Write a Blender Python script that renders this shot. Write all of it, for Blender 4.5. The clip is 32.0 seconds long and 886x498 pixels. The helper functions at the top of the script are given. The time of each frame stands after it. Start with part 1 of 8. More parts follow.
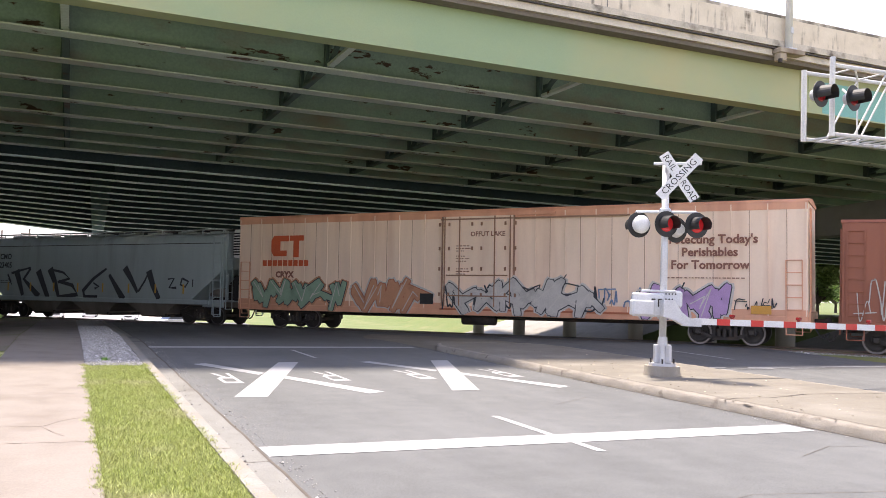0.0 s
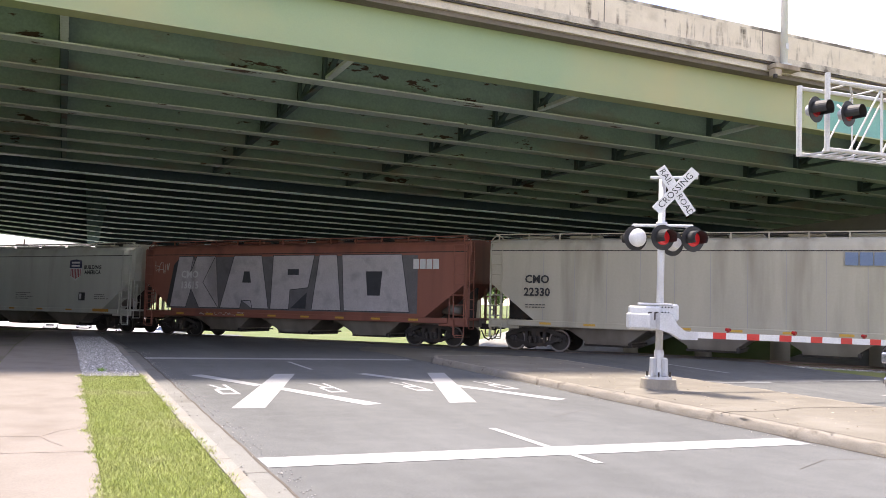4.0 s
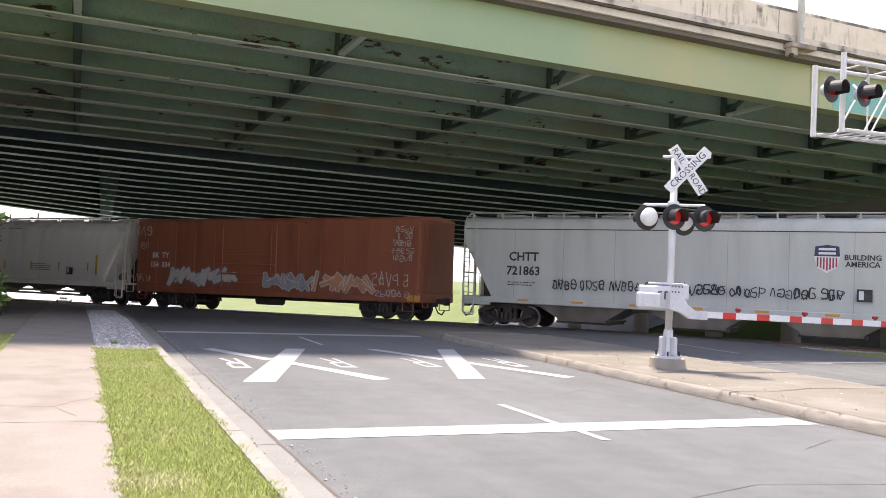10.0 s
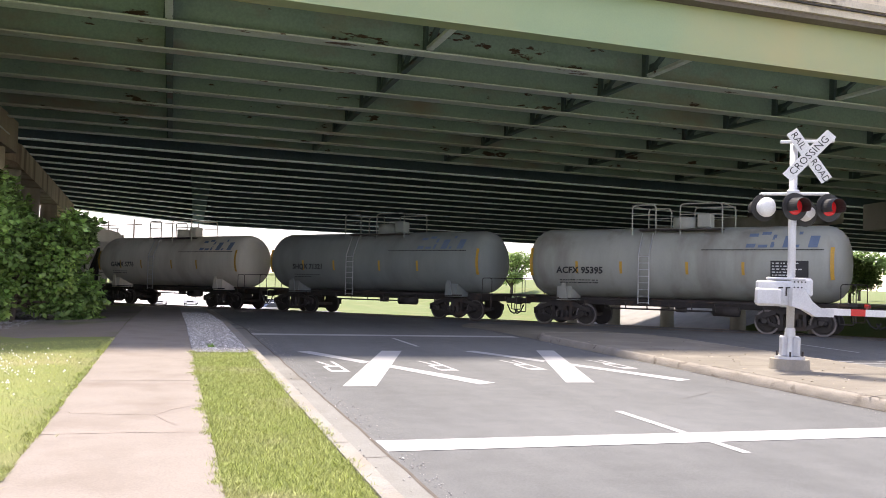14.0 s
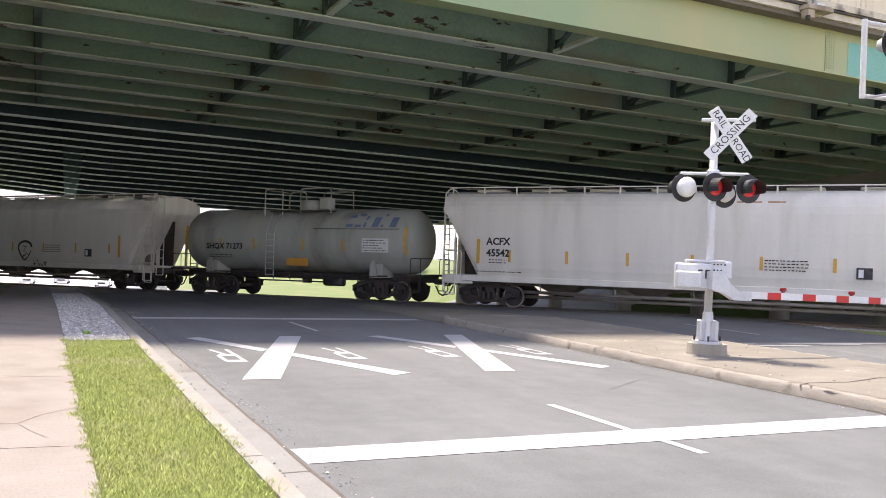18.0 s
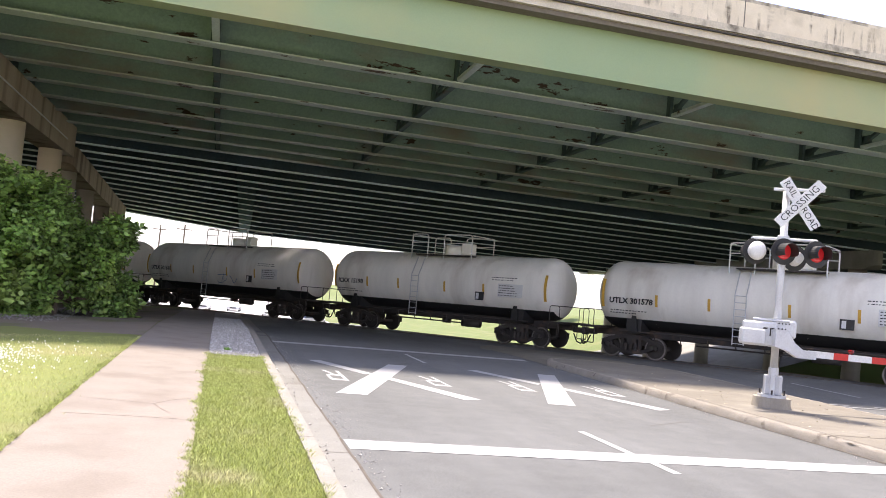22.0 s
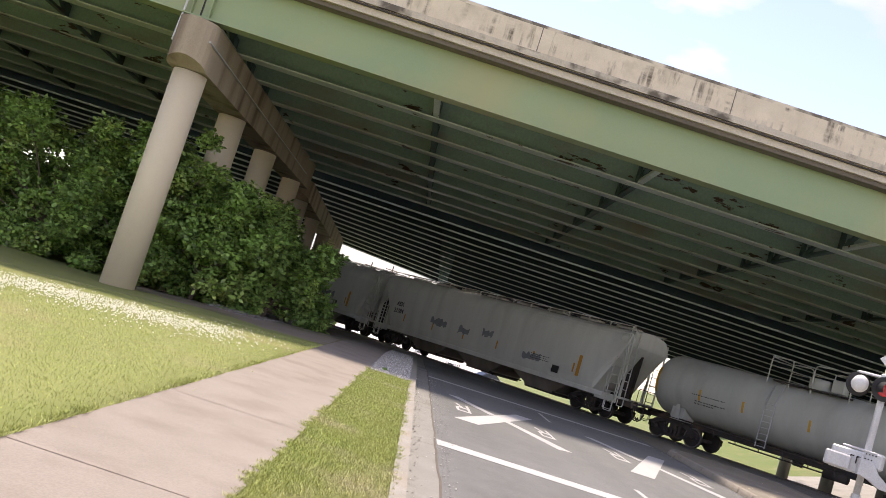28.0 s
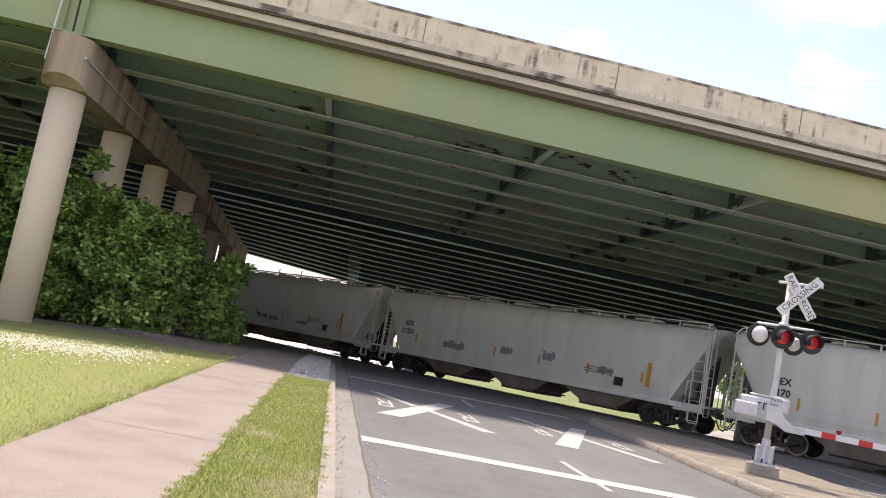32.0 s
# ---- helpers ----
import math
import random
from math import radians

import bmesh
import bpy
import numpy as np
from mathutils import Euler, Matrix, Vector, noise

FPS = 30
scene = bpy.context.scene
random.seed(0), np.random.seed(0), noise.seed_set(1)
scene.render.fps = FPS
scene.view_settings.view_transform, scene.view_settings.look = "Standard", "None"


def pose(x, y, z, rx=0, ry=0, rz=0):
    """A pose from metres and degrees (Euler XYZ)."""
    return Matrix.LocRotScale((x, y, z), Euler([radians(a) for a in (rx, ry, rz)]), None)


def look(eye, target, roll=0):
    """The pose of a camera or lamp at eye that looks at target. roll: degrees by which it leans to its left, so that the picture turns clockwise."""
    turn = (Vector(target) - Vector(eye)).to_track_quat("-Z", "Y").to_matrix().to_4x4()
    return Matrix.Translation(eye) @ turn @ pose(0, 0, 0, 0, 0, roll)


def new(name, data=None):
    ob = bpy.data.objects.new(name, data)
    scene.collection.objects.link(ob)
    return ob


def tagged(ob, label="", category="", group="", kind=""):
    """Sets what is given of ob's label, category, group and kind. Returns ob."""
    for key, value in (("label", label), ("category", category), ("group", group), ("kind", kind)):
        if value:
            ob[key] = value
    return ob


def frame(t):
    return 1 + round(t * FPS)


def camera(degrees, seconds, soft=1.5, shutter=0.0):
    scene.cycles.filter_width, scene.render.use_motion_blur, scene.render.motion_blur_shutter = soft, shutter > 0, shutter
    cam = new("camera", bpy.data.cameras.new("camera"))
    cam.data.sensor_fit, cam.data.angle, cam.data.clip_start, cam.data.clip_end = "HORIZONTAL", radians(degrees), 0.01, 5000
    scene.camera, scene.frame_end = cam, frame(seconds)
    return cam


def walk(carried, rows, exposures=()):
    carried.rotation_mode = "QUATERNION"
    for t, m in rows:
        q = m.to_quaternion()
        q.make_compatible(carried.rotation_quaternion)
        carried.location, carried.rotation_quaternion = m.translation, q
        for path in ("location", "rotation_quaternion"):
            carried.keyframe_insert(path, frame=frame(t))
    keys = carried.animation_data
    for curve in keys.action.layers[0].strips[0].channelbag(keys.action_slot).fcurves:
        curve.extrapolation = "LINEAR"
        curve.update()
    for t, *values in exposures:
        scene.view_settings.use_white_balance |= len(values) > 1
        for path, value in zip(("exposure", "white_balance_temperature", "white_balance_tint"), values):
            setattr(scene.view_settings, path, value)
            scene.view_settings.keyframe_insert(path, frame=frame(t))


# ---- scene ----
cam = camera(53.9, 32.0, soft=0.9)
PATH = [
    (0, (0.699, 0.569, 1.735), (1.481, 2.407, 1.823), 1.8),
    (0.5, (0.695, 0.571, 1.724), (1.479, 2.408, 1.819), 1.6),
    (1, (0.66, 0.54, 1.727), (1.444, 2.377, 1.82), 1.6),
    (1.5, (0.663, 0.52, 1.728), (1.445, 2.358, 1.824), 1.6),
    (2, (0.648, 0.5, 1.731), (1.433, 2.335, 1.853), 1.7),
    (2.5, (0.648, 0.516, 1.716), (1.442, 2.347, 1.835), 2.0),
    (3, (0.631, 0.53, 1.711), (1.425, 2.362, 1.83), 2.0),
    (3.5, (0.632, 0.544, 1.723), (1.423, 2.377, 1.841), 2.0),
    (5.5, (0.679, 0.524, 1.714), (1.505, 2.342, 1.82), 3.3),
    (6, (0.684, 0.536, 1.708), (1.534, 2.344, 1.801), 3.8),
    (6.5, (0.67, 0.524, 1.722), (1.52, 2.332, 1.816), 3.8),
    (7, (0.651, 0.513, 1.722), (1.497, 2.323, 1.817), 3.7),
    (7.5, (0.655, 0.493, 1.715), (1.493, 2.306, 1.813), 3.6),
    (8, (0.648, 0.501, 1.706), (1.439, 2.337, 1.79), 3.2),
    (8.5, (0.657, 0.525, 1.703), (1.443, 2.362, 1.785), 3.1),
    (9, (0.653, 0.513, 1.708), (1.443, 2.349, 1.788), 3.1),
    (9.5, (0.643, 0.515, 1.714), (1.432, 2.351, 1.788), 3.1),
    (10, (0.637, 0.506, 1.707), (1.407, 2.351, 1.773), 2.7),
    (10.5, (0.639, 0.49, 1.718), (1.402, 2.337, 1.785), 2.6),
    (11, (0.65, 0.509, 1.707), (1.413, 2.357, 1.775), 2.6),
    (11.5, (0.622, 0.498, 1.717), (1.38, 2.347, 1.786), 2.5),
    (12, (0.631, 0.496, 1.71), (1.36, 2.357, 1.781), 2.3),
    (12.5, (0.643, 0.511, 1.715), (1.365, 2.375, 1.785), 2.1),
    (13, (0.622, 0.665, 1.699), (1.342, 2.529, 1.77), 2.1),
    (13.5, (0.587, 0.914, 1.692), (1.256, 2.796, 1.781), 1.9),
    (14, (0.599, 1.297, 1.679), (1.191, 3.207, 1.736), 1.9),
    (14.5, (0.586, 1.681, 1.663), (1.108, 3.611, 1.611), 3.1),
    (16.5, (0.568, 2.531, 1.702), (1.357, 4.368, 1.751), 0.2),
    (17, (0.601, 2.538, 1.691), (1.405, 4.369, 1.743), 0.4),
    (17.5, (0.609, 2.541, 1.673), (1.436, 4.361, 1.702), 1.6),
    (18, (0.607, 2.553, 1.68), (1.444, 4.368, 1.699), 2.3),
    (18.5, (0.64, 2.517, 1.687), (1.499, 4.322, 1.744), 3.3),
    (19, (0.675, 2.339, 1.688), (1.476, 4.167, 1.818), 6.2),
    (19.5, (0.809, 2.12, 1.697), (1.578, 3.961, 1.849), 6.1),
    (20, (0.892, 1.838, 1.731), (1.653, 3.681, 1.893), 5.7),
    (20.5, (0.877, 1.459, 1.724), (1.625, 3.304, 1.91), 5.1),
    (21, (0.889, 1.077, 1.701), (1.424, 3.0, 1.823), 2.3),
    (21.5, (1.038, 0.623, 1.728), (1.439, 2.578, 1.858), 3.0),
    (22, (1.09, 0.051, 1.74), (1.575, 1.989, 1.838), 5.4),
    (22.5, (1.34, -0.644, 1.751), (2.424, 1.031, 1.898), 5.3),
    (23, (1.461, -1.256, 1.749), (2.551, 0.411, 1.939), 3.3),
    (23.5, (1.651, -1.729, 1.684), (2.479, 0.084, 1.847), 1.7),
    (24, (1.86, -2.265, 1.672), (2.5, -0.379, 1.846), 4.3),
    (24.5, (1.951, -2.72, 1.646), (2.285, -0.751, 1.748), 5.5),
    (25, (1.958, -3.121, 1.621), (2.23, -1.139, 1.609), 10.4),
    (25.5, (1.836, -3.333, 1.659), (2.074, -1.347, 1.666), 18.0),
    (26, (1.846, -3.408, 1.657), (2.014, -1.419, 1.779), 18.9),
    (26.5, (1.858, -3.403, 1.661), (1.97, -1.411, 1.807), 18.4),
    (28.5, (1.826, -3.373, 1.648), (1.805, -1.383, 1.849), 17.3),
    (29, (1.85, -3.422, 1.638), (1.878, -1.438, 1.889), 15.2),
    (29.5, (1.846, -3.45, 1.655), (1.939, -1.47, 1.921), 13.2),
    (30, (1.863, -3.449, 1.642), (2.0, -1.472, 1.911), 12.2),
    (30.5, (1.868, -3.446, 1.649), (2.007, -1.47, 1.919), 12.1),
    (31, (1.899, -3.44, 1.62), (2.07, -1.463, 1.868), 11.9),
    (31.5, (1.876, -3.429, 1.616), (2.065, -1.451, 1.844), 11.7),
    (32, (1.871, -3.411, 1.611), (2.078, -1.433, 1.817), 11.2),
]
walk(cam, [(t, look(eye, target, roll)) for t, eye, target, roll in PATH],
     [(t, e + 0.08, *((6980, 16) if t < 22.4 else (7300, 17) if t < 28 else (7400, 17))) for t, e in ((0, 1.75), (3, 1.74), (6, 1.69), (7, 1.64), (9, 1.74), (12, 1.75), (13, 1.67), (14, 1.72), (17, 1.82), (18, 1.72), (20, 1.86), (21, 1.86), (22, 1.79), (22.5, 1.13), (23, 0.84), (24, 1.35), (25, 1.50), (26, 1.25), (29, 1.30), (30, 1.23), (31, 1.20), (32, 1.33))])

# ---- world, sun ----
SUN_EL, SUN_AZ = radians(68), radians(-12)      # azimuth from +y towards +x
world = bpy.data.worlds.new("sky")
scene.world = world
world.use_nodes = True


def build_sky():
    nt = world.node_tree
    nt.nodes.clear()
    out = nt.nodes.new("ShaderNodeOutputWorld")
    bg = nt.nodes.new("ShaderNodeBackground")
    sky = nt.nodes.new("ShaderNodeTexSky")
    sky.sky_type, sky.sun_disc = "NISHITA", False
    sky.sun_elevation, sky.sun_rotation = SUN_EL, SUN_AZ
    sky.air_density, sky.dust_density, sky.ozone_density = 0.85, 0.1, 3.0
    co = nt.nodes.new("ShaderNodeTexCoord")
    mp = nt.nodes.new("ShaderNodeMapping")
    mp.inputs["Scale"].default_value = (1.0, 1.0, 2.2)
    mp.inputs["Location"].default_value = (5.2, 0.6, 2.4)
    n = nt.nodes.new("ShaderNodeTexNoise")
    n.inputs["Scale"].default_value, n.inputs["Detail"].default_value = 2.9, 9.0
    n.inputs["Roughness"].default_value = 0.52
    rp = nt.nodes.new("ShaderNodeValToRGB")
    rp.color_ramp.elements[0].position, rp.color_ramp.elements[1].position = 0.46, 0.61
    mix = nt.nodes.new("ShaderNodeMixRGB")
    nt.links.new(co.outputs["Generated"], mp.inputs["Vector"])
    nt.links.new(mp.outputs[0], n.inputs["Vector"])
    nt.links.new(n.outputs["Fac"], rp.inputs[0])
    nt.links.new(rp.outputs[0], mix.inputs[0])
    n2 = nt.nodes.new("ShaderNodeTexNoise")
    n2.inputs["Scale"].default_value, n2.inputs["Detail"].default_value = 4.2, 8.0
    shade = nt.nodes.new("ShaderNodeMixRGB")
    shade.inputs[1].default_value, shade.inputs[2].default_value = (2.6, 2.6, 2.75, 1), (4.3, 4.15, 4.1, 1)
    r2 = nt.nodes.new("ShaderNodeValToRGB")
    r2.color_ramp.elements[0].position, r2.color_ramp.elements[1].position = 0.36, 0.6
    nt.links.new(mp.outputs[0], n2.inputs["Vector"])
    nt.links.new(n2.outputs["Fac"], r2.inputs[0])
    nt.links.new(r2.outputs[0], shade.inputs[0])
    nt.links.new(shade.outputs[0], mix.inputs[2])
    haze = nt.nodes.new("ShaderNodeMixRGB")
    haze.blend_type = "MULTIPLY"
    haze.inputs[0].default_value, haze.inputs[2].default_value = 1.0, (1.2, 0.985, 1.0, 1)
    nt.links.new(sky.outputs[0], haze.inputs[1])
    nt.links.new(haze.outputs[0], mix.inputs[1])
    nt.links.new(mix.outputs[0], bg.inputs["Color"])
    bg.inputs["Strength"].default_value = 0.145
    nt.links.new(bg.outputs[0], out.inputs[0])


build_sky()
sun = new("sun", bpy.data.lights.new("sun", "SUN"))
sun.data.energy, sun.data.angle, sun.data.color = 2.75, radians(7), (1.0, 0.945, 0.87)
sun.matrix_world = look((math.sin(SUN_AZ) * math.cos(SUN_EL) * 60, math.cos(SUN_AZ) * math.cos(SUN_EL) * 60, math.sin(SUN_EL) * 60), (0, 0, 0))
scene.view_settings.exposure = 0.0


# ---- materials ----
def mat(name, col, col2=None, rough=0.7, metal=0.0, scale=3.0, fine=60.0, bump=0.15, streak=False, third=None, cut=(0.42, 0.62), vary=0.0, island=0.0, grain=0.35):
    """Two colours mixed by large and fine noise, with a fine relief. streak: stains run down. third: patches of a third colour."""
    m = bpy.data.materials.new(name)
    m.use_nodes = True
    nt = m.node_tree
    b = nt.nodes["Principled BSDF"]
    b.inputs["Roughness"].default_value, b.inputs["Metallic"].default_value = rough, metal
    col2 = col2 or tuple(c * 0.75 for c in col)
    co = nt.nodes.new("ShaderNodeTexCoord")
    mp = nt.nodes.new("ShaderNodeMapping")
    if streak:
        mp.inputs["Scale"].default_value = (1, 1, 0.12)
    nt.links.new(co.outputs["Object"], mp.inputs["Vector"])

    def noise_node(sc, detail, src):
        n = nt.nodes.new("ShaderNodeTexNoise")
        n.inputs["Scale"].default_value, n.inputs["Detail"].default_value = sc, detail
        nt.links.new(src, n.inputs["Vector"])
        return n.outputs["Fac"]

    def ramp(src, a, z):
        r = nt.nodes.new("ShaderNodeValToRGB")
        r.color_ramp.elements[0].position, r.color_ramp.elements[1].position = a, z
        nt.links.new(src, r.inputs[0])
        return r.outputs[0]

    def mix(fac, a, z, kind="MIX"):
        x = nt.nodes.new("ShaderNodeMixRGB")
        x.blend_type = kind
        for sock, v in zip(x.inputs, (fac, a, z)):
            if isinstance(v, (int, float)):
                sock.default_value = v
            elif isinstance(v, tuple):
                sock.default_value = (*v, 1)
            else:
                nt.links.new(v, sock)
        return x.outputs[0]

    big = noise_node(scale, 5, mp.outputs[0])
    small = noise_node(fine, 3, co.outputs["Object"])
    c = mix(ramp(big, 0.3, 0.7), col, col2)
    c = mix(grain, c, mix(ramp(small, 0.3, 0.7), tuple(v * 0.7 for v in col), tuple(min(1, v * 1.2) for v in col)))
    if third:
        c = mix(ramp(noise_node(scale * 0.6, 8, mp.outputs[0]), *cut), c, third)
    if vary:
        oi = nt.nodes.new("ShaderNodeObjectInfo")
        hs = nt.nodes.new("ShaderNodeHueSaturation")
        mr = nt.nodes.new("ShaderNodeMapRange")
        mr.inputs["To Min"].default_value, mr.inputs["To Max"].default_value = 1 - vary, 1 + vary
        nt.links.new(oi.outputs["Random"], mr.inputs["Value"])
        nt.links.new(mr.outputs[0], hs.inputs["Value"])
        nt.links.new(c, hs.inputs["Color"])
        c = hs.outputs[0]
    if island:
        ge = nt.nodes.new("ShaderNodeNewGeometry")
        hs = nt.nodes.new("ShaderNodeHueSaturation")
        mr = nt.nodes.new("ShaderNodeMapRange")
        mr.inputs["To Min"].default_value, mr.inputs["To Max"].default_value = 1 - island, 1 + island
        nt.links.new(ge.outputs["Random Per Island"], mr.inputs["Value"])
        nt.links.new(mr.outputs[0], hs.inputs["Value"])
        nt.links.new(c, hs.inputs["Color"])
        c = hs.outputs[0]
    nt.links.new(c, b.inputs["Base Color"])
    if bump:
        bp = nt.nodes.new("ShaderNodeBump")
        bp.inputs["Strength"].default_value, bp.inputs["Distance"].default_value = bump, 0.02
        nt.links.new(small, bp.inputs["Height"])
        nt.links.new(bp.outputs[0], b.inputs["Normal"])
    return m


def rusted(name, col, col2, wash, flake, wash_cut, flake_cut):
    """Old bridge paint: two tones, a soft rust-brown wash, and dark flakes where the paint has come off."""
    m = mat(name, col, col2, 0.7, scale=0.6, fine=14, bump=0.08)
    nt = m.node_tree
    b = nt.nodes["Principled BSDF"]
    src = b.inputs["Base Color"].links[0].from_socket
    co = nt.nodes.new("ShaderNodeTexCoord")
    for scale, sc, lo, hi, c in (((0.5, 1, 1), 0.45, 0.52, 0.72, wash), ((0.45, 1.0, 1.3), 1.5, flake_cut, flake_cut + 0.025, flake)):
        mp = nt.nodes.new("ShaderNodeMapping")
        mp.inputs["Scale"].default_value = scale
        n = nt.nodes.new("ShaderNodeTexNoise")
        n.inputs["Scale"].default_value, n.inputs["Detail"].default_value, n.inputs["Roughness"].default_value = sc, 7.0, 0.62
        r = nt.nodes.new("ShaderNodeValToRGB")
        r.color_ramp.elements[0].position, r.color_ramp.elements[1].position = lo, hi
        x = nt.nodes.new("ShaderNodeMixRGB")
        x.inputs[2].default_value = (*c, 1)
        nt.links.new(co.outputs["Object"], mp.inputs["Vector"])
        nt.links.new(mp.outputs[0], n.inputs["Vector"])
        nt.links.new(n.outputs["Fac"], r.inputs[0])
        nt.links.new(r.outputs[0], x.inputs[0])
        nt.links.new(src, x.inputs[1])
        src = x.outputs[0]
    nt.links.new(src, b.inputs["Base Color"])
    return m


def leafy(m, share=0.35):
    """Leaves that let some light through."""
    nt = m.node_tree
    b = nt.nodes["Principled BSDF"]
    t = nt.nodes.new("ShaderNodeBsdfTranslucent")
    x = nt.nodes.new("ShaderNodeMixShader")
    x.inputs[0].default_value = share
    nt.links.new(b.inputs["Base Color"].links[0].from_socket, t.inputs["Color"])
    nt.links.new(b.outputs[0], x.inputs[1])
    nt.links.new(t.outputs[0], x.inputs[2])
    nt.links.new(x.outputs[0], nt.nodes["Material Output"].inputs["Surface"])
    return m


def runs(m):
    """Narrow black streaks that water has drawn down a wall."""
    nt = m.node_tree
    b = nt.nodes["Principled BSDF"]
    co = nt.nodes.new("ShaderNodeTexCoord")
    fac = None
    for scale, sc, lo, hi in (((1, 1, 0.14), 5.0, 0.53, 0.70), ((0.35, 1, 1.6), 1.6, 0.42, 0.58)):
        mp = nt.nodes.new("ShaderNodeMapping")
        mp.inputs["Scale"].default_value = scale
        n = nt.nodes.new("ShaderNodeTexNoise")
        n.inputs["Scale"].default_value, n.inputs["Detail"].default_value, n.inputs["Roughness"].default_value = sc, 6.0, 0.6
        r = nt.nodes.new("ShaderNodeMapRange")
        r.inputs["From Min"].default_value, r.inputs["From Max"].default_value = lo, hi
        nt.links.new(co.outputs["Object"], mp.inputs["Vector"])
        nt.links.new(mp.outputs[0], n.inputs["Vector"])
        nt.links.new(n.outputs["Fac"], r.inputs["Value"])
        if fac is None:
            fac = r.outputs[0]
        else:
            x = nt.nodes.new("ShaderNodeMath")
            x.operation = "MULTIPLY"
            nt.links.new(fac, x.inputs[0])
            nt.links.new(r.outputs[0], x.inputs[1])
            fac = x.outputs[0]
    mix = nt.nodes.new("ShaderNodeMixRGB")
    mix.inputs[2].default_value = (0.13, 0.105, 0.08, 1)
    nt.links.new(fac, mix.inputs[0])
    nt.links.new(b.inputs["Base Color"].links[0].from_socket, mix.inputs[1])
    nt.links.new(mix.outputs[0], b.inputs["Base Color"])
    return m


def asphalt():
    """Worn asphalt: pale and dark stones, long stains along the lanes, broad patches."""
    m = mat("asphalt", (0.138, 0.142, 0.138), (0.116, 0.119, 0.116), 0.9, scale=0.35, fine=150, bump=0.35)
    nt = m.node_tree
    b = nt.nodes["Principled BSDF"]
    src = b.inputs["Base Color"].links[0].from_socket
    co = nt.nodes.new("ShaderNodeTexCoord")
    for scale, sc, lo, hi, dark, pale in (((1, 0.06, 1), 1.3, 0.3, 0.75, 0.86, 1.1), ((1, 1, 1), 0.22, 0.42, 0.56, 0.9, 1.05), ((1, 1, 1), 45, 0.3, 0.72, 0.86, 1.14), ((1, 1, 1), 3.0, 0.25, 0.75, 0.9, 1.1)):
        mp = nt.nodes.new("ShaderNodeMapping")
        mp.inputs["Scale"].default_value = scale
        n = nt.nodes.new("ShaderNodeTexNoise")
        n.inputs["Scale"].default_value, n.inputs["Detail"].default_value = sc, 6.0
        r = nt.nodes.new("ShaderNodeMapRange")
        r.inputs["From Min"].default_value, r.inputs["From Max"].default_value = lo, hi
        r.inputs["To Min"].default_value, r.inputs["To Max"].default_value = dark, pale
        x = nt.nodes.new("ShaderNodeMixRGB")
        x.blend_type = "MULTIPLY"
        x.inputs[0].default_value = 1.0
        nt.links.new(co.outputs["Object"], mp.inputs["Vector"])
        nt.links.new(mp.outputs[0], n.inputs["Vector"])
        nt.links.new(n.outputs["Fac"], r.inputs["Value"])
        nt.links.new(src, x.inputs[1])
        nt.links.new(r.outputs[0], x.inputs[2])
        src = x.outputs[0]
    nt.links.new(src, b.inputs["Base Color"])
    return m


def glow(name, col, strength):
    m = bpy.data.materials.new(name)
    m.use_nodes = True
    b = m.node_tree.nodes["Principled BSDF"]
    b.inputs["Base Color"].default_value = (*col, 1)
    b.inputs["Emission Color"].default_value = (*col, 1)
    b.inputs["Emission Strength"].default_value = strength
    b.inputs["Roughness"].default_value = 0.25
    return m


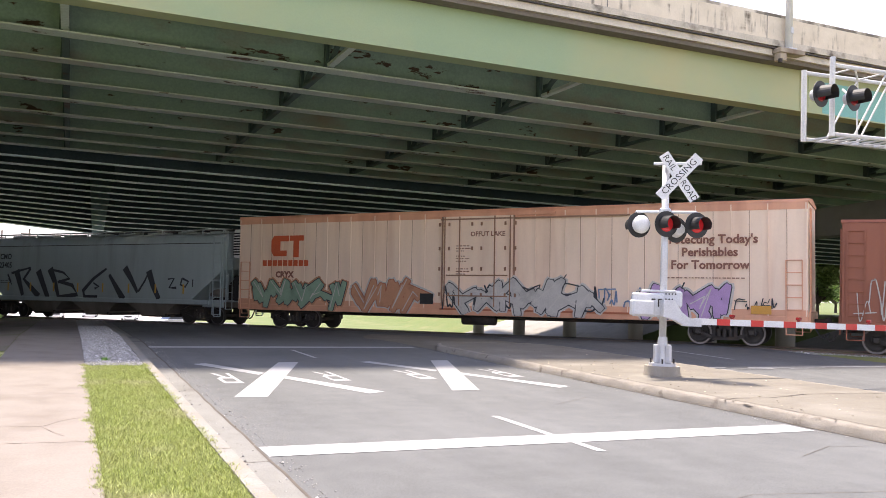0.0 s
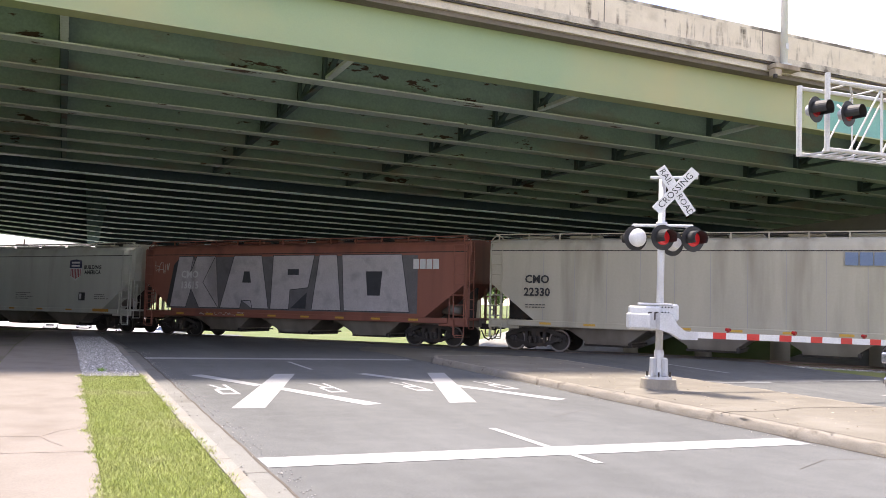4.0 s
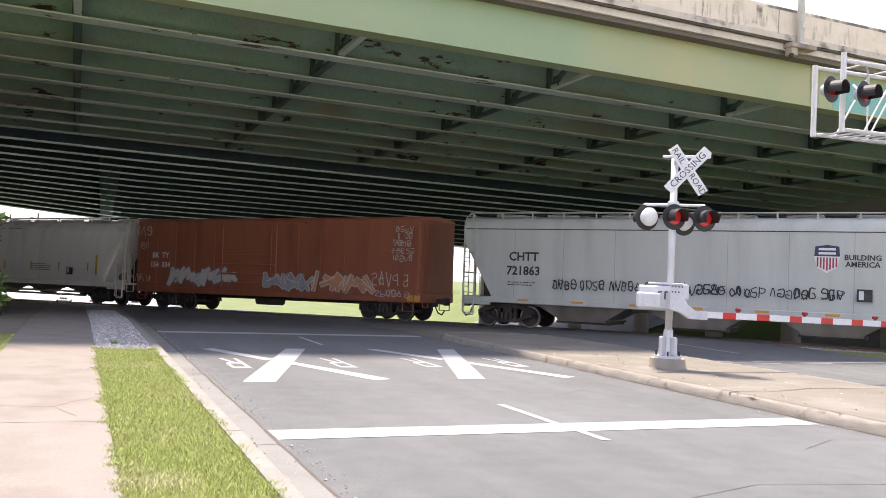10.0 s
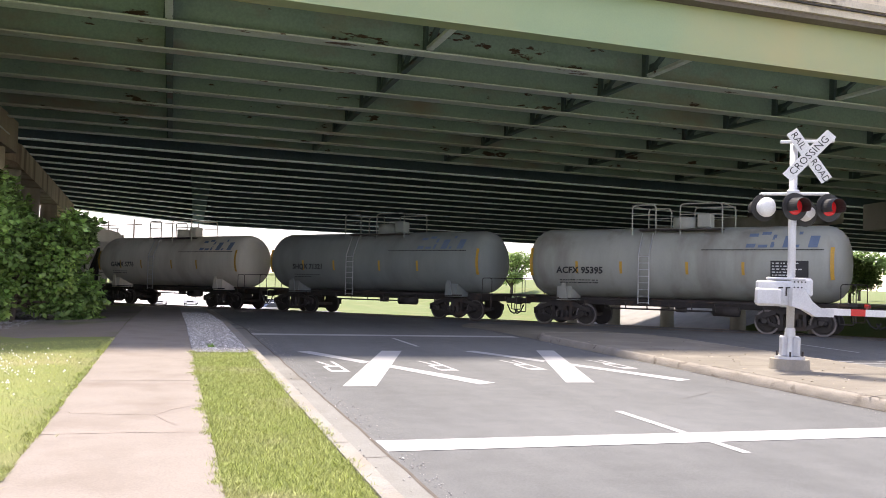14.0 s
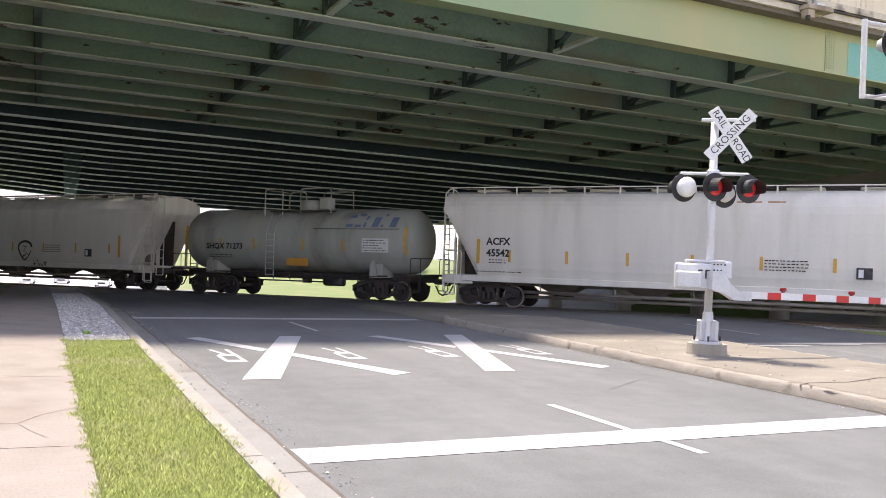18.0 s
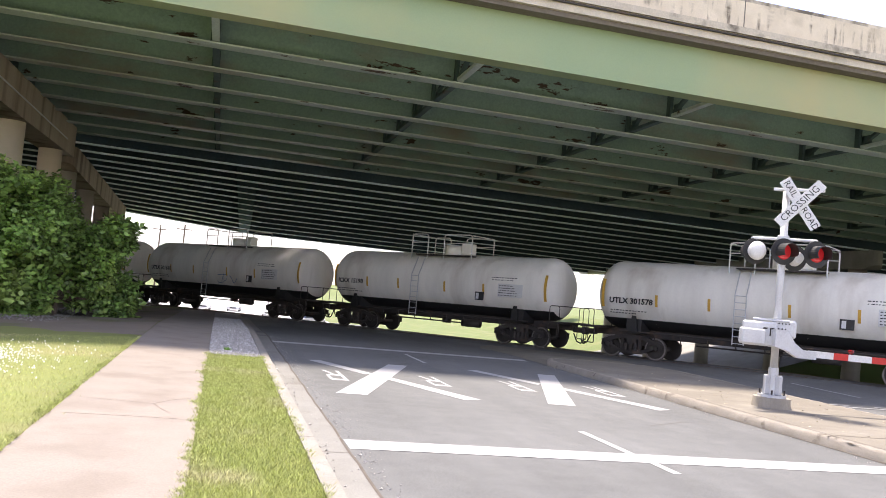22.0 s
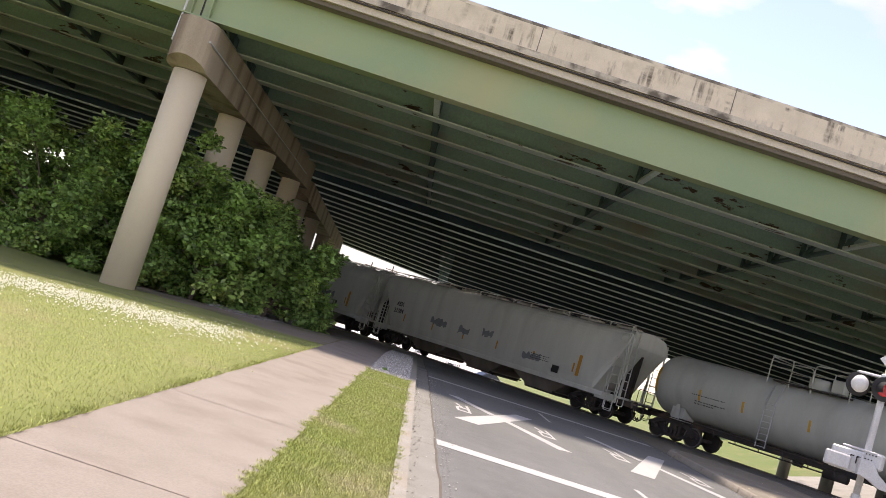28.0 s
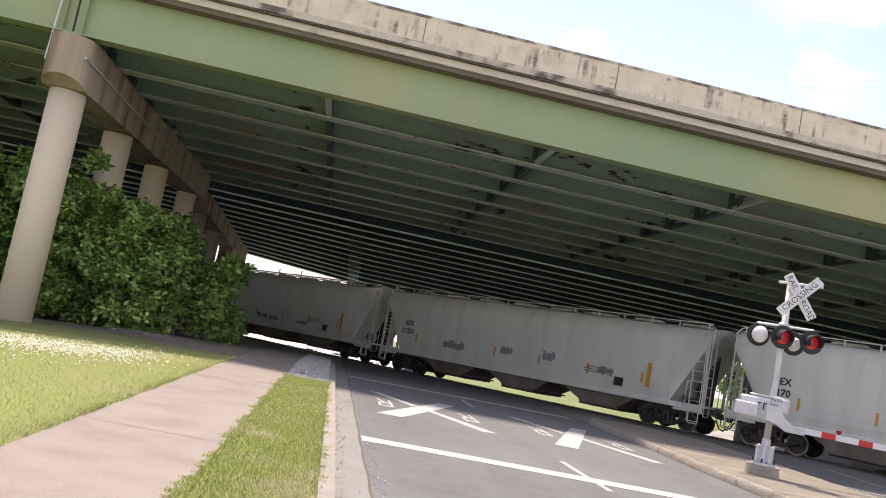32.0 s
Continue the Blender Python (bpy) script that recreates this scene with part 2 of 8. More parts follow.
M = {
    "asphalt": asphalt(),
    "gutter": mat("gutter", (0.22, 0.217, 0.198), (0.163, 0.159, 0.143), 0.9, scale=1.6, fine=70, bump=0.4, third=(0.132, 0.123, 0.101), cut=(0.58, 0.78)),
    "kerb": mat("kerb", (0.275, 0.26, 0.23), (0.20, 0.188, 0.165), 0.9, scale=2.6, fine=50, bump=0.5, third=(0.245, 0.212, 0.17), cut=(0.5, 0.7)),
    "median_kerb": mat("median_kerb", (0.315, 0.285, 0.24), (0.235, 0.205, 0.165), 0.95, scale=4.0, fine=60, bump=1.0, third=(0.13, 0.108, 0.085), cut=(0.60, 0.68), grain=0.5),
    "median": mat("median", (0.205, 0.185, 0.148), (0.158, 0.141, 0.113), 0.95, scale=1.1, fine=35, bump=0.4, third=(0.25, 0.23, 0.192), cut=(0.52, 0.72)),
    "walkway": mat("walkway", (0.243, 0.212, 0.182), (0.20, 0.173, 0.147), 0.9, scale=2.0, fine=60, bump=0.2, third=(0.166, 0.137, 0.11), cut=(0.50, 0.78)),
    "grass": mat("grass", (0.17, 0.20, 0.052), (0.205, 0.215, 0.07), 0.95, scale=0.7, fine=140, bump=0.3, third=(0.24, 0.22, 0.10), cut=(0.52, 0.70)),
    "grass_beyond": mat("grass_beyond", (0.105, 0.145, 0.035), (0.14, 0.165, 0.05), 0.95, scale=0.5, fine=60, bump=0.4, third=(0.17, 0.17, 0.065), cut=(0.52, 0.7)),
    "blade": mat("blade", (0.35, 0.40, 0.115), (0.42, 0.425, 0.155), 0.8, scale=1.3, fine=20, bump=0.0, island=0.5, third=(0.49, 0.455, 0.25), cut=(0.52, 0.68)),
    "gravel": mat("gravel", (0.36, 0.34, 0.33), (0.24, 0.22, 0.21), 0.95, scale=7, fine=40, bump=0.7),
    "dirt": mat("dirt", (0.21, 0.175, 0.14), (0.15, 0.125, 0.10), 0.95, scale=0.6, fine=30, bump=0.6, third=(0.12, 0.13, 0.05), cut=(0.5, 0.7)),
    "paint_white": mat("paint_white", (0.395, 0.395, 0.39), (0.33, 0.33, 0.325), 0.8, scale=2.5, fine=60, bump=0.2, third=(0.33, 0.33, 0.322), cut=(0.6, 0.85)),
    "fascia": mat("fascia", (0.285, 0.36, 0.205), (0.245, 0.335, 0.19), 0.55, scale=0.3, fine=25, bump=0.03, grain=0.1, third=(0.375, 0.36, 0.185), cut=(0.46, 0.68)),
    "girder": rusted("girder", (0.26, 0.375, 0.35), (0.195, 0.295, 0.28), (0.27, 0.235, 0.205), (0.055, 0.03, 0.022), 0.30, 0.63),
    # Bottom flanges paler than their webs: ground bounce is put into the colour.
    "flange_lit": rusted("flange_lit", (0.52, 0.60, 0.585), (0.43, 0.50, 0.49), (0.40, 0.35, 0.305), (0.09, 0.05, 0.035), 0.5, 0.625),
    # Far bridge: light on flanges, deep shade on webs and deck, put into colours.
    "flange_far_lit": mat("flange_far_lit", (0.74, 0.86, 0.90), (0.68, 0.80, 0.84), 0.7, scale=0.5, fine=8, bump=0.0),
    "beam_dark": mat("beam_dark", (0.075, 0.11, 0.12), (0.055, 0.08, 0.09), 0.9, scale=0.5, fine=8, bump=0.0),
    "far_shade": mat("far_shade", (0.075, 0.10, 0.115), (0.055, 0.075, 0.088), 0.8, scale=0.5, fine=8, bump=0.0),
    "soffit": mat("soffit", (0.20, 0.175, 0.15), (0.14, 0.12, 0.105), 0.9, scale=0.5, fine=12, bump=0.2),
    "concrete": mat("concrete", (0.40, 0.335, 0.255), (0.29, 0.235, 0.175), 0.85, scale=1.6, fine=30, bump=0.2, streak=True, third=(0.13, 0.088, 0.062), cut=(0.50, 0.70)),
    # Cross frames: shade under the deck is put into this dark colour.
    "frame_shade": mat("frame_shade", (0.085, 0.135, 0.14), (0.06, 0.10, 0.105), 0.8, scale=1.5, fine=20, bump=0.05, third=(0.10, 0.075, 0.06), cut=(0.60, 0.7)),
    "plain_concrete": mat("plain_concrete", (0.30, 0.285, 0.255), (0.23, 0.218, 0.196), 0.85, scale=0.8, fine=30, bump=0.15, third=(0.19, 0.176, 0.155), cut=(0.56, 0.75)),
    "stone": mat("stone", (0.39, 0.372, 0.345), (0.20, 0.19, 0.175), 0.9, scale=14, fine=60, bump=0.3, island=0.5, third=(0.54, 0.52, 0.50), cut=(0.57, 0.63)),
    "barrier": runs(mat("barrier", (0.72, 0.635, 0.51), (0.60, 0.52, 0.41), 0.9, scale=1.8, fine=30, bump=0.15, third=(0.42, 0.355, 0.27), cut=(0.56, 0.80), grain=0.15)),
    "deck_edge": mat("deck_edge", (0.60, 0.54, 0.45), (0.49, 0.44, 0.365), 0.9, scale=1.5, fine=20, bump=0.2, third=(0.26, 0.225, 0.185), cut=(0.58, 0.74)),
    "ledge": mat("ledge", (0.58, 0.52, 0.43), (0.42, 0.37, 0.30), 0.9, scale=2.2, fine=20, bump=0.3, third=(0.13, 0.11, 0.09), cut=(0.52, 0.64)),
    "crust": mat("crust", (0.20, 0.175, 0.145), (0.12, 0.105, 0.085), 0.95, scale=2.6, fine=25, bump=0.2, third=(0.68, 0.61, 0.50), cut=(0.42, 0.62)),
    "barrier_stain": mat("barrier_stain", (0.22, 0.20, 0.18), (0.12, 0.11, 0.10), 0.95, scale=1.5, fine=30, bump=0.3),
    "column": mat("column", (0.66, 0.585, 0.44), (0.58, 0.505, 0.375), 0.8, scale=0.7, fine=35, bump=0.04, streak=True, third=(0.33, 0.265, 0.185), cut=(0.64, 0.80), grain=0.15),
    # Darker concrete: shade put into far columns' colour; the footing's own brown.
    "column_shade_footing": mat("column_shade_footing", (0.36, 0.325, 0.265), (0.29, 0.26, 0.21), 0.85, scale=0.7, fine=35, bump=0.05, streak=True, third=(0.18, 0.15, 0.115), cut=(0.55, 0.75)),
    # Far pier caps: grey concrete, darkened for the shade beneath the decks.
    "cap_grey_shade": mat("cap_grey_shade", (0.27, 0.27, 0.255), (0.205, 0.205, 0.193), 0.9, scale=0.8, fine=20, bump=0.1, third=(0.15, 0.145, 0.135), cut=(0.55, 0.75)),
    "galv": mat("galv", (0.60, 0.605, 0.61), (0.49, 0.495, 0.505), 0.55, 0.35, scale=4, fine=50, bump=0.05),
    "white": mat("white", (0.69, 0.69, 0.675), (0.60, 0.60, 0.59), 0.5, scale=3, fine=40, bump=0.03, third=(0.50, 0.48, 0.45), cut=(0.60, 0.85)),
    "gantry_white": mat("gantry_white", (0.64, 0.63, 0.61), (0.54, 0.53, 0.51), 0.55, scale=2, fine=30, bump=0.05, third=(0.38, 0.34, 0.30), cut=(0.6, 0.8)),
    "pole_grey": mat("pole_grey", (0.50, 0.50, 0.49), (0.41, 0.41, 0.40), 0.65, scale=2.5, fine=30, bump=0.04, streak=True, third=(0.33, 0.31, 0.28), cut=(0.55, 0.75)),
    "black": mat("black", (0.015, 0.015, 0.016), (0.03, 0.028, 0.026), 0.6, scale=3, fine=40, bump=0.05),
    "red": mat("red", (0.55, 0.035, 0.025), (0.48, 0.03, 0.022), 0.5, scale=3, fine=40, bump=0.0),
    "lens_red": mat("lens_red", (0.22, 0.012, 0.015), (0.16, 0.01, 0.012), 0.2, scale=20, fine=90, bump=0.1),
    "lens_lit": glow("lens_lit", (0.38, 0.015, 0.018), 0.12),
    "steel": mat("steel", (0.055, 0.047, 0.042), (0.035, 0.03, 0.027), 0.75, 0.2, scale=4, fine=30, bump=0.2, third=(0.11, 0.07, 0.048), cut=(0.55, 0.75)),
    "rail": mat("rail", (0.22, 0.16, 0.12), (0.14, 0.10, 0.08), 0.5, 0.7, scale=4, fine=30, bump=0.1),
    "wheel": mat("wheel", (0.06, 0.052, 0.046), (0.036, 0.03, 0.027), 0.6, 0.4, scale=5, fine=40, bump=0.1),
    "tread": mat("tread", (0.22, 0.20, 0.19), (0.16, 0.145, 0.135), 0.45, 0.8, scale=5, fine=40, bump=0.05),
    "bark": mat("bark", (0.13, 0.10, 0.075), (0.08, 0.06, 0.045), 0.95, scale=6, fine=30, bump=0.6),
    "leaf": leafy(mat("leaf", (0.31, 0.47, 0.13), (0.165, 0.30, 0.088), 0.36, scale=0.9, fine=6, bump=0.0, island=0.6, third=(0.49, 0.60, 0.18), cut=(0.55, 0.70)), 0.42),
    "leaf_far": leafy(mat("leaf_far", (0.30, 0.41, 0.15), (0.22, 0.32, 0.11), 0.6, scale=0.9, fine=5, bump=0.0, island=0.4), 0.55),
}
for dull in ("far_shade", "soffit", "beam_dark"):
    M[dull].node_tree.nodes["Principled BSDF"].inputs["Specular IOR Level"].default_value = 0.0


# ---- mesh helpers ----
def ob_from(name, bm, material, parent=None, smooth=False, label="", crease=0):
    me = bpy.data.meshes.new(name)
    bm.to_mesh(me)
    bm.free()
    for p in me.polygons:
        p.use_smooth = bool(smooth)
    if crease:
        me.set_sharp_from_angle(angle=radians(crease))
    me.materials.append(M[material] if isinstance(material, str) else material)
    o = new(name, me)
    if parent:
        o.parent = parent
    if label:
        o["label"] = label
    if name in ("spring_pack", "spray_outline", "spray_glint", "scrawl", "cross_bearer", "name_shape", "walk_grating"):
        o["kind"] = "stuff"
    return o


def part(name, bm, material, parent, label="", smooth=False, crease=0):
    return ob_from(name, bm, material, parent, smooth, label, crease)


def box(bm, c, s, bev=0.0, rot=None):
    """A box of centre c and full size s, with its edges cut by bev."""
    r = bmesh.ops.create_cube(bm, size=1.0)
    vs = r["verts"]
    m = Matrix.Translation(c) @ (rot or Matrix()) @ Matrix.Diagonal((*s, 1))
    bmesh.ops.transform(bm, matrix=m, verts=vs)
    if bev:
        es = list({e for v in vs for e in v.link_edges})
        bmesh.ops.bevel(bm, geom=es, offset=bev, segments=1, affect="EDGES")
    return bm


def boxm(c, s, bev=0.0, rot=None):
    return box(bmesh.new(), c, s, bev, rot)


def cyl(bm, a, b, r, r2=None, seg=12, caps=True):
    """A round bar from a to b."""
    a, b = Vector(a), Vector(b)
    d = b - a
    q = d.to_track_quat("Z", "Y").to_matrix().to_4x4()
    bmesh.ops.create_cone(bm, cap_ends=caps, segments=seg, radius1=r, radius2=r if r2 is None else r2, depth=d.length,
                          matrix=Matrix.Translation((a + b) / 2) @ q)
    return bm


def cylm(a, b, r, r2=None, seg=12):
    return cyl(bmesh.new(), a, b, r, r2, seg)


def bar(bm, a, b, w, h):
    """A square bar from a to b."""
    a, b = Vector(a), Vector(b)
    d = b - a
    q = d.to_track_quat("X", "Z").to_matrix().to_4x4()
    return box(bm, (a + b) / 2, (d.length, w, h), 0, q)


def prism(bm, pts, axis, lo, hi):
    """The polygon pts drawn out along an axis from lo to hi. pts are in the other two axes, in order."""
    def at(p, v):
        q = list(p)
        q.insert(axis, v)
        return q
    a = [bm.verts.new(at(p, lo)) for p in pts]
    b = [bm.verts.new(at(p, hi)) for p in pts]
    bm.faces.new(a)
    bm.faces.new(b[::-1])
    for i in range(len(pts)):
        j = (i + 1) % len(pts)
        bm.faces.new((a[j], a[i], b[i], b[j]))
    bmesh.ops.recalc_face_normals(bm, faces=bm.faces[:])
    return bm


def prismm(pts, axis, lo, hi):
    return prism(bmesh.new(), pts, axis, lo, hi)


def loft(bm, rings, closed=True, caps=True):
    vs = [[bm.verts.new(p) for p in r] for r in rings]
    n = len(rings[0])
    for a, b in zip(vs, vs[1:]):
        for i in range(n if closed else n - 1):
            j = (i + 1) % n
            bm.faces.new((a[i], a[j], b[j], b[i]))
    if caps:
        bm.faces.new(vs[0])
        bm.faces.new(vs[-1][::-1])
    bmesh.ops.recalc_face_normals(bm, faces=bm.faces[:])
    return bm


def tube(bm, pts, r, seg=6):
    """One round bar bent through pts."""
    pts = [Vector(p) for p in pts]
    ways = [(b - a).normalized() for a, b in zip(pts, pts[1:])]
    side = ways[0].orthogonal().normalized()
    rings = []
    for i, p in enumerate(pts):
        d = (ways[max(i - 1, 0)] + ways[min(i, len(ways) - 1)]).normalized()
        side = (side - d * side.dot(d)).normalized()
        up = d.cross(side)
        rings.append([p + (side * math.cos(2 * math.pi * k / seg) + up * math.sin(2 * math.pi * k / seg)) * r for k in range(seg)])
    return loft(bm, rings)


def bent(pts, rad=0.12, n=4):
    """The corners of a line of points rounded."""
    pts = [Vector(p) for p in pts]
    out = [pts[0]]
    for a, b, c in zip(pts, pts[1:], pts[2:]):
        k = min(rad, (b - a).length * 0.45, (c - b).length * 0.45)
        p, q = b + (a - b).normalized() * k, b + (c - b).normalized() * k
        out += [p * (1 - t) ** 2 + b * 2 * t * (1 - t) + q * t * t for t in [i / n for i in range(n + 1)]]
    return out + [pts[-1]]


def empty(name, m, label, category, group="", kind=""):
    e = new(name)
    e.matrix_world = m
    return tagged(e, label, category, group, kind)


def lettering(text, size, material, parent, m, name="lettering", bold=0.0, align="CENTER"):
    """Flat letters of the built-in font as a mesh under parent, at the pose m: x along the line, y up."""
    cu = bpy.data.curves.new("font", "FONT")
    cu.body, cu.size, cu.align_x, cu.align_y, cu.resolution_u, cu.offset = text, size, align, "CENTER", 2, bold
    tmp = bpy.data.objects.new("font", cu)
    me = bpy.data.meshes.new_from_object(tmp)
    bpy.data.objects.remove(tmp)
    me.materials.clear()
    me.materials.append(M[material] if isinstance(material, str) else material)
    o = new(name, me)
    o.parent, o.matrix_local = parent, m
    return o


# ---- the ground ----
def gz(y):
    """Height of the road and of the land along it: level, then falling gently to the track."""
    t = min(max(y - 25.0, 0.0), 33.0)
    return -0.023 * t * min(1.0, t / 4) - 0.06 * min(max(y - 52.0, 0.0), 40.0)


RAIL_Y, RAIL_S = 32.7, -1.208            # near rail: y = RAIL_Y + RAIL_S * (x - 15)
KT = math.hypot(1, RAIL_S)
U = Vector((1 / KT, RAIL_S / KT, 0))     # along the track, towards the open side
V = Vector((-RAIL_S / KT, 1 / KT, 0))    # across it, away from the road


def low(x, y):
    """Height of the land, which falls away beyond the track to a hollow."""
    d = (x - 15) * V.x + (y - RAIL_Y) * V.y - 2.5
    return gz(y) if d <= 0 else min(gz(y), max(gz(y - d * V.y) - 0.085 * d, -3.9))


def strip(name, x0, x1, y0, y1, dz, material, label, kind="structure", step=2.0, thick=0.0, cat="ground"):
    """A flat strip that follows the land's fall; thick: it has sides."""
    bm = bmesh.new()
    n = max(1, int(round((y1 - y0) / step)))
    ys = [y0 + (y1 - y0) * i / n for i in range(n + 1)]
    if thick:
        loft(bm, [[(x0, y, gz(y) + dz), (x1, y, gz(y) + dz), (x1, y, gz(y) + dz - thick), (x0, y, gz(y) + dz - thick)] for y in ys])
    else:
        nx = max(1, int((x1 - x0) / 1.2))
        loft(bm, [[(x, y, low(x, y) + dz) for x in [x0 + (x1 - x0) * k / nx for k in range(nx + 1)]] for y in ys], closed=False, caps=False)
        bmesh.ops.recalc_face_normals(bm, faces=bm.faces[:])
        if bm.faces[0].normal.z < 0:
            bmesh.ops.reverse_faces(bm, faces=bm.faces[:])
    return tagged(ob_from(name, bm, material), label, cat, kind=kind)


def far_dz(y):
    """The far road lies a little lower, and meets the crossing at its level."""
    return -0.1 * min(1.0, max(0.0, (24 - y) / 10))


def land(x, y):
    """Height of the open ground."""
    h = low(x, y) - 0.04
    if x < -0.45:
        k = min(1, (-0.45 - x) / 8)
        h += 0.185 * (1 - k) - 0.22 * k * min(1, max(0, (y - 8) / 12))
    # banks rise beyond the far piers, with a grassy hollow between them
    d = x - 44 - 0.25 * max(0, 60 - y)
    if d > 0 and y > 15:
        h += min(3.8, d * 0.3) * min(1, (y - 15) / 10) * min(1, max(0, (54 - y) / 3, (y - 65) / 3))
    # unseen earth bank, added to keep light from coming in on the left
    d = -27 - x
    if d > 0 and 19 < y < 100:
        h += min(6.5, d * 0.6) * min(1, (y - 19) / 6) * min(1, (100 - y) / 12)
    return h


def build_ground():
    xs = [-400, -250, -150, -90, -60, -40] + [-30 + 1.5 * i for i in range(19)] + [-2, -1.2, -0.48, -0.40, 0.9, 2.0, 2.3] + [6 + 4 * i for i in range(5)] + [23 + 1.5 * i for i in range(26)] + [64, 70, 80, 95, 120, 160, 240, 400]
    ys = [-300, -150, -80, -40, -20] + [-12 + 1.5 * i for i in range(76)] + [106, 115, 130, 160, 220, 320, 500]
    bm = bmesh.new()
    g = [[bm.verts.new((x, y, (land(x, y) if not (-0.45 < x < 22.9 and y < 110) else low(x, y) - 0.3))) for x in xs] for y in ys]
    for a, b in zip(g, g[1:]):
        for i in range(len(xs) - 1):
            bm.faces.new((a[i], a[i + 1], b[i + 1], b[i]))
    sheet = ob_from("ground", bm, "grass", smooth=True)
    sheet.data.materials.append(M["grass_beyond"])
    for f in sheet.data.polygons:
        if (f.center.x - 15) * V.x + (f.center.y - RAIL_Y) * V.y > 5:
            f.material_index = 1
    tagged(sheet, "mown grass with pale and yellow patches, darker and greener beyond the track", "ground", kind="structure")


build_ground()
strip("road_near", 2.17, 9.95, -60, 120, 0.0, "asphalt", "worn grey asphalt road with two lanes", cat="road")
far = strip("road_far", 13.9, 22.5, -60, 120, 0.0, "asphalt", "grey asphalt road beyond the median", cat="road")
for v in far.data.vertices:
    v.co.z += far_dz(v.co.y)
strip("gutter", 2.17, 2.57, -60, 45, 0.004, "gutter", "pale concrete gutter beside the kerb", cat="gutter")
strip("kerb_near", 2.02, 2.17, -60, 45, 0.15, "kerb", "pale concrete kerb with a worn edge", thick=0.25, cat="kerb")
strip("walkway", -0.47, 1.0, -60, 46, 0.145, "walkway", "pale concrete pavement with joints", thick=0.2, cat="pavement")
strip("verge", 1.0, 2.02, -60, 17.7, 0.12, "grass", "strip of mown grass between pavement and kerb", cat="grass verge")
strip("gravel_patch", 1.0, 2.02, 17.6, 45, 0.13, "gravel", "grey gravel between pavement and kerb", cat="gravel")


def bare_earth():
    """Earth in the dry shade under the bridge, with a ragged edge towards the lawn."""
    rng = random.Random(5)
    bm = bmesh.new()
    xs = [-0.47 - 0.3 * i for i in range(28)]
    near = [20.6 + 0.09 * i + 1.2 * min(1, max(0, (i - 5) / 8)) + rng.uniform(-0.25, 0.25) for i in range(28)]
    loft(bm, [[(x, y0 + (46 - y0) * k / 20, land(x, y0 + (46 - y0) * k / 20) + 0.014 + (rng.uniform(-0.006, 0.006) if k else -0.01)) for k in range(21)] for x, y0 in zip(xs, near)], closed=False, caps=False)
    if sum(f.normal.z for f in bm.faces) < 0:
        bmesh.ops.reverse_faces(bm, faces=bm.faces[:])
    tagged(ob_from("bare_earth", bm, "dirt"), "bare earth and gravel under the bridge", "ground", kind="structure")


bare_earth()


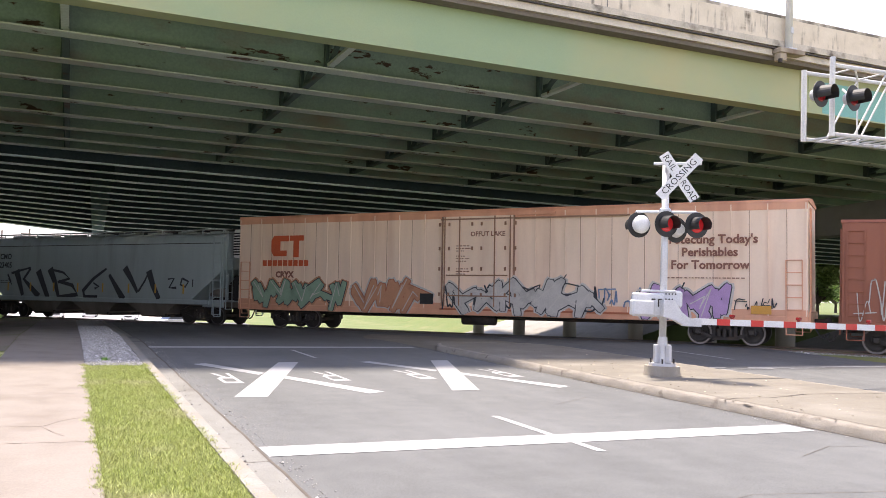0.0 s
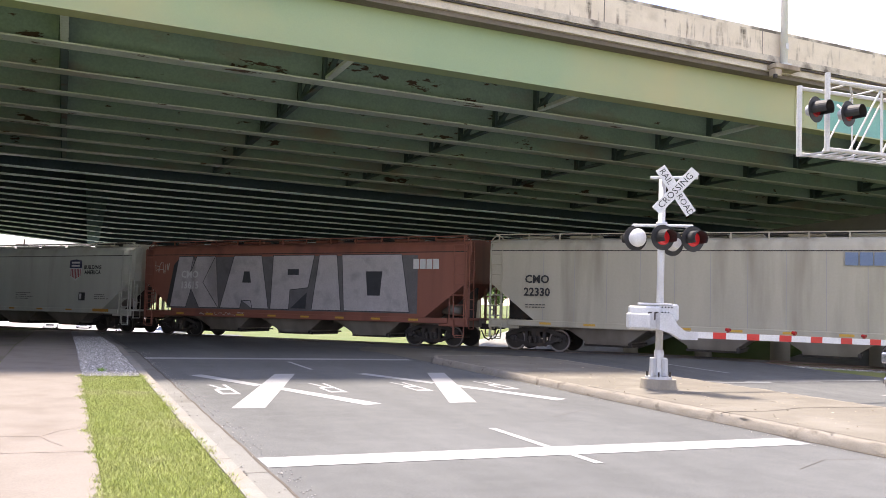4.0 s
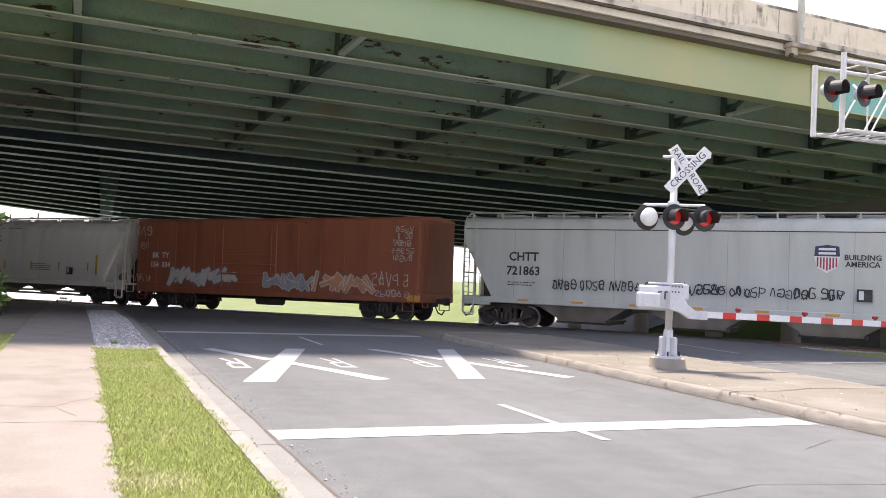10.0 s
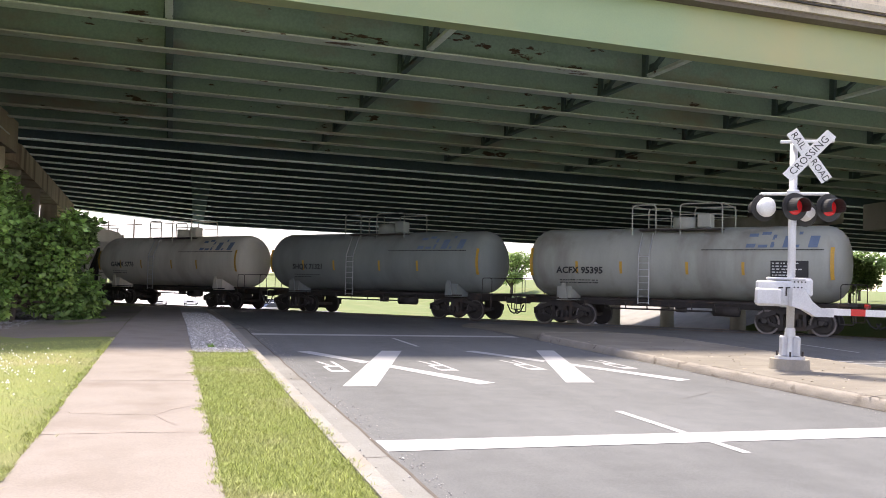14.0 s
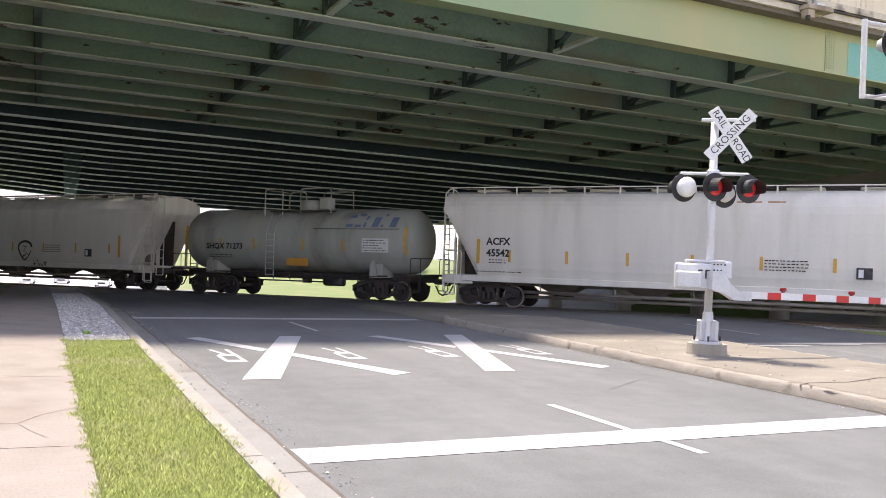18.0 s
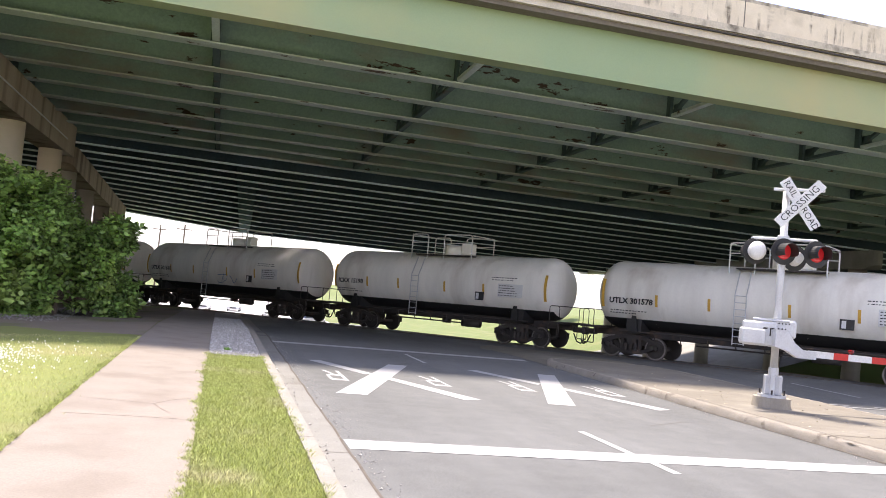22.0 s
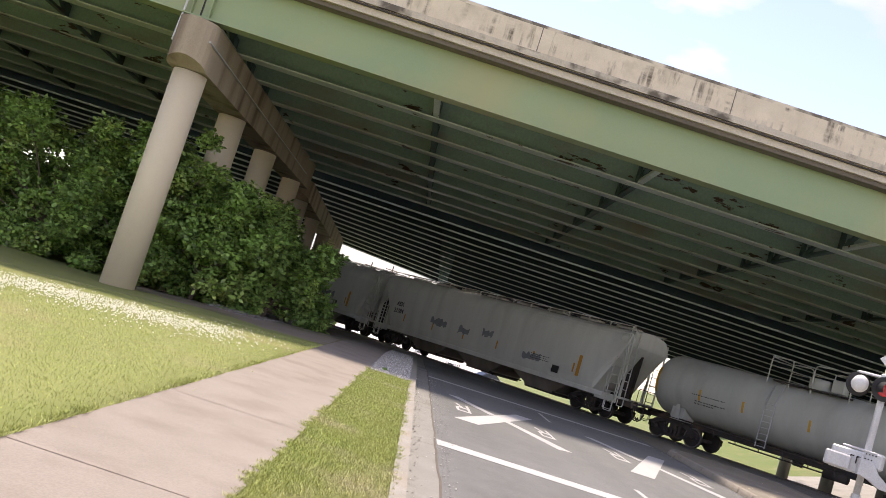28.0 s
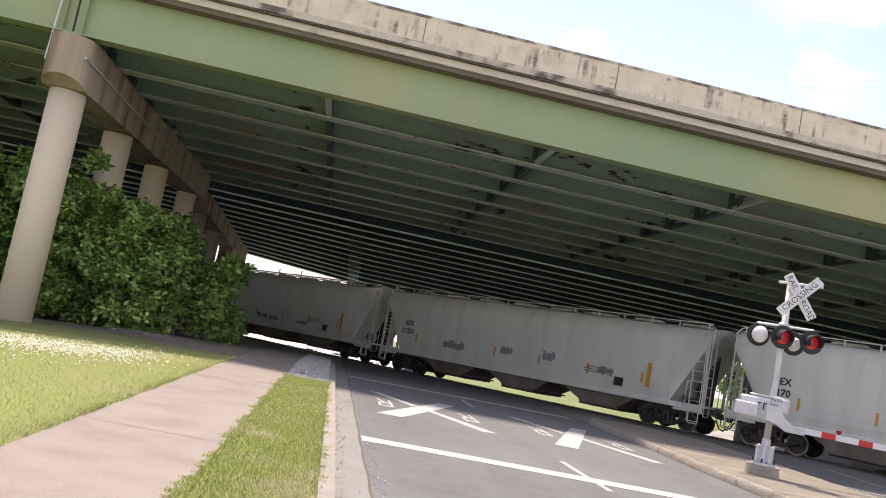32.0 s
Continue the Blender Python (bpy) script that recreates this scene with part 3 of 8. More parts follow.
def build_median():
    """A worn kerb with chipped, uneven edges round a stained slab."""
    rng = random.Random(21)
    base = [(9.95, -60), (9.95, -8), (9.95, 16), (9.97, 22.6), (10.35, 23.6), (12.0, 23.9), (13.5, 23.5), (13.9, 22.4), (13.9, 16), (13.9, -8), (13.9, -60)]
    out = []
    for (xa, ya), (xb, yb) in zip(base, base[1:]):
        n = 1 if min(ya, yb) < -20 else max(1, int(math.hypot(xb - xa, yb - ya) / 0.12))
        out += [(xa + (xb - xa) * k / n, ya + (yb - ya) * k / n) for k in range(n)]
    out.append(base[-1])
    n = len(out)
    def ring(d, z, jx, jz):
        r = []
        for i, (x, y) in enumerate(out):
            a, b = out[max(i - 1, 0)], out[min(i + 1, n - 1)]
            l = math.hypot(b[0] - a[0], b[1] - a[1])
            nx, ny = (b[1] - a[1]) / l, -(b[0] - a[0]) / l
            q = d + rng.uniform(-jx, jx) + (rng.uniform(0.02, 0.06) if jx > 0.012 and rng.random() < 0.10 else 0)
            r.append((x + nx * q, y + ny * q, z + rng.uniform(-jz, jz)))
        return r
    rings = [ring(0, -0.1, 0, 0), ring(0.0, 0.03, 0.008, 0.01), ring(0.018, 0.08, 0.012, 0.01), ring(0.035, 0.122, 0.013, 0.010), ring(0.06, 0.147, 0.015, 0.006), ring(0.15, 0.152, 0.016, 0.005), ring(0.17, 0.1, 0, 0)]
    bm = bmesh.new()
    loft(bm, rings, closed=False, caps=False)
    if sum(f.normal.z for f in bm.faces) < 0:
        bmesh.ops.reverse_faces(bm, faces=bm.faces[:])
    tagged(ob_from("median_kerb", bm, "median_kerb", smooth=True), "worn, chipped concrete kerb round the median", "kerb", kind="structure")
    bm = bmesh.new()
    edge = [((9.97, y, gz(y) + 0.012), (11.9 + 0.06 * (y - 21), y, gz(y) + 0.03), (14.1 + 0.02 * (y - 21), y, gz(y) + 0.012)) for y in (21.5, 23, 24.5, 26, 27.5, 29)] + [((10.6, 31, gz(31) + 0.012), (12.4, 30.6, gz(30.6) + 0.02), (13.9, 30, gz(30) + 0.012)), ((11.6, 33, gz(33) + 0.01), (12.3, 32.4, gz(32.4) + 0.012), (13.0, 32, gz(32) + 0.01))]
    loft(bm, edge, closed=False, caps=False)
    if sum(f.normal.z for f in bm.faces) < 0:
        bmesh.ops.reverse_faces(bm, faces=bm.faces[:])
    tagged(ob_from("median_end", bm, "median"), "brown stained concrete running flush to the track", "median", kind="structure")
    bm = bmesh.new()
    m = n // 2
    ins = ring(0.155, 0.146, 0, 0)
    lo, hi = ins[:m], ins[::-1][:m]
    rows = [[(a[0] + (b[0] - a[0]) * k / 6, a[1] + (b[1] - a[1]) * k / 6, 0.146 + (rng.uniform(-0.006, 0.006) if 0 < k < 6 else 0)) for k in range(7)] for a, b in zip(lo, hi)]
    loft(bm, rows, closed=False, caps=False)
    if sum(f.normal.z for f in bm.faces) < 0:
        bmesh.ops.reverse_faces(bm, faces=bm.faces[:])
    tagged(ob_from("median", bm, "median"), "brown stained concrete median", "median", kind="structure")


build_median()


# ---- road markings ----
def marking(name, pts, label):
    bm = bmesh.new()
    f = bm.faces.new([bm.verts.new((x, y, gz(y) + 0.005 + (0.0 if x < 13.9 else far_dz(y) + 0.004))) for x, y in pts])
    f.normal_update()
    if f.normal.z < 0:
        f.normal_flip()
    return tagged(ob_from(name, bm, "paint_white"), label, "road marking", kind="structure")


def rect(x0, x1, y0, y1):
    return [(x0, y0), (x1, y0), (x1, y1), (x0, y1)]


marking("line_stop", rect(2.59, 9.8, 9.25, 9.78), "worn white transverse line across the lanes")
marking("line_stop_far", rect(2.59, 9.75, 23.5, 24.0), "white transverse line across the lanes")


def letter_r(cx, y0, w, h):
    """A tall painted letter, read from the track side."""
    def q(pts):
        return [(cx + w / 2 - w * u, y0 + h - h * v) for u, v in pts]
    for pts in ([(0, 0), (0.2, 0), (0.2, 1), (0, 1)], [(0.2, 0.86), (0.8, 0.86), (0.95, 1), (0.2, 1)], [(0.2, 0.42), (0.8, 0.42), (0.8, 0.55), (0.2, 0.55)],
                [(0.8, 0.42), (1, 0.52), (1, 0.9), (0.95, 1), (0.8, 0.86)], [(0.42, 0.42), (0.62, 0.42), (1.0, 0), (0.78, 0)]):
        marking("letter_stroke", q(pts), "white painted letter on the road")


def build_xing(dx, dy):
    def sh(pts):
        return [(x + dx, y + dy) for x, y in pts]
    marking("cross_stroke", sh([(3.02, 13.8), (3.52, 13.78), (5.36, 19.4), (4.92, 19.4)]), "broad white painted stroke of the crossing mark")
    marking("cross_stroke", sh([(3.08, 19.1), (3.36, 19.25), (4.18, 17.2), (4.0, 16.9)]), "narrow white painted stroke of the crossing mark")
    marking("cross_stroke", sh([(4.325, 16.23), (4.455, 16.63), (5.50, 14.1), (5.17, 13.9)]), "narrow white painted stroke of the crossing mark")
    letter_r(3.33 + dx, 15.6 + dy, 0.34, 1.6)
    letter_r(5.28 + dx, 15.75 + dy, 0.34, 1.6)


build_xing(0, 0)
build_xing(3.68, 0.28)
marking("lane_dash", rect(6.05, 6.16, 9.79, 11.3), "narrow white lane dash")
marking("lane_dash", rect(6.07, 6.18, 8.7, 9.24), "narrow white lane dash")
marking("lane_dash", rect(5.98, 6.07, 20.5, 22.8), "narrow white lane dash")
marking("lane_dash", rect(17.9, 18.02, 12.0, 15.0), "narrow white lane dash")
marking("lane_dash", rect(17.9, 18.02, 20.0, 23.0), "narrow white lane dash")
for wy, wx0, wx1 in ((17.55, 14.3, 17.2), (17.62, 17.7, 19.0), (17.9, 14.4, 15.9), (17.86, 16.6, 21.4)):
    marking("line_stop_right", rect(wx0, wx1, wy, wy + 0.13), "remains of a worn white stop line before the track")


# ---- bridge ----
BX0, BX1 = -90.0, 130.0
FY = 22.7                                     # web of the outer girder


def gb_z(x, y):
    """Underside of the girders."""
    return 8.18 - 0.01 * x - 0.012 * (y - FY)


def along(name, y0, y1, z0, z1, material, label, x0=BX0, x1=BX1, cat="girder", parent=None):
    bm = bmesh.new()
    ya = (y0 + y1) / 2
    loft(bm, [[(x, y0, gb_z(x, ya) + z0), (x, y1, gb_z(x, ya) + z0), (x, y1, gb_z(x, ya) + z1), (x, y0, gb_z(x, ya) + z1)] for x in (x0, x1)])
    o = ob_from(name, bm, material, parent)
    return tagged(o, label, cat, kind="structure") if not parent else o


GIRDERS = [FY + 3.0 * i for i in range(9)]
# the second bridge flares away: start of each girder at x = -12, its height there, its bearing from +y
FAN = [(50.0, 7.70, 86), (53.5, 7.50, 82), (57.0, 7.35, 77), (60.5, 7.15, 71), (64.0, 6.92, 64), (67.5, 6.68, 56), (71.0, 6.42, 48), (74.5, 6.18, 40), (77.0, 6.02, 35)]


def girder(y, web, low, label):
    e = empty("girder", Matrix(), label, "girder", "girders under the bridge", "structure")
    along("web", y - 0.012, y + 0.012, 0.03, 1.6, web, "", parent=e)
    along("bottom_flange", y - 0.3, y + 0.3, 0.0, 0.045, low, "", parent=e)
    along("top_flange", y - 0.17, y + 0.17, 1.57, 1.61, web, "", parent=e)
    return e


girder(FY, "fascia", "fascia", "pale green painted steel girder along the bridge edge")
for gy in GIRDERS[1:]:
    girder(gy, "girder", "flange_lit", "dark green rusted steel girder under the deck, underside coloured as lit")

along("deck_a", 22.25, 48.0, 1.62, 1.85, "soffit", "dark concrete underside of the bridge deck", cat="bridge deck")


def fan_row(u):
    """Start, height and bearing of a girder of the far bridge, between the rows of FAN."""
    i = min(max(int(math.floor(u)), 0), len(FAN) - 2)
    return [p + (q - p) * (u - i) for p, q in zip(FAN[i], FAN[i + 1])]


def build_fan():
    ends = []
    for k in range(13):
        y, z, bearing = fan_row(-0.35 + 0.62 * k)
        d = Vector((math.sin(radians(bearing)), math.cos(radians(bearing)), -0.012))
        a = Vector((-12, y, z))
        c = a + d * (16 / max(d.x, 0.2))
        # First ten rows reach far right; the length added shades the bank's paving.
        b = c + (Vector((112, 3, -0.9)) if k < 10 else Vector((42, 3, -0.3)))
        w = Vector((-90, y + 2, z + 0.6))
        ends.append((w, a, c, b))
        e = empty("girder", Matrix(), "steel girder of the flared far bridge, webs coloured as shaded, underside as lit", "girder", "girders under the bridge", "structure")
        side = Vector((d.y, -d.x, 0))
        for p, q in ((w, a), (a, c), (c, b)):
            bm = bmesh.new()
            loft(bm, [[o + side * k + Vector((0, 0, h)) for k, h in ((-0.19, 0), (0.19, 0), (0.19, 0.075), (-0.19, 0.075))] for o in (p, q)])
            part("bottom_flange", bm, "flange_far_lit", e)
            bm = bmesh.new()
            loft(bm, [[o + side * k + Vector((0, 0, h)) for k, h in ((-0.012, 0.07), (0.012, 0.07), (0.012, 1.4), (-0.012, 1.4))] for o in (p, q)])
            part("web", bm, "far_shade", e)
    bm = bmesh.new()
    rows = [[bm.verts.new(p + Vector((0, 0, 1.4))) for p in r] for r in ends]
    first = [bm.verts.new(p) for p in (Vector((-90, 47.9, 10.2)), Vector((-12, 47.9, 9.3)), Vector((4, 47.9, 9.15)), Vector((116, 47.9, 8.3)))]
    for r0, r1 in zip([first] + rows, rows):
        for i in range(3):
            bm.faces.new((r0[i], r0[i + 1], r1[i + 1], r1[i]))
    bmesh.ops.solidify(bm, geom=bm.faces[:], thickness=-0.3)
    bmesh.ops.recalc_face_normals(bm, faces=bm.faces[:])
    tagged(ob_from("deck_b", bm, "far_shade"), "concrete underside of the flared far bridge, coloured as in deep shade", "bridge deck", kind="structure")
    bm = bmesh.new()
    loft(bm, [[(x0, y, z - 0.08), (x1, y, z - 0.08), (x1, y, z + 0.3), (x0, y, z + 0.3)] for x0, x1, y, z in ((1.3, 2.6, 49.5, 7.75), (2.4, 3.4, 92, 6.0))])
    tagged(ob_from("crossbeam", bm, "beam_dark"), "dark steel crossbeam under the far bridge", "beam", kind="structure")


build_fan()
along("deck_edge", 22.13, 22.25, 1.60, 1.86, "deck_edge", "weathered concrete edge of the bridge deck", cat="bridge deck")
along("barrier", 22.15, 22.45, 1.87, 2.98, "barrier", "weathered concrete barrier with dark runs", cat="barrier")
along("barrier_ledge", 22.06, 22.16, 1.9, 2.1, "ledge", "dark mottled concrete ledge below the barrier", cat="barrier")
along("barrier_conduit", 22.04, 22.1, 1.8, 1.85, "steel", "thin dark conduit along the deck edge", cat="conduit")
along("barrier_crust", 22.146, 22.152, 2.88, 2.975, "crust", "dark crust along the barrier's top edge", cat="barrier")
for i in range(24):
    xj = -40 + 6.1 * i
    along("barrier_joint", 22.144, 22.152, 2.1, 2.97, "barrier_stain", "dark joint in the barrier", xj, xj + 0.03, "joint")

M["teal"] = mat("teal", (0.16, 0.40, 0.36), (0.18, 0.38, 0.31), 0.6, scale=0.7, fine=20, bump=0.03)
along("paint_patch", FY - 0.020, FY - 0.016, 0.06, 1.2, "teal", "fresh teal paint patch on the green girder", 24.0, 28.4, "paint")


def splice(x):
    e = empty("splice_plate", Matrix(), "green bolted splice plate on the outer girder", "splice plate", "splice plates", "structure")
    part("plate", boxm((x, FY - 0.025, gb_z(x, FY) + 0.8), (0.42, 0.02, 1.35)), "fascia", e)
    me = None
    for i in range(4):
        for k in range(14):
            at = (x - 0.15 + 0.1 * i, FY - 0.035, gb_z(x, FY) + 0.25 + 0.085 * k)
            if me is None:
                o = part("bolt", cylm((0, 0, 0), (0, -0.02, 0), 0.022, seg=6), "fascia", e)
                me = o.data
            else:
                o = new("bolt", me)
                o.parent = e
            o.location = at


for sx in (23.2, -14.0, 52.0):
    splice(sx)


def pier_joint():
    """Girder ends, plates and a drain pipe over the near pier."""
    e = empty("girder_joint", Matrix(), "dark joint plates and a drain pipe where girders meet over the pier", "girder joint", "", "structure")
    z = gb_z(-7.2, FY)
    part("gap", boxm((-7.35, FY - 0.02, z + 0.8), (0.05, 0.03, 1.56)), "black", e)
    for x in (-7.62, -7.05):
        part("stiffener", boxm((x, FY - 0.1, z + 0.8), (0.025, 0.2, 1.54)), "fascia", e)
    part("drain_pipe", cylm((-7.85, FY - 0.22, z - 0.9), (-7.75, FY - 0.22, z + 1.6), 0.035, seg=8), "galv", e)
    part("conduit", cylm((-6.55, 21.9, z - 0.75), (-6.55, 44, z - 1.0), 0.03, seg=8), "galv", e)


pier_joint()


FRAMES_X = [-21.4 + 7.22 * i for i in range(9)]


def build_frames():
    for x in FRAMES_X:
        for a, b in zip(GIRDERS, GIRDERS[1:]):
            e = empty("cross_frame", Matrix(), "green steel cross frame between girders, shade put into its colour", "cross frame", "cross frames", "structure")
            for n, (p, q) in {"diagonal": ((x, a + 0.05, gb_z(x, a) + 0.12), (x, b - 0.05, gb_z(x, b) + 1.45)),
                              "other_diagonal": ((x, a + 0.05, gb_z(x, a) + 1.45), (x, b - 0.05, gb_z(x, b) + 0.12)),
                              "strut": ((x, a + 0.05, gb_z(x, a) + 0.12), (x, b - 0.05, gb_z(x, b) + 0.12))}.items():
                # First-bay struts take the lit colour; all other members the shaded one.
                part(n, bar(bmesh.new(), p, q, 0.14 if n != "strut" else 0.2, 0.1), "flange_lit" if n == "strut" and a < FY + 2 else "frame_shade", e)
            part("gusset", boxm((x + 0.09, a + 0.32, gb_z(x, a) + 0.3), (0.015, 0.5, 0.45)), "frame_shade", e)
            part("gusset", boxm((x + 0.09, b - 0.32, gb_z(x, b) + 0.3), (0.015, 0.5, 0.45)), "frame_shade", e)
            part("stiffener", boxm((x - 0.1, b - 0.13, gb_z(x, b) + 0.8), (0.1, 0.24, 1.5)), "frame_shade", e)


build_frames()


def pier(x, y0, y1, cols, label, base=-0.5, lean=0.0, zt=None, deep=1.5, zfall=0.0, cap="concrete"):
    """A row of columns at the given y under a cap; lean: how far its line drifts in x for each metre of y."""
    e = empty("pier", Matrix(), label, "bridge pier", "bridge piers")
    z0 = gb_z(x, y0) - 0.12 if zt is None else zt
    ring = []
    bm = bmesh.new()
    nose = [(0.62 * (1 - math.sin(radians(a))), 0.62 * math.cos(radians(90 - a)) if a else 0.08) for a in (0, 18, 36, 54, 72, 90)]
    nose = [(d, max(0.1, 0.62 * math.sqrt(max(0.0, 1 - (1 - d / 0.62) ** 2)))) for d, _ in nose[::-1]]
    for y, w in [(y0 + d, w) for d, w in nose] + [(y1 - d, w) for d, w in nose[::-1]]:
        d = 0.3 * max(0.0, 1 - min(y - y0, y1 - y) / 0.7)
        c, t = x + lean * (y - y0), z0 - zfall * (y - y0)
        ring.append([(c - w, y, t - deep + d), (c + w, y, t - deep + d), (c + w, y, t), (c - w, y, t)])
    loft(bm, ring)
    part("cap", bm, cap, e, "stained concrete pier cap" if cap == "concrete" else "plain grey concrete pier cap, shade put into its colour")
    for y in cols:
        c = x + lean * (y - y0)
        part("column", cylm((c, y, land(c, y) + base), (c, y, z0 - zfall * (y - y0) - deep + 0.01), 0.52 if c < 20 else 0.62, seg=32), "column" if c < 20 and y < 48 else "column_shade_footing", e, "round pale concrete column", True)
    return e


pier(-7.2, 21.95, 47.0, (23.1, 29.1, 36.0, 43.9), "concrete pier with round columns and a stained cap")
pier(-7.6, 49.5, 76.0, (51, 58, 66, 74.5), "concrete pier with round columns in deep shade", zt=7.6, deep=1.2, zfall=0.055)
pier(41.0, 24.8, 47.6, (27.2, 35.4, 44.0), "concrete pier with round columns beyond the track", lean=0.13, deep=1.75, zfall=0.025, cap="cap_grey_shade")
pier(44.0, 50.0, 100.0, (52, 61, 71.4, 81.4, 91.2), "concrete pier with round columns in deep shade", zt=7.3, deep=1.3, zfall=0.01, base=-2.5, cap="cap_grey_shade")


# ---- the track ----
def on_track(s, off=0.0, up=0.0):
    """The place s metres along the track; off: across, from its middle."""
    p = Vector((15, RAIL_Y, 0)) + U * s + V * (0.75 + off)
    p.z = rail_z(s) + up
    return p


def rail_z(s):
    y = RAIL_Y + U.y * s
    t = min(max(y - 26.0, 0.0), 31.0)
    return -0.0225 * t + 0.02


def build_track():
    for off in (-0.75, 0.75):
        bm = bmesh.new()
        rings = []
        for s in [-300, -120, -60] + [-40 + 4 * i for i in range(19)] + [60, 120, 300]:
            rings.append([on_track(s, off + a, b) for a, b in ((-0.035, 0), (0.035, 0), (0.035, -0.04), (0.01, -0.05), (0.01, -0.15), (0.07, -0.17), (-0.07, -0.17), (-0.01, -0.15), (-0.01, -0.05), (-0.035, -0.04))])
        loft(bm, rings)
        tagged(ob_from("rail", bm, "rail"), "rusty steel rail with a bright head", "rail", "rails of the track", "structure")
    bm = bmesh.new()
    loft(bm, [[on_track(s, a, b) for a, b in ((-2.6, -0.3), (-1.6, -0.07), (1.6, -0.07), (2.8, -0.5))] for s in [-300, -60] + [-40 + 4 * i for i in range(19)] + [60, 300]], closed=False, caps=False)
    tagged(ob_from("ballast", bm, "gravel"), "grey stone ballast under the track", "ballast", kind="structure")


build_track()


def crossing():
    """Asphalt between the two roads beyond the median, and up to and between the rails."""
    bm = bmesh.new()
    loft(bm, [[(x, y, low(x, y) - 0.003 + (x - 9.94) / 3.98 * far_dz(y)) for x in (9.94, 11, 12, 13, 13.92)] for y in [15 + 2 * k for k in range(52)]], closed=False, caps=False)
    if sum(f.normal.z for f in bm.faces) < 0:
        bmesh.ops.reverse_faces(bm, faces=bm.faces[:])
    tagged(ob_from("road_between", bm, "asphalt"), "asphalt between the two roads beyond the median", "road", kind="structure")
    for a, b in ((-3.4, -0.8), (-0.69, 0.69), (0.8, 3.4)):
        bm = bmesh.new()
        loft(bm, [[on_track(q, a, -0.012 if a > -3 else -0.03), on_track(q, b, -0.012 if b < 3 else -0.26)] for q in [-21 + 2.2 * k for k in range(16)]], closed=False, caps=False)
        if sum(f.normal.z for f in bm.faces) < 0:
            bmesh.ops.reverse_faces(bm, faces=bm.faces[:])
        tagged(ob_from("crossing_panel", bm, "asphalt"), "asphalt level crossing surface beside the rails", "crossing surface", kind="structure")


crossing()


# ---- railway cars: x along the car, y across it (the near side is -y), z up from the rail ----
def paint(name, col, dirt=(0.25, 0.22, 0.19), k=0.62, rough=0.5):
    return mat(name, col, tuple(c * 0.86 for c in col), rough, scale=1.6, fine=14, bump=0.02, grain=0.08, streak=True, third=dirt, cut=(k - 0.07, k + 0.2))


def wheel_mesh():
    bm = bmesh.new()
    cyl(bm, (0, -0.07, 0), (0, 0.05, 0), 0.42, seg=28)
    cyl(bm, (0, -0.085, 0), (0, -0.06, 0), 0.30, 0.34, seg=28)
    cyl(bm, (0, -0.13, 0), (0, -0.06, 0), 0.12, seg=16)
    return bm


WHEEL = None


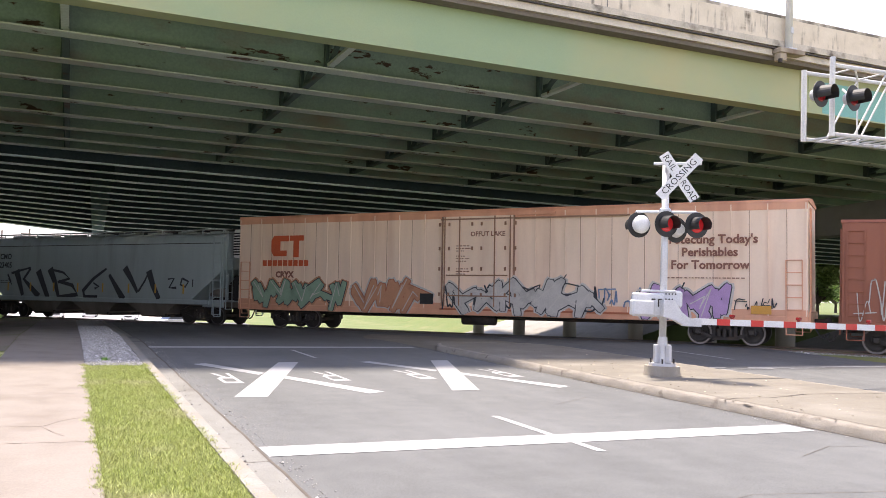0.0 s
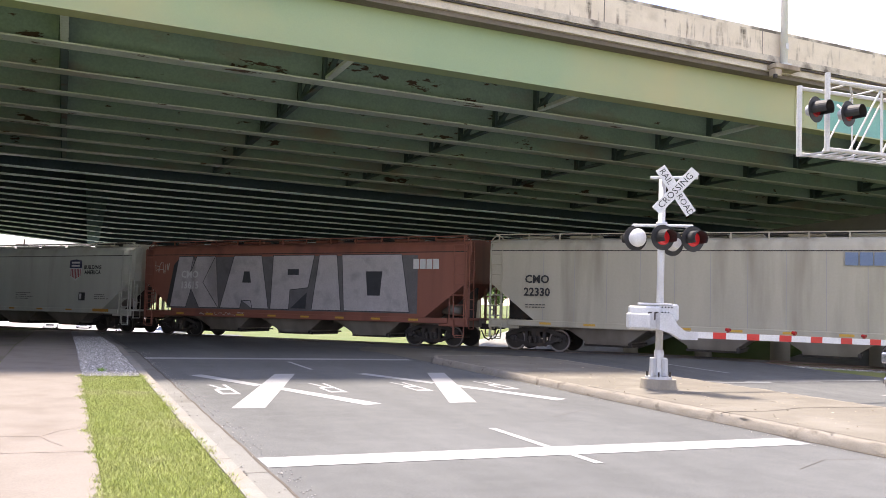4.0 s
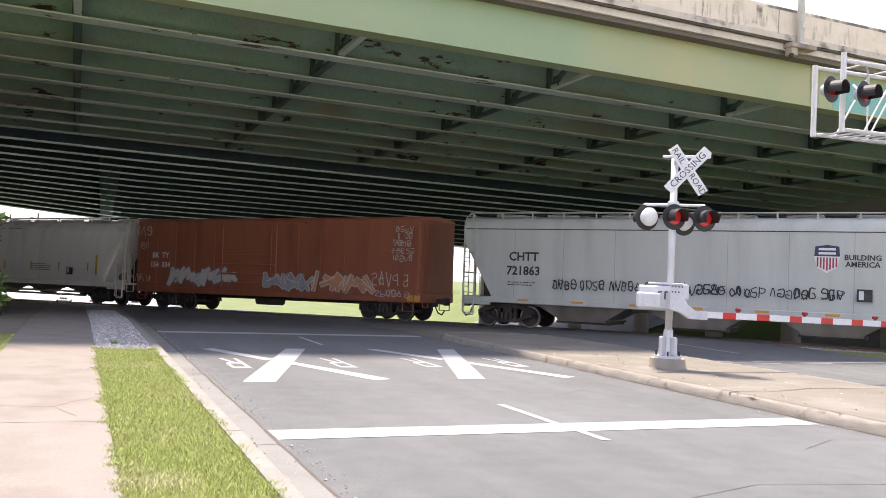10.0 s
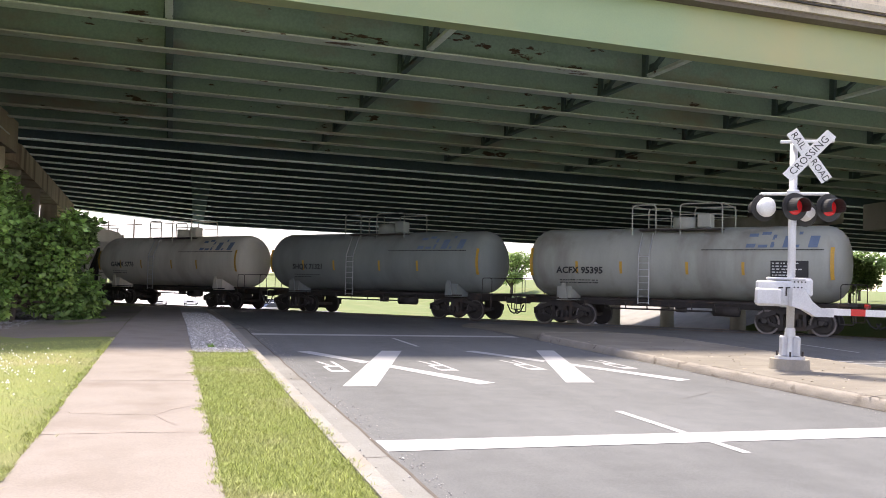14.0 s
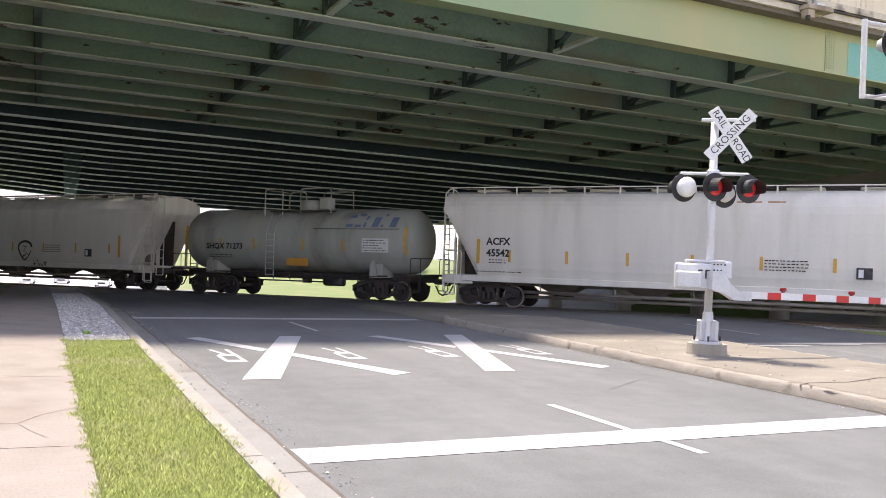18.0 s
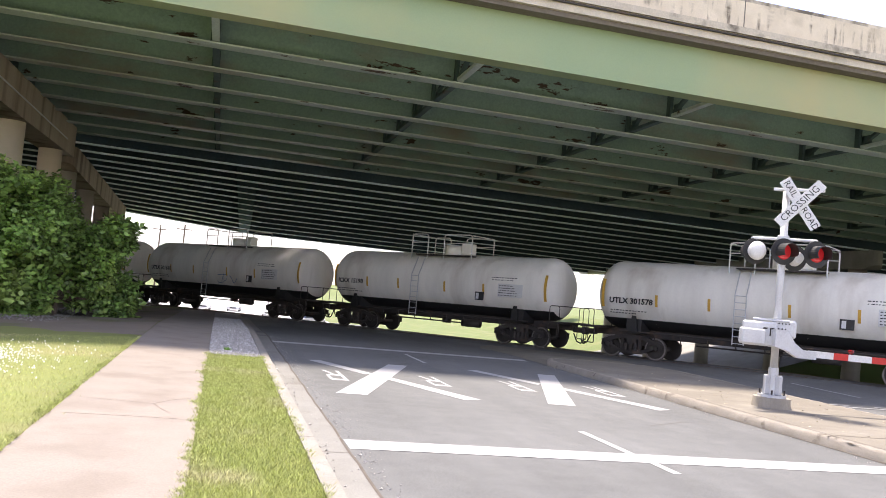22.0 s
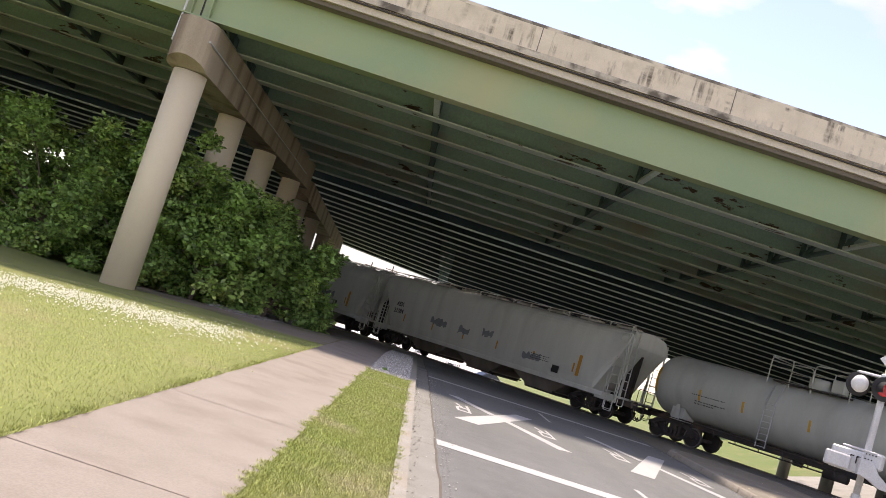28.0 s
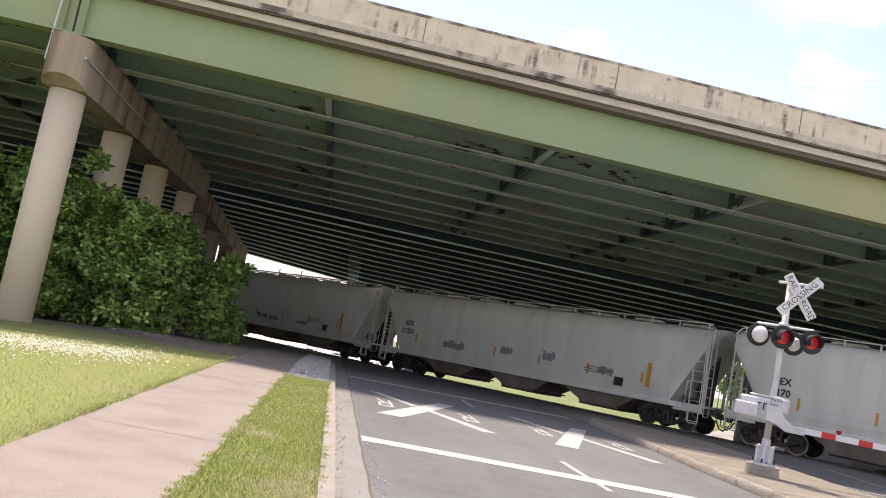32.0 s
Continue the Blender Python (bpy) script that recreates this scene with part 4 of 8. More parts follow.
def truck(car, cx):
    """A two-axle bogie: side frames, springs, bolster, wheels with bright rims."""
    global WHEEL
    e = new("bogie")
    e.parent, e.location = car, (cx, 0, 0)
    for sy in (-1, 1):
        y = sy * 1.0
        bm = bmesh.new()
        for a, b, w in (((-1.2, 0.56), (-0.5, 0.80), 0.15), ((-0.55, 0.80), (0.55, 0.80), 0.15), ((0.5, 0.80), (1.2, 0.56), 0.15), ((-1.05, 0.50), (-0.38, 0.25), 0.12), ((-0.45, 0.24), (0.45, 0.24), 0.12),
                        ((0.38, 0.25), (1.05, 0.50), 0.12), ((-0.36, 0.24), (-0.36, 0.82), 0.11), ((0.36, 0.24), (0.36, 0.82), 0.11), ((-1.16, 0.62), (-1.16, 0.40), 0.1), ((1.16, 0.62), (1.16, 0.40), 0.1)):
            bar(bm, (a[0], y, a[1]), (b[0], y, b[1]), 0.14, w)
        part("side_frame", bm, "steel", e)
        bm = bmesh.new()
        for x in (-0.2, 0, 0.2):
            cyl(bm, (x, y + sy * 0.08, 0.3), (x, y + sy * 0.08, 0.56), 0.075, seg=10)
            for k in range(4):
                cyl(bm, (x, y + sy * 0.08, 0.32 + 0.06 * k), (x, y + sy * 0.08, 0.345 + 0.06 * k), 0.1, seg=10)
        part("spring_pack", bm, "wheel", e)
        for x in (-0.89, 0.89):
            part("axle_box", boxm((x, y + sy * 0.03, 0.47), (0.26, 0.16, 0.22), 0.03), "steel", e)
            part("bearing_cap", cylm((x, y + sy * 0.1, 0.46), (x, y + sy * 0.18, 0.46), 0.1, 0.085, 14), "wheel", e)
    part("bolster", boxm((0, 0, 0.62), (0.36, 2.1, 0.26), 0.03), "steel", e)
    for x in (-0.89, 0.89):
        part("axle", cylm((x, -0.8, 0.42), (x, 0.8, 0.42), 0.08), "steel", e)
        for sy in (-1, 1):
            if WHEEL is None:
                w = ob_from("wheel", wheel_mesh(), "wheel")
                r = bmesh.new()
                bmesh.ops.create_cone(r, cap_ends=False, segments=28, radius1=0.425, radius2=0.425, depth=0.1, matrix=Matrix.Rotation(radians(90), 4, "X"))
                t = bmesh.new()
                for q in range(28):
                    a0, a1 = 2 * math.pi * q / 28, 2 * math.pi * (q + 1) / 28
                    t.faces.new([t.verts.new((rr * math.cos(a), -0.088, rr * math.sin(a))) for rr, a in ((0.36, a0), (0.42, a0), (0.42, a1), (0.36, a1))])
                r.free()
                WHEEL = (w.data, ob_from("rim", t, "tread", w).data)
                for c in (w.children[0], w):
                    bpy.data.objects.remove(c)
            w = new("wheel", WHEEL[0])
            w.parent = e
            w.matrix_local = pose(x, sy * 0.73, 0.42, 0, 0, 0 if sy < 0 else 180)
            r = new("rim", WHEEL[1])
            r.parent = w
    return e


def coupler(car, x, sx):
    bm = bmesh.new()
    box(bm, (x + sx * 0.25, 0, 0.85), (0.6, 0.22, 0.22), 0.03)
    box(bm, (x + sx * 0.5, 0.03, 0.85), (0.22, 0.3, 0.3), 0.04)
    part("coupler", bm, "steel", car)
    bm = bmesh.new()
    pts = [Vector((x + sx * 0.1, -0.25, 0.7)), Vector((x + sx * 0.25, -0.25, 0.4)), Vector((x + sx * 0.42, -0.22, 0.32)), Vector((x + sx * 0.55, -0.2, 0.5))]
    for a, b in zip(pts, pts[1:]):
        cyl(bm, a, b, 0.03, seg=6)
    part("air_hose", bm, "black", car)


def ladder(car, x, y, z0, z1, mt, w=0.42, n=None, axis=0):
    """Two rails and rungs on the side (axis 0) or the end (axis 1) of a car."""
    bm = bmesh.new()
    n = n or max(2, int((z1 - z0) / 0.36))
    def at(d, z):
        return (x + d, y, z) if axis == 0 else (x, y + d, z)
    for d in (-w / 2, w / 2):
        bar(bm, at(d, z0), at(d, z1), 0.035, 0.035)
    for k in range(n + 1):
        z = z0 + (z1 - z0) * k / n
        cyl(bm, at(-w / 2, z), at(w / 2, z), 0.017, seg=6)
    part("ladder", bm, mt, car)


def hopper_body(L, mt, car, round_side, zt=4.2, drop=2.55, run=1.9):
    """Lofted hull with end slopes."""
    if round_side:
        prof = [(1.42, 1.1), (1.52, 1.45), (1.565, 1.8), (1.585, 2.2), (1.592, 2.6), (1.59, 2.9), (1.575, 3.2), (1.55, 3.5), (1.5, 3.72), (1.42, 3.9), (1.3, 4.06), (1.15, zt - 0.02), (0.6, zt + 0.1), (0, zt + 0.14)]
    else:
        prof = [(1.5, 1.1), (1.5, 1.4), (1.52, 2.2), (1.52, 3.0), (1.52, zt - 0.42), (1.475, zt - 0.28), (1.40, zt - 0.14), (1.31, zt - 0.04), (1.2, zt + 0.02), (0.6, zt + 0.1), (0, zt + 0.14)]
    prof = [(-a, b) for a, b in prof] + [(a, b) for a, b in prof[-2::-1]]
    def ring(x, zb):
        return [(x, y, max(z, zb)) for y, z in prof]
    h = L / 2
    xs = [(-h, drop + 0.1), (-h + 0.02, drop), (-h + run, 1.12)] + [(-h + run + (L - 2 * run) * i / 6, 1.1) for i in range(1, 6)] + [(h - run, 1.12), (h - 0.02, drop), (h, drop + 0.1)]
    bm = bmesh.new()
    loft(bm, [ring(x, z) for x, z in xs])
    return part("body", bm, mt, car, smooth=False)


def hopper(name, L, col, label, round_side=False, bays=3, zt=4.2, sill=None, ribs=0, pipes=None, seams=0, drop=2.55, run=1.9):
    pipes = round_side if pipes is None else pipes
    if round_side:
        drop, run = 3.55, 1.45
    car = empty(name, Matrix(), label, "railway car", "cars of the freight train")
    L = L - 0.95
    h = L / 2
    hopper_body(L, col, car, round_side, zt, drop, run)
    trim = sill or col
    for sy in (-1, 1):
        yo = sy * (1.46 if round_side else 1.5)
        part("side_sill", boxm((0, yo, 1.05), (L - 1.6, 0.1, 0.22), 0.02), trim, car)
        if not round_side:
            part("eave_seam", boxm((0, sy * 1.522, zt - 0.42), (L - 0.05, 0.016, 0.034)), "steel", car)
        for sx in (-1, 1):
            part("corner_post", boxm((sx * (h - 0.03), yo * 0.98, (zt + 0.75) / 2), (0.06, 0.06, zt - 1.05)), trim, car)
            ladder(car, sx * (h - 0.30), yo - sy * -0.07, 0.5, zt - 0.15, trim, 0.46)
            part("grab_rail", tube(bmesh.new(), bent([(sx * (h - 0.75), yo, 1.12), (sx * (h - 0.75), yo, 2.05), (sx * (h - 0.12), yo, 2.05)], 0.1), 0.02), trim, car)
            part("step", tube(bmesh.new(), bent([(sx * (h - 0.52), yo, 1.0), (sx * (h - 0.52), yo, 0.42), (sx * (h - 0.1), yo, 0.42), (sx * (h - 0.1), yo, 1.0)], 0.06), 0.02), trim, car)
            if sy < 0:
                ladder(car, sx * (h + 0.03), sy * 1.1, 0.75, zt, trim, axis=1)
                part("roof_grab", tube(bmesh.new(), bent([(sx * (h - 0.45), sy * 1.2, zt + 0.02), (sx * (h - 0.2), sy * 1.22, zt + 0.22), (sx * (h + 0.05), sy * 1.24, zt + 0.05), (sx * (h + 0.06), sy * 1.26, zt - 0.5)], 0.12), 0.022), trim, car)
    if ribs:
        for sy in (-1, 1):
            for k in range(ribs):
                x = -h + 1.9 + (L - 3.8) * k / (ribs - 1)
                part("rib", boxm((x, sy * 1.528, (zt + 0.75) / 2), (0.045, 0.04, zt - 1.65)), P["seam"] if ribs > 10 else col, car)
    for k in range(seams):
        x = -h + 2.2 + (L - 4.4) * k / (seams - 1)
        bm = bmesh.new()
        loft(bm, [[(x - 0.011, -y, z), (x + 0.011, -y, z)] for y, z in [(1.506, 1.15), (1.524, 2.2), (1.524, zt - 0.46)]], closed=False, caps=False)
        part("weld_seam", bm, P["seam"], car)
    for y in (-0.45, 0.45):
        part("running_board", boxm((0, y, zt + 0.27), (L - 0.2, 0.3, 0.03)), "steel", car)
    n = max(11, int(L / 1.18))
    for k in range(n):
        x = -h + 0.25 + (L - 0.5) * k / (n - 1)
        for sy in (-1, 1):
            part("stanchion", boxm((x, sy * 1.24, zt + 0.1), (0.055, 0.03, 0.24)), trim, car)
    for sy in (-1, 1):
        part("roof_rail", boxm((0, sy * 1.24, zt + 0.225), (L - 0.2, 0.045, 0.035)), trim, car)
    for k in range(8):
        part("hatch", boxm((-h + 1.4 + (L - 2.8) * k / 7, 0, zt + 0.18), (1.2, 0.55, 0.12), 0.03), trim, car)
    low = P["bay"]
    part("centre_sill", boxm((0, 0, 0.98), (L + 0.1, 0.5, 0.34), 0.02), low, car)
    for sx in (-1, 1):
        part("end_platform", boxm((sx * (h - 0.5), 0, 1.12), (1.0, 2.75, 0.09), 0.01), trim, car)
        part("end_sill", boxm((sx * (h - 0.6), -1.43, 0.98), (1.25, 0.07, 0.3), 0.015), trim, car)
        bm = bmesh.new()
        prism(bm, [(sx * (h - run), 1.15), (sx * (h - 0.2), drop), (sx * (h - 0.3), 1.15)], 1, -0.08, 0.08)
        part("slope_support", bm, "steel", car)
        for y in (-0.9, 0.9):
            part("end_post", boxm((sx * (h - 0.25), y, 1.85), (0.09, 0.09, 1.45)), trim, car)
        coupler(car, sx * h, sx)
    for k in range(bays):
        x = (k - (bays - 1) / 2) * (L - 5.6) / bays * 1.02
        w = (L - 5.8) / bays / 2
        bm = bmesh.new()
        loft(bm, [[(x - a, -b, z), (x + a, -b, z), (x + a, b, z), (x - a, b, z)] for a, b, z in (((w, 1.38, 1.12), (w * 0.47, 1.12, 0.47), (w * 0.46, 1.06, 0.36)) if not pipes else ((w * 0.8, 1.3, 1.12), (0.5, 0.5, 0.68), (0.28, 0.28, 0.52)))])
        bay = part("bay", bm, low, car, "sloped discharge hopper")
        part("gate", boxm((x, 0, 0.33 if not pipes else 0.5), (w * 1.0, 1.95, 0.09) if not pipes else (0.6, 0.6, 0.1), 0.01), "steel", car)
        if not pipes:
            part("gate_shaft", cylm((x + w * 0.5, -1.2, 0.40), (x + w * 0.5, 1.2, 0.40), 0.035, seg=8), "steel", car)
            part("shaft_head", boxm((x + w * 0.5, -1.22, 0.40), (0.13, 0.08, 0.13), 0.02), "steel", car)
    if pipes:
        for yp, zp in ((-1.25, 0.62), (-1.0, 0.45)):
            part("air_pipe", cylm((-h + 3.2, yp, zp), (h - 3.2, yp, zp), 0.06, seg=10), low, car, smooth=True)
        for k in range(5):
            x = -h + 3.8 + (L - 7.6) * k / 4
            part("pipe_hanger", bar(bmesh.new(), (x, -1.28, 0.98), (x + 0.05, -1.24, 0.56), 0.05, 0.03), low, car)
    part("brake_wheel", cylm((-h - 0.02, 0.5, 2.3), (-h - 0.06, 0.5, 2.3), 0.28, seg=20), trim, car)
    part("air_tank", cylm((h - 1.5, -0.5, 1.5), (h - 0.7, -0.5, 1.5), 0.2), low, car, smooth=True)
    for sx in (-1, 1):
        truck(car, sx * (h - 1.75))
    return car, L


def tank(name, L, col, label, band=None, R=1.32, zc=2.42, marks="yellow"):
    car = empty(name, Matrix(), label, "tank car", "cars of the freight train")
    L = L - 0.95
    h = L / 2
    ht = h - 0.35
    n = 40
    def ring(x, r, a0=0.0, a1=2 * math.pi):
        return [(x, r * math.cos(2 * math.pi * i / n), zc + r * math.sin(2 * math.pi * i / n)) for i in range(n)]
    prof = [(-ht, 0.25), (-ht + 0.05, 0.62), (-ht + 0.14, 0.92), (-ht + 0.3, 1.13), (-ht + 0.5, 1.26), (-ht + 0.72, R)]
    prof += [(-ht + 0.72 + (2 * ht - 1.44) * i / 8, R) for i in range(1, 8)]
    prof += [(-x, r) for x, r in prof[5::-1]]
    bm = bmesh.new()
    loft(bm, [ring(x, r) for x, r in prof])
    part("shell", bm, col, car, smooth=True)
    if band:
        bm = bmesh.new()
        k = 13
        rows = []
        for x, r in prof:
            if r > 0.95:
                a0 = math.asin((zc - 1.5) / (r + 0.008))
                rows.append([(x, (r + 0.008) * math.cos(a), zc + (r + 0.008) * math.sin(a)) for a in [math.pi + a0 + (math.pi - 2 * a0) * i / k for i in range(k + 1)]])
        loft(bm, rows, closed=False, caps=False)
        part("lower_band", bm, band, car, "black painted lower band", True)
    bm = bmesh.new()
    for x in (-ht * 0.62, -ht * 0.2, ht * 0.2, ht * 0.62):
        bmesh.ops.create_cone(bm, cap_ends=False, segments=n, radius1=R + 0.006, radius2=R + 0.006, depth=0.05, matrix=Matrix.Translation((x, 0, zc)) @ Matrix.Rotation(radians(90), 4, "Y"))
    part("weld_seams", bm, col, car, smooth=True)
    part("centre_sill", boxm((0, 0, 0.95), (2 * h, 0.5, 0.3), 0.02), "steel", car)
    for sx in (-1, 1):
        bm = bmesh.new()
        prism(bm, [(-1.15, 0.95), (1.15, 0.95), (1.12, 1.5), (0.8, 1.33), (0, 1.12), (-0.8, 1.33), (-1.12, 1.5)], 0, sx * (h - 2.1) - 0.3, sx * (h - 2.1) + 0.3)
        part("saddle", bm, band or col, car)
        part("end_platform", boxm((sx * (h - 0.35), 0, 1.08), (0.75, 2.7, 0.08)), "steel", car)
        for y in (-1.3, 1.3):
            part("handrail", tube(bmesh.new(), bent([(sx * (h - 0.5), y, 1.1), (sx * (h - 0.5), y, 1.75), (sx * (h - 0.05), y, 1.75), (sx * (h - 0.05), y, 0.5)], 0.1), 0.016), "steel", car)
            part("step", tube(bmesh.new(), bent([(sx * (h - 0.55), y, 1.08), (sx * (h - 0.55), y, 0.45), (sx * (h - 0.12), y, 0.45), (sx * (h - 0.12), y, 1.08)], 0.05), 0.02), "steel", car)
            part("post", prismm([(sx * (h - 2.32), 1.02), (sx * (h - 1.98), 1.02), (sx * (h - 2.08), 1.62), (sx * (h - 2.22), 1.62)], 1, y * 0.98 - 0.03, y * 0.98 + 0.03), band or col, car)
        part("end_rail", cylm((sx * (h - 0.05), -1.3, 1.75), (sx * (h - 0.05), 1.3, 1.75), 0.016, seg=6), "steel", car)
        coupler(car, sx * h, sx)
        truck(car, sx * (h - 2.0))
    # loading platform on top
    rails = col if not band else "white"
    zt = zc + R
    part("manway", cylm((0.2, 0, zt - 0.1), (0.2, 0, zt + 0.38), 0.42, seg=24), col, car, smooth=True)
    part("valve_box", boxm((0.95, 0.1, zt + 0.25), (0.5, 0.5, 0.5), 0.04), col, car)
    part("walkway_grating", boxm((0.3, -0.75, zt - 0.12), (3.0, 0.55, 0.05)), "steel", car)
    for y in (-1.0, 0.75):
        for xa, xb in ((-1.45, -0.55), (0.35, 1.85)):
            part("guard_rail", tube(bmesh.new(), bent([(xa, y, zt - 0.3), (xa, y, zt + 0.8), (xb, y, zt + 0.8), (xb, y, zt - 0.3)], 0.16), 0.026), rails, car)
            part("guard_bar", cylm((xa, y, zt + 0.42), (xb, y, zt + 0.42), 0.018, seg=6), rails, car)
    for xe in (-1.45, 1.85):
        part("guard_bar", cylm((xe, -1.0, zt + 0.78), (xe, 0.75, zt + 0.78), 0.022, seg=6), rails, car)
    part("bottom_pipe", cylm((-ht + 1.2, -1.2, 1.02), (ht - 1.2, -1.2, 1.02), 0.03, seg=6), "steel", car)
    for k in range(9):
        x = -ht + 2.6 + (2 * ht - 5.2) * k / 8
        part("hanger", bar(bmesh.new(), (x, -1.2, 1.02), (x + 0.04, -1.15, 0.72), 0.03, 0.03), "steel", car)
    part("outlet", cylm((0.1, 0, 0.62), (0.1, 0, 1.2), 0.2, 0.26, 14), "steel", car)
    part("brake_rod", cylm((-2.6, -0.6, 0.7), (2.2, -0.6, 0.7), 0.03, seg=6), "steel", car)
    part("air_tank", cylm((1.5, -0.75, 0.72), (2.4, -0.75, 0.72), 0.17, seg=12), "steel", car, smooth=True)
    bm = bmesh.new()
    for d in (-0.2, 0.2):
        pts = [(-0.85 + d, -(R + 0.08), 0.9), (-0.85 + d, -(R + 0.08), zc + 0.25), (-0.85 + d, -1.0, zt - 0.25)]
        for a, b in zip(pts, pts[1:]):
            bar(bm, a, b, 0.03, 0.03)
    for k in range(8):
        z = 0.95 + 0.24 * k
        cyl(bm, (-1.05, -(R + 0.08), z), (-0.65, -(R + 0.08), z), 0.015, seg=6)
    part("ladder", bm, "galv", car)
    if marks:
        ym = M["mark_" + marks]
        for x in (-ht * 0.93, -ht * 0.6, -ht * 0.3, ht * 0.12, ht * 0.45, ht * 0.93):
            bm = bmesh.new()
            big = abs(x) > ht * 0.9
            a0, a1 = (math.pi - 0.42, math.pi + 0.42) if big else (math.pi - 0.02, math.pi + 0.32)
            w = 0.06 if big else 0.05
            rr = R + 0.012 - (0.02 if big else 0)
            rows = [[(x + d, rr * math.cos(a), zc + rr * math.sin(a)) for a in [a0 + (a1 - a0) * i / 6 for i in range(7)]] for d in (-w, w)]
            loft(bm, rows, closed=False, caps=False)
            part("reflective_strip", bm, ym, car, "yellow reflective strip")
    return car, L


M["letter_seam"] = mat("letter_seam", (0.30, 0.16, 0.10), (0.40, 0.24, 0.16), 0.7, scale=2, fine=20, bump=0)


def boxcar(name, L, col, label, zt=4.6, reefer=False, trim=None, dz=1.0, door_x=0.0, door_w=3.0):
    car = empty(name, Matrix(), label, "boxcar", "cars of the freight train")
    L = L - 0.95
    h = L / 2
    trim = trim or col
    bm = bmesh.new()
    box(bm, (0, 0, (zt + dz) / 2), (L, 3.05, zt - dz), 0.03)
    part("body", bm, col, car)
    bm = bmesh.new()
    prism(bm, [(-1.55, zt - 0.02), (1.55, zt - 0.02), (1.5, zt + 0.08), (0, zt + 0.2), (-1.5, zt + 0.08)], 0, -h - 0.04, h + 0.04)
    part("roof", bm, trim, car)
    n = int(L / 1.15)
    for sy in (-1, 1):
        for k in range(n + 1):
            x = -h + 0.05 + (L - 0.1) * k / n
            if abs(x - door_x) > door_w / 2 + 0.1:
                part("rib", boxm((x, sy * 1.54, (zt + dz) / 2), (0.07 if not reefer else 0.035, 0.06 if not reefer else 0.03, zt - dz - 0.1)), col, car)
        part("side_sill", boxm((0, sy * 1.5, dz - 0.08), (L, 0.1, 0.26), 0.02), trim, car)
        door = part("door", boxm((door_x, sy * 1.58, (zt + dz) / 2), (door_w, 0.09, zt - dz - 0.3), 0.02), col, car)
        part("door_rail", boxm((door_x + 0.6, sy * 1.6, zt - 0.14), (5.2, 0.08, 0.1)), trim, car)
        part("door_rail", boxm((door_x + 0.6, sy * 1.6, dz + 0.1), (5.2, 0.08, 0.1)), trim, car)
        if not reefer:
            for k in range(4):
                part("door_rib", boxm((door_x, sy * 1.635, dz + 0.35 + 0.42 * k), (door_w - 0.2, 0.05, 0.09), 0.015), trim, door)
        for x in ((-1.4, -0.75, 0.75, 1.4) if reefer else (-1.4, 1.4)):
            part("lock_bar", cylm((door_x + x, sy * 1.66, dz + 0.15), (door_x + x, sy * 1.66, zt - 0.2), 0.025, seg=8), "door_iron" if reefer else trim, door)
        for z in (dz + 1.2, zt - 1.2):
            part("panel_joint", boxm((door_x, sy * 1.632, z), (door_w - 0.1, 0.02, 0.05)), col if reefer else trim, door)
        if reefer:
            for k in range(n):
                x = -h + 0.05 + (L - 0.1) * (k + 0.5) / n
                if abs(x) > 1.9:
                    part("panel_seam", boxm((x, sy * 1.526, (zt + dz) / 2), (0.018, 0.012, zt - dz - 0.35)), "letter_seam", car)
            part("top_band", boxm((0, sy * 1.53, zt - 0.13), (L, 0.02, 0.26)), trim, car)
            part("bottom_band", boxm((0, sy * 1.53, dz + 0.14), (L, 0.02, 0.24)), trim, car)
            for x in (-1.53, 1.53):
                part("door_edge", boxm((x, sy * 1.60, (zt + dz) / 2), (0.05, 0.06, zt - dz - 0.28)), "letter_seam", door)
            part("top_track", boxm((2.2, sy * 1.62, zt - 0.30), (7.6, 0.05, 0.06)), "letter_seam", door)
            part("bottom_track", boxm((2.2, sy * 1.62, dz + 0.02), (7.6, 0.05, 0.07)), "reefer_rust", door)
            for x in (-1.62, -1.2, -0.2, 0.2, 1.2, 1.62):
                for z in (dz + 0.6, 2.6, 3.4, zt - 0.5):
                    part("hinge", boxm((x, sy * 1.675, z), (0.08, 0.03, 0.14), 0.01), "door_iron", door)
            for z in (dz + 0.55, 2.35):
                part("lock_rod", cylm((-1.3, sy * 1.69, z), (1.3, sy * 1.69, z), 0.022, seg=8), "door_iron", door)
        for sx in (-1, 1):
            ladder(car, sx * (h - 0.42), sy * 1.6, 0.45, 2.9 if reefer else zt - 0.3, trim, 0.5)
    for sx in (-1, 1):
        ladder(car, sx * (h + 0.05), -1.0, 0.6, zt - 0.2, trim, axis=1)
        coupler(car, sx * h, sx)
        truck(car, sx * (h - (2.7 if reefer else 1.9)))
        if reefer and sx < 0:
            unit = part("cooling_unit", boxm((-h - 0.28, -0.4, 3.75), (0.5, 1.9, 1.3), 0.06), "white", car, "white cooling unit on the car's end")
            for k in range(9):
                part("grille_slat", boxm((-h - 0.3, -1.36, 3.25 + 0.12 * k), (0.4, 0.03, 0.07)), "black", unit)
            part("fuel_box", boxm((-h - 0.28, -0.6, 1.7), (0.45, 1.4, 1.1), 0.04), "black", car)
        part("end_sill", boxm((sx * (h + 0.02), 0, dz), (0.12, 2.9, 0.4), 0.02), trim, car)
    part("centre_sill", boxm((0, 0, 0.8), (L, 0.5, 0.35), 0.02), "steel", car)
    bm = bmesh.new()
    for k in range(int(L / 2.5)):
        box(bm, (-h + 3.5 + k * 2.0, 0, 0.85), (0.12, 2.6, 0.2))
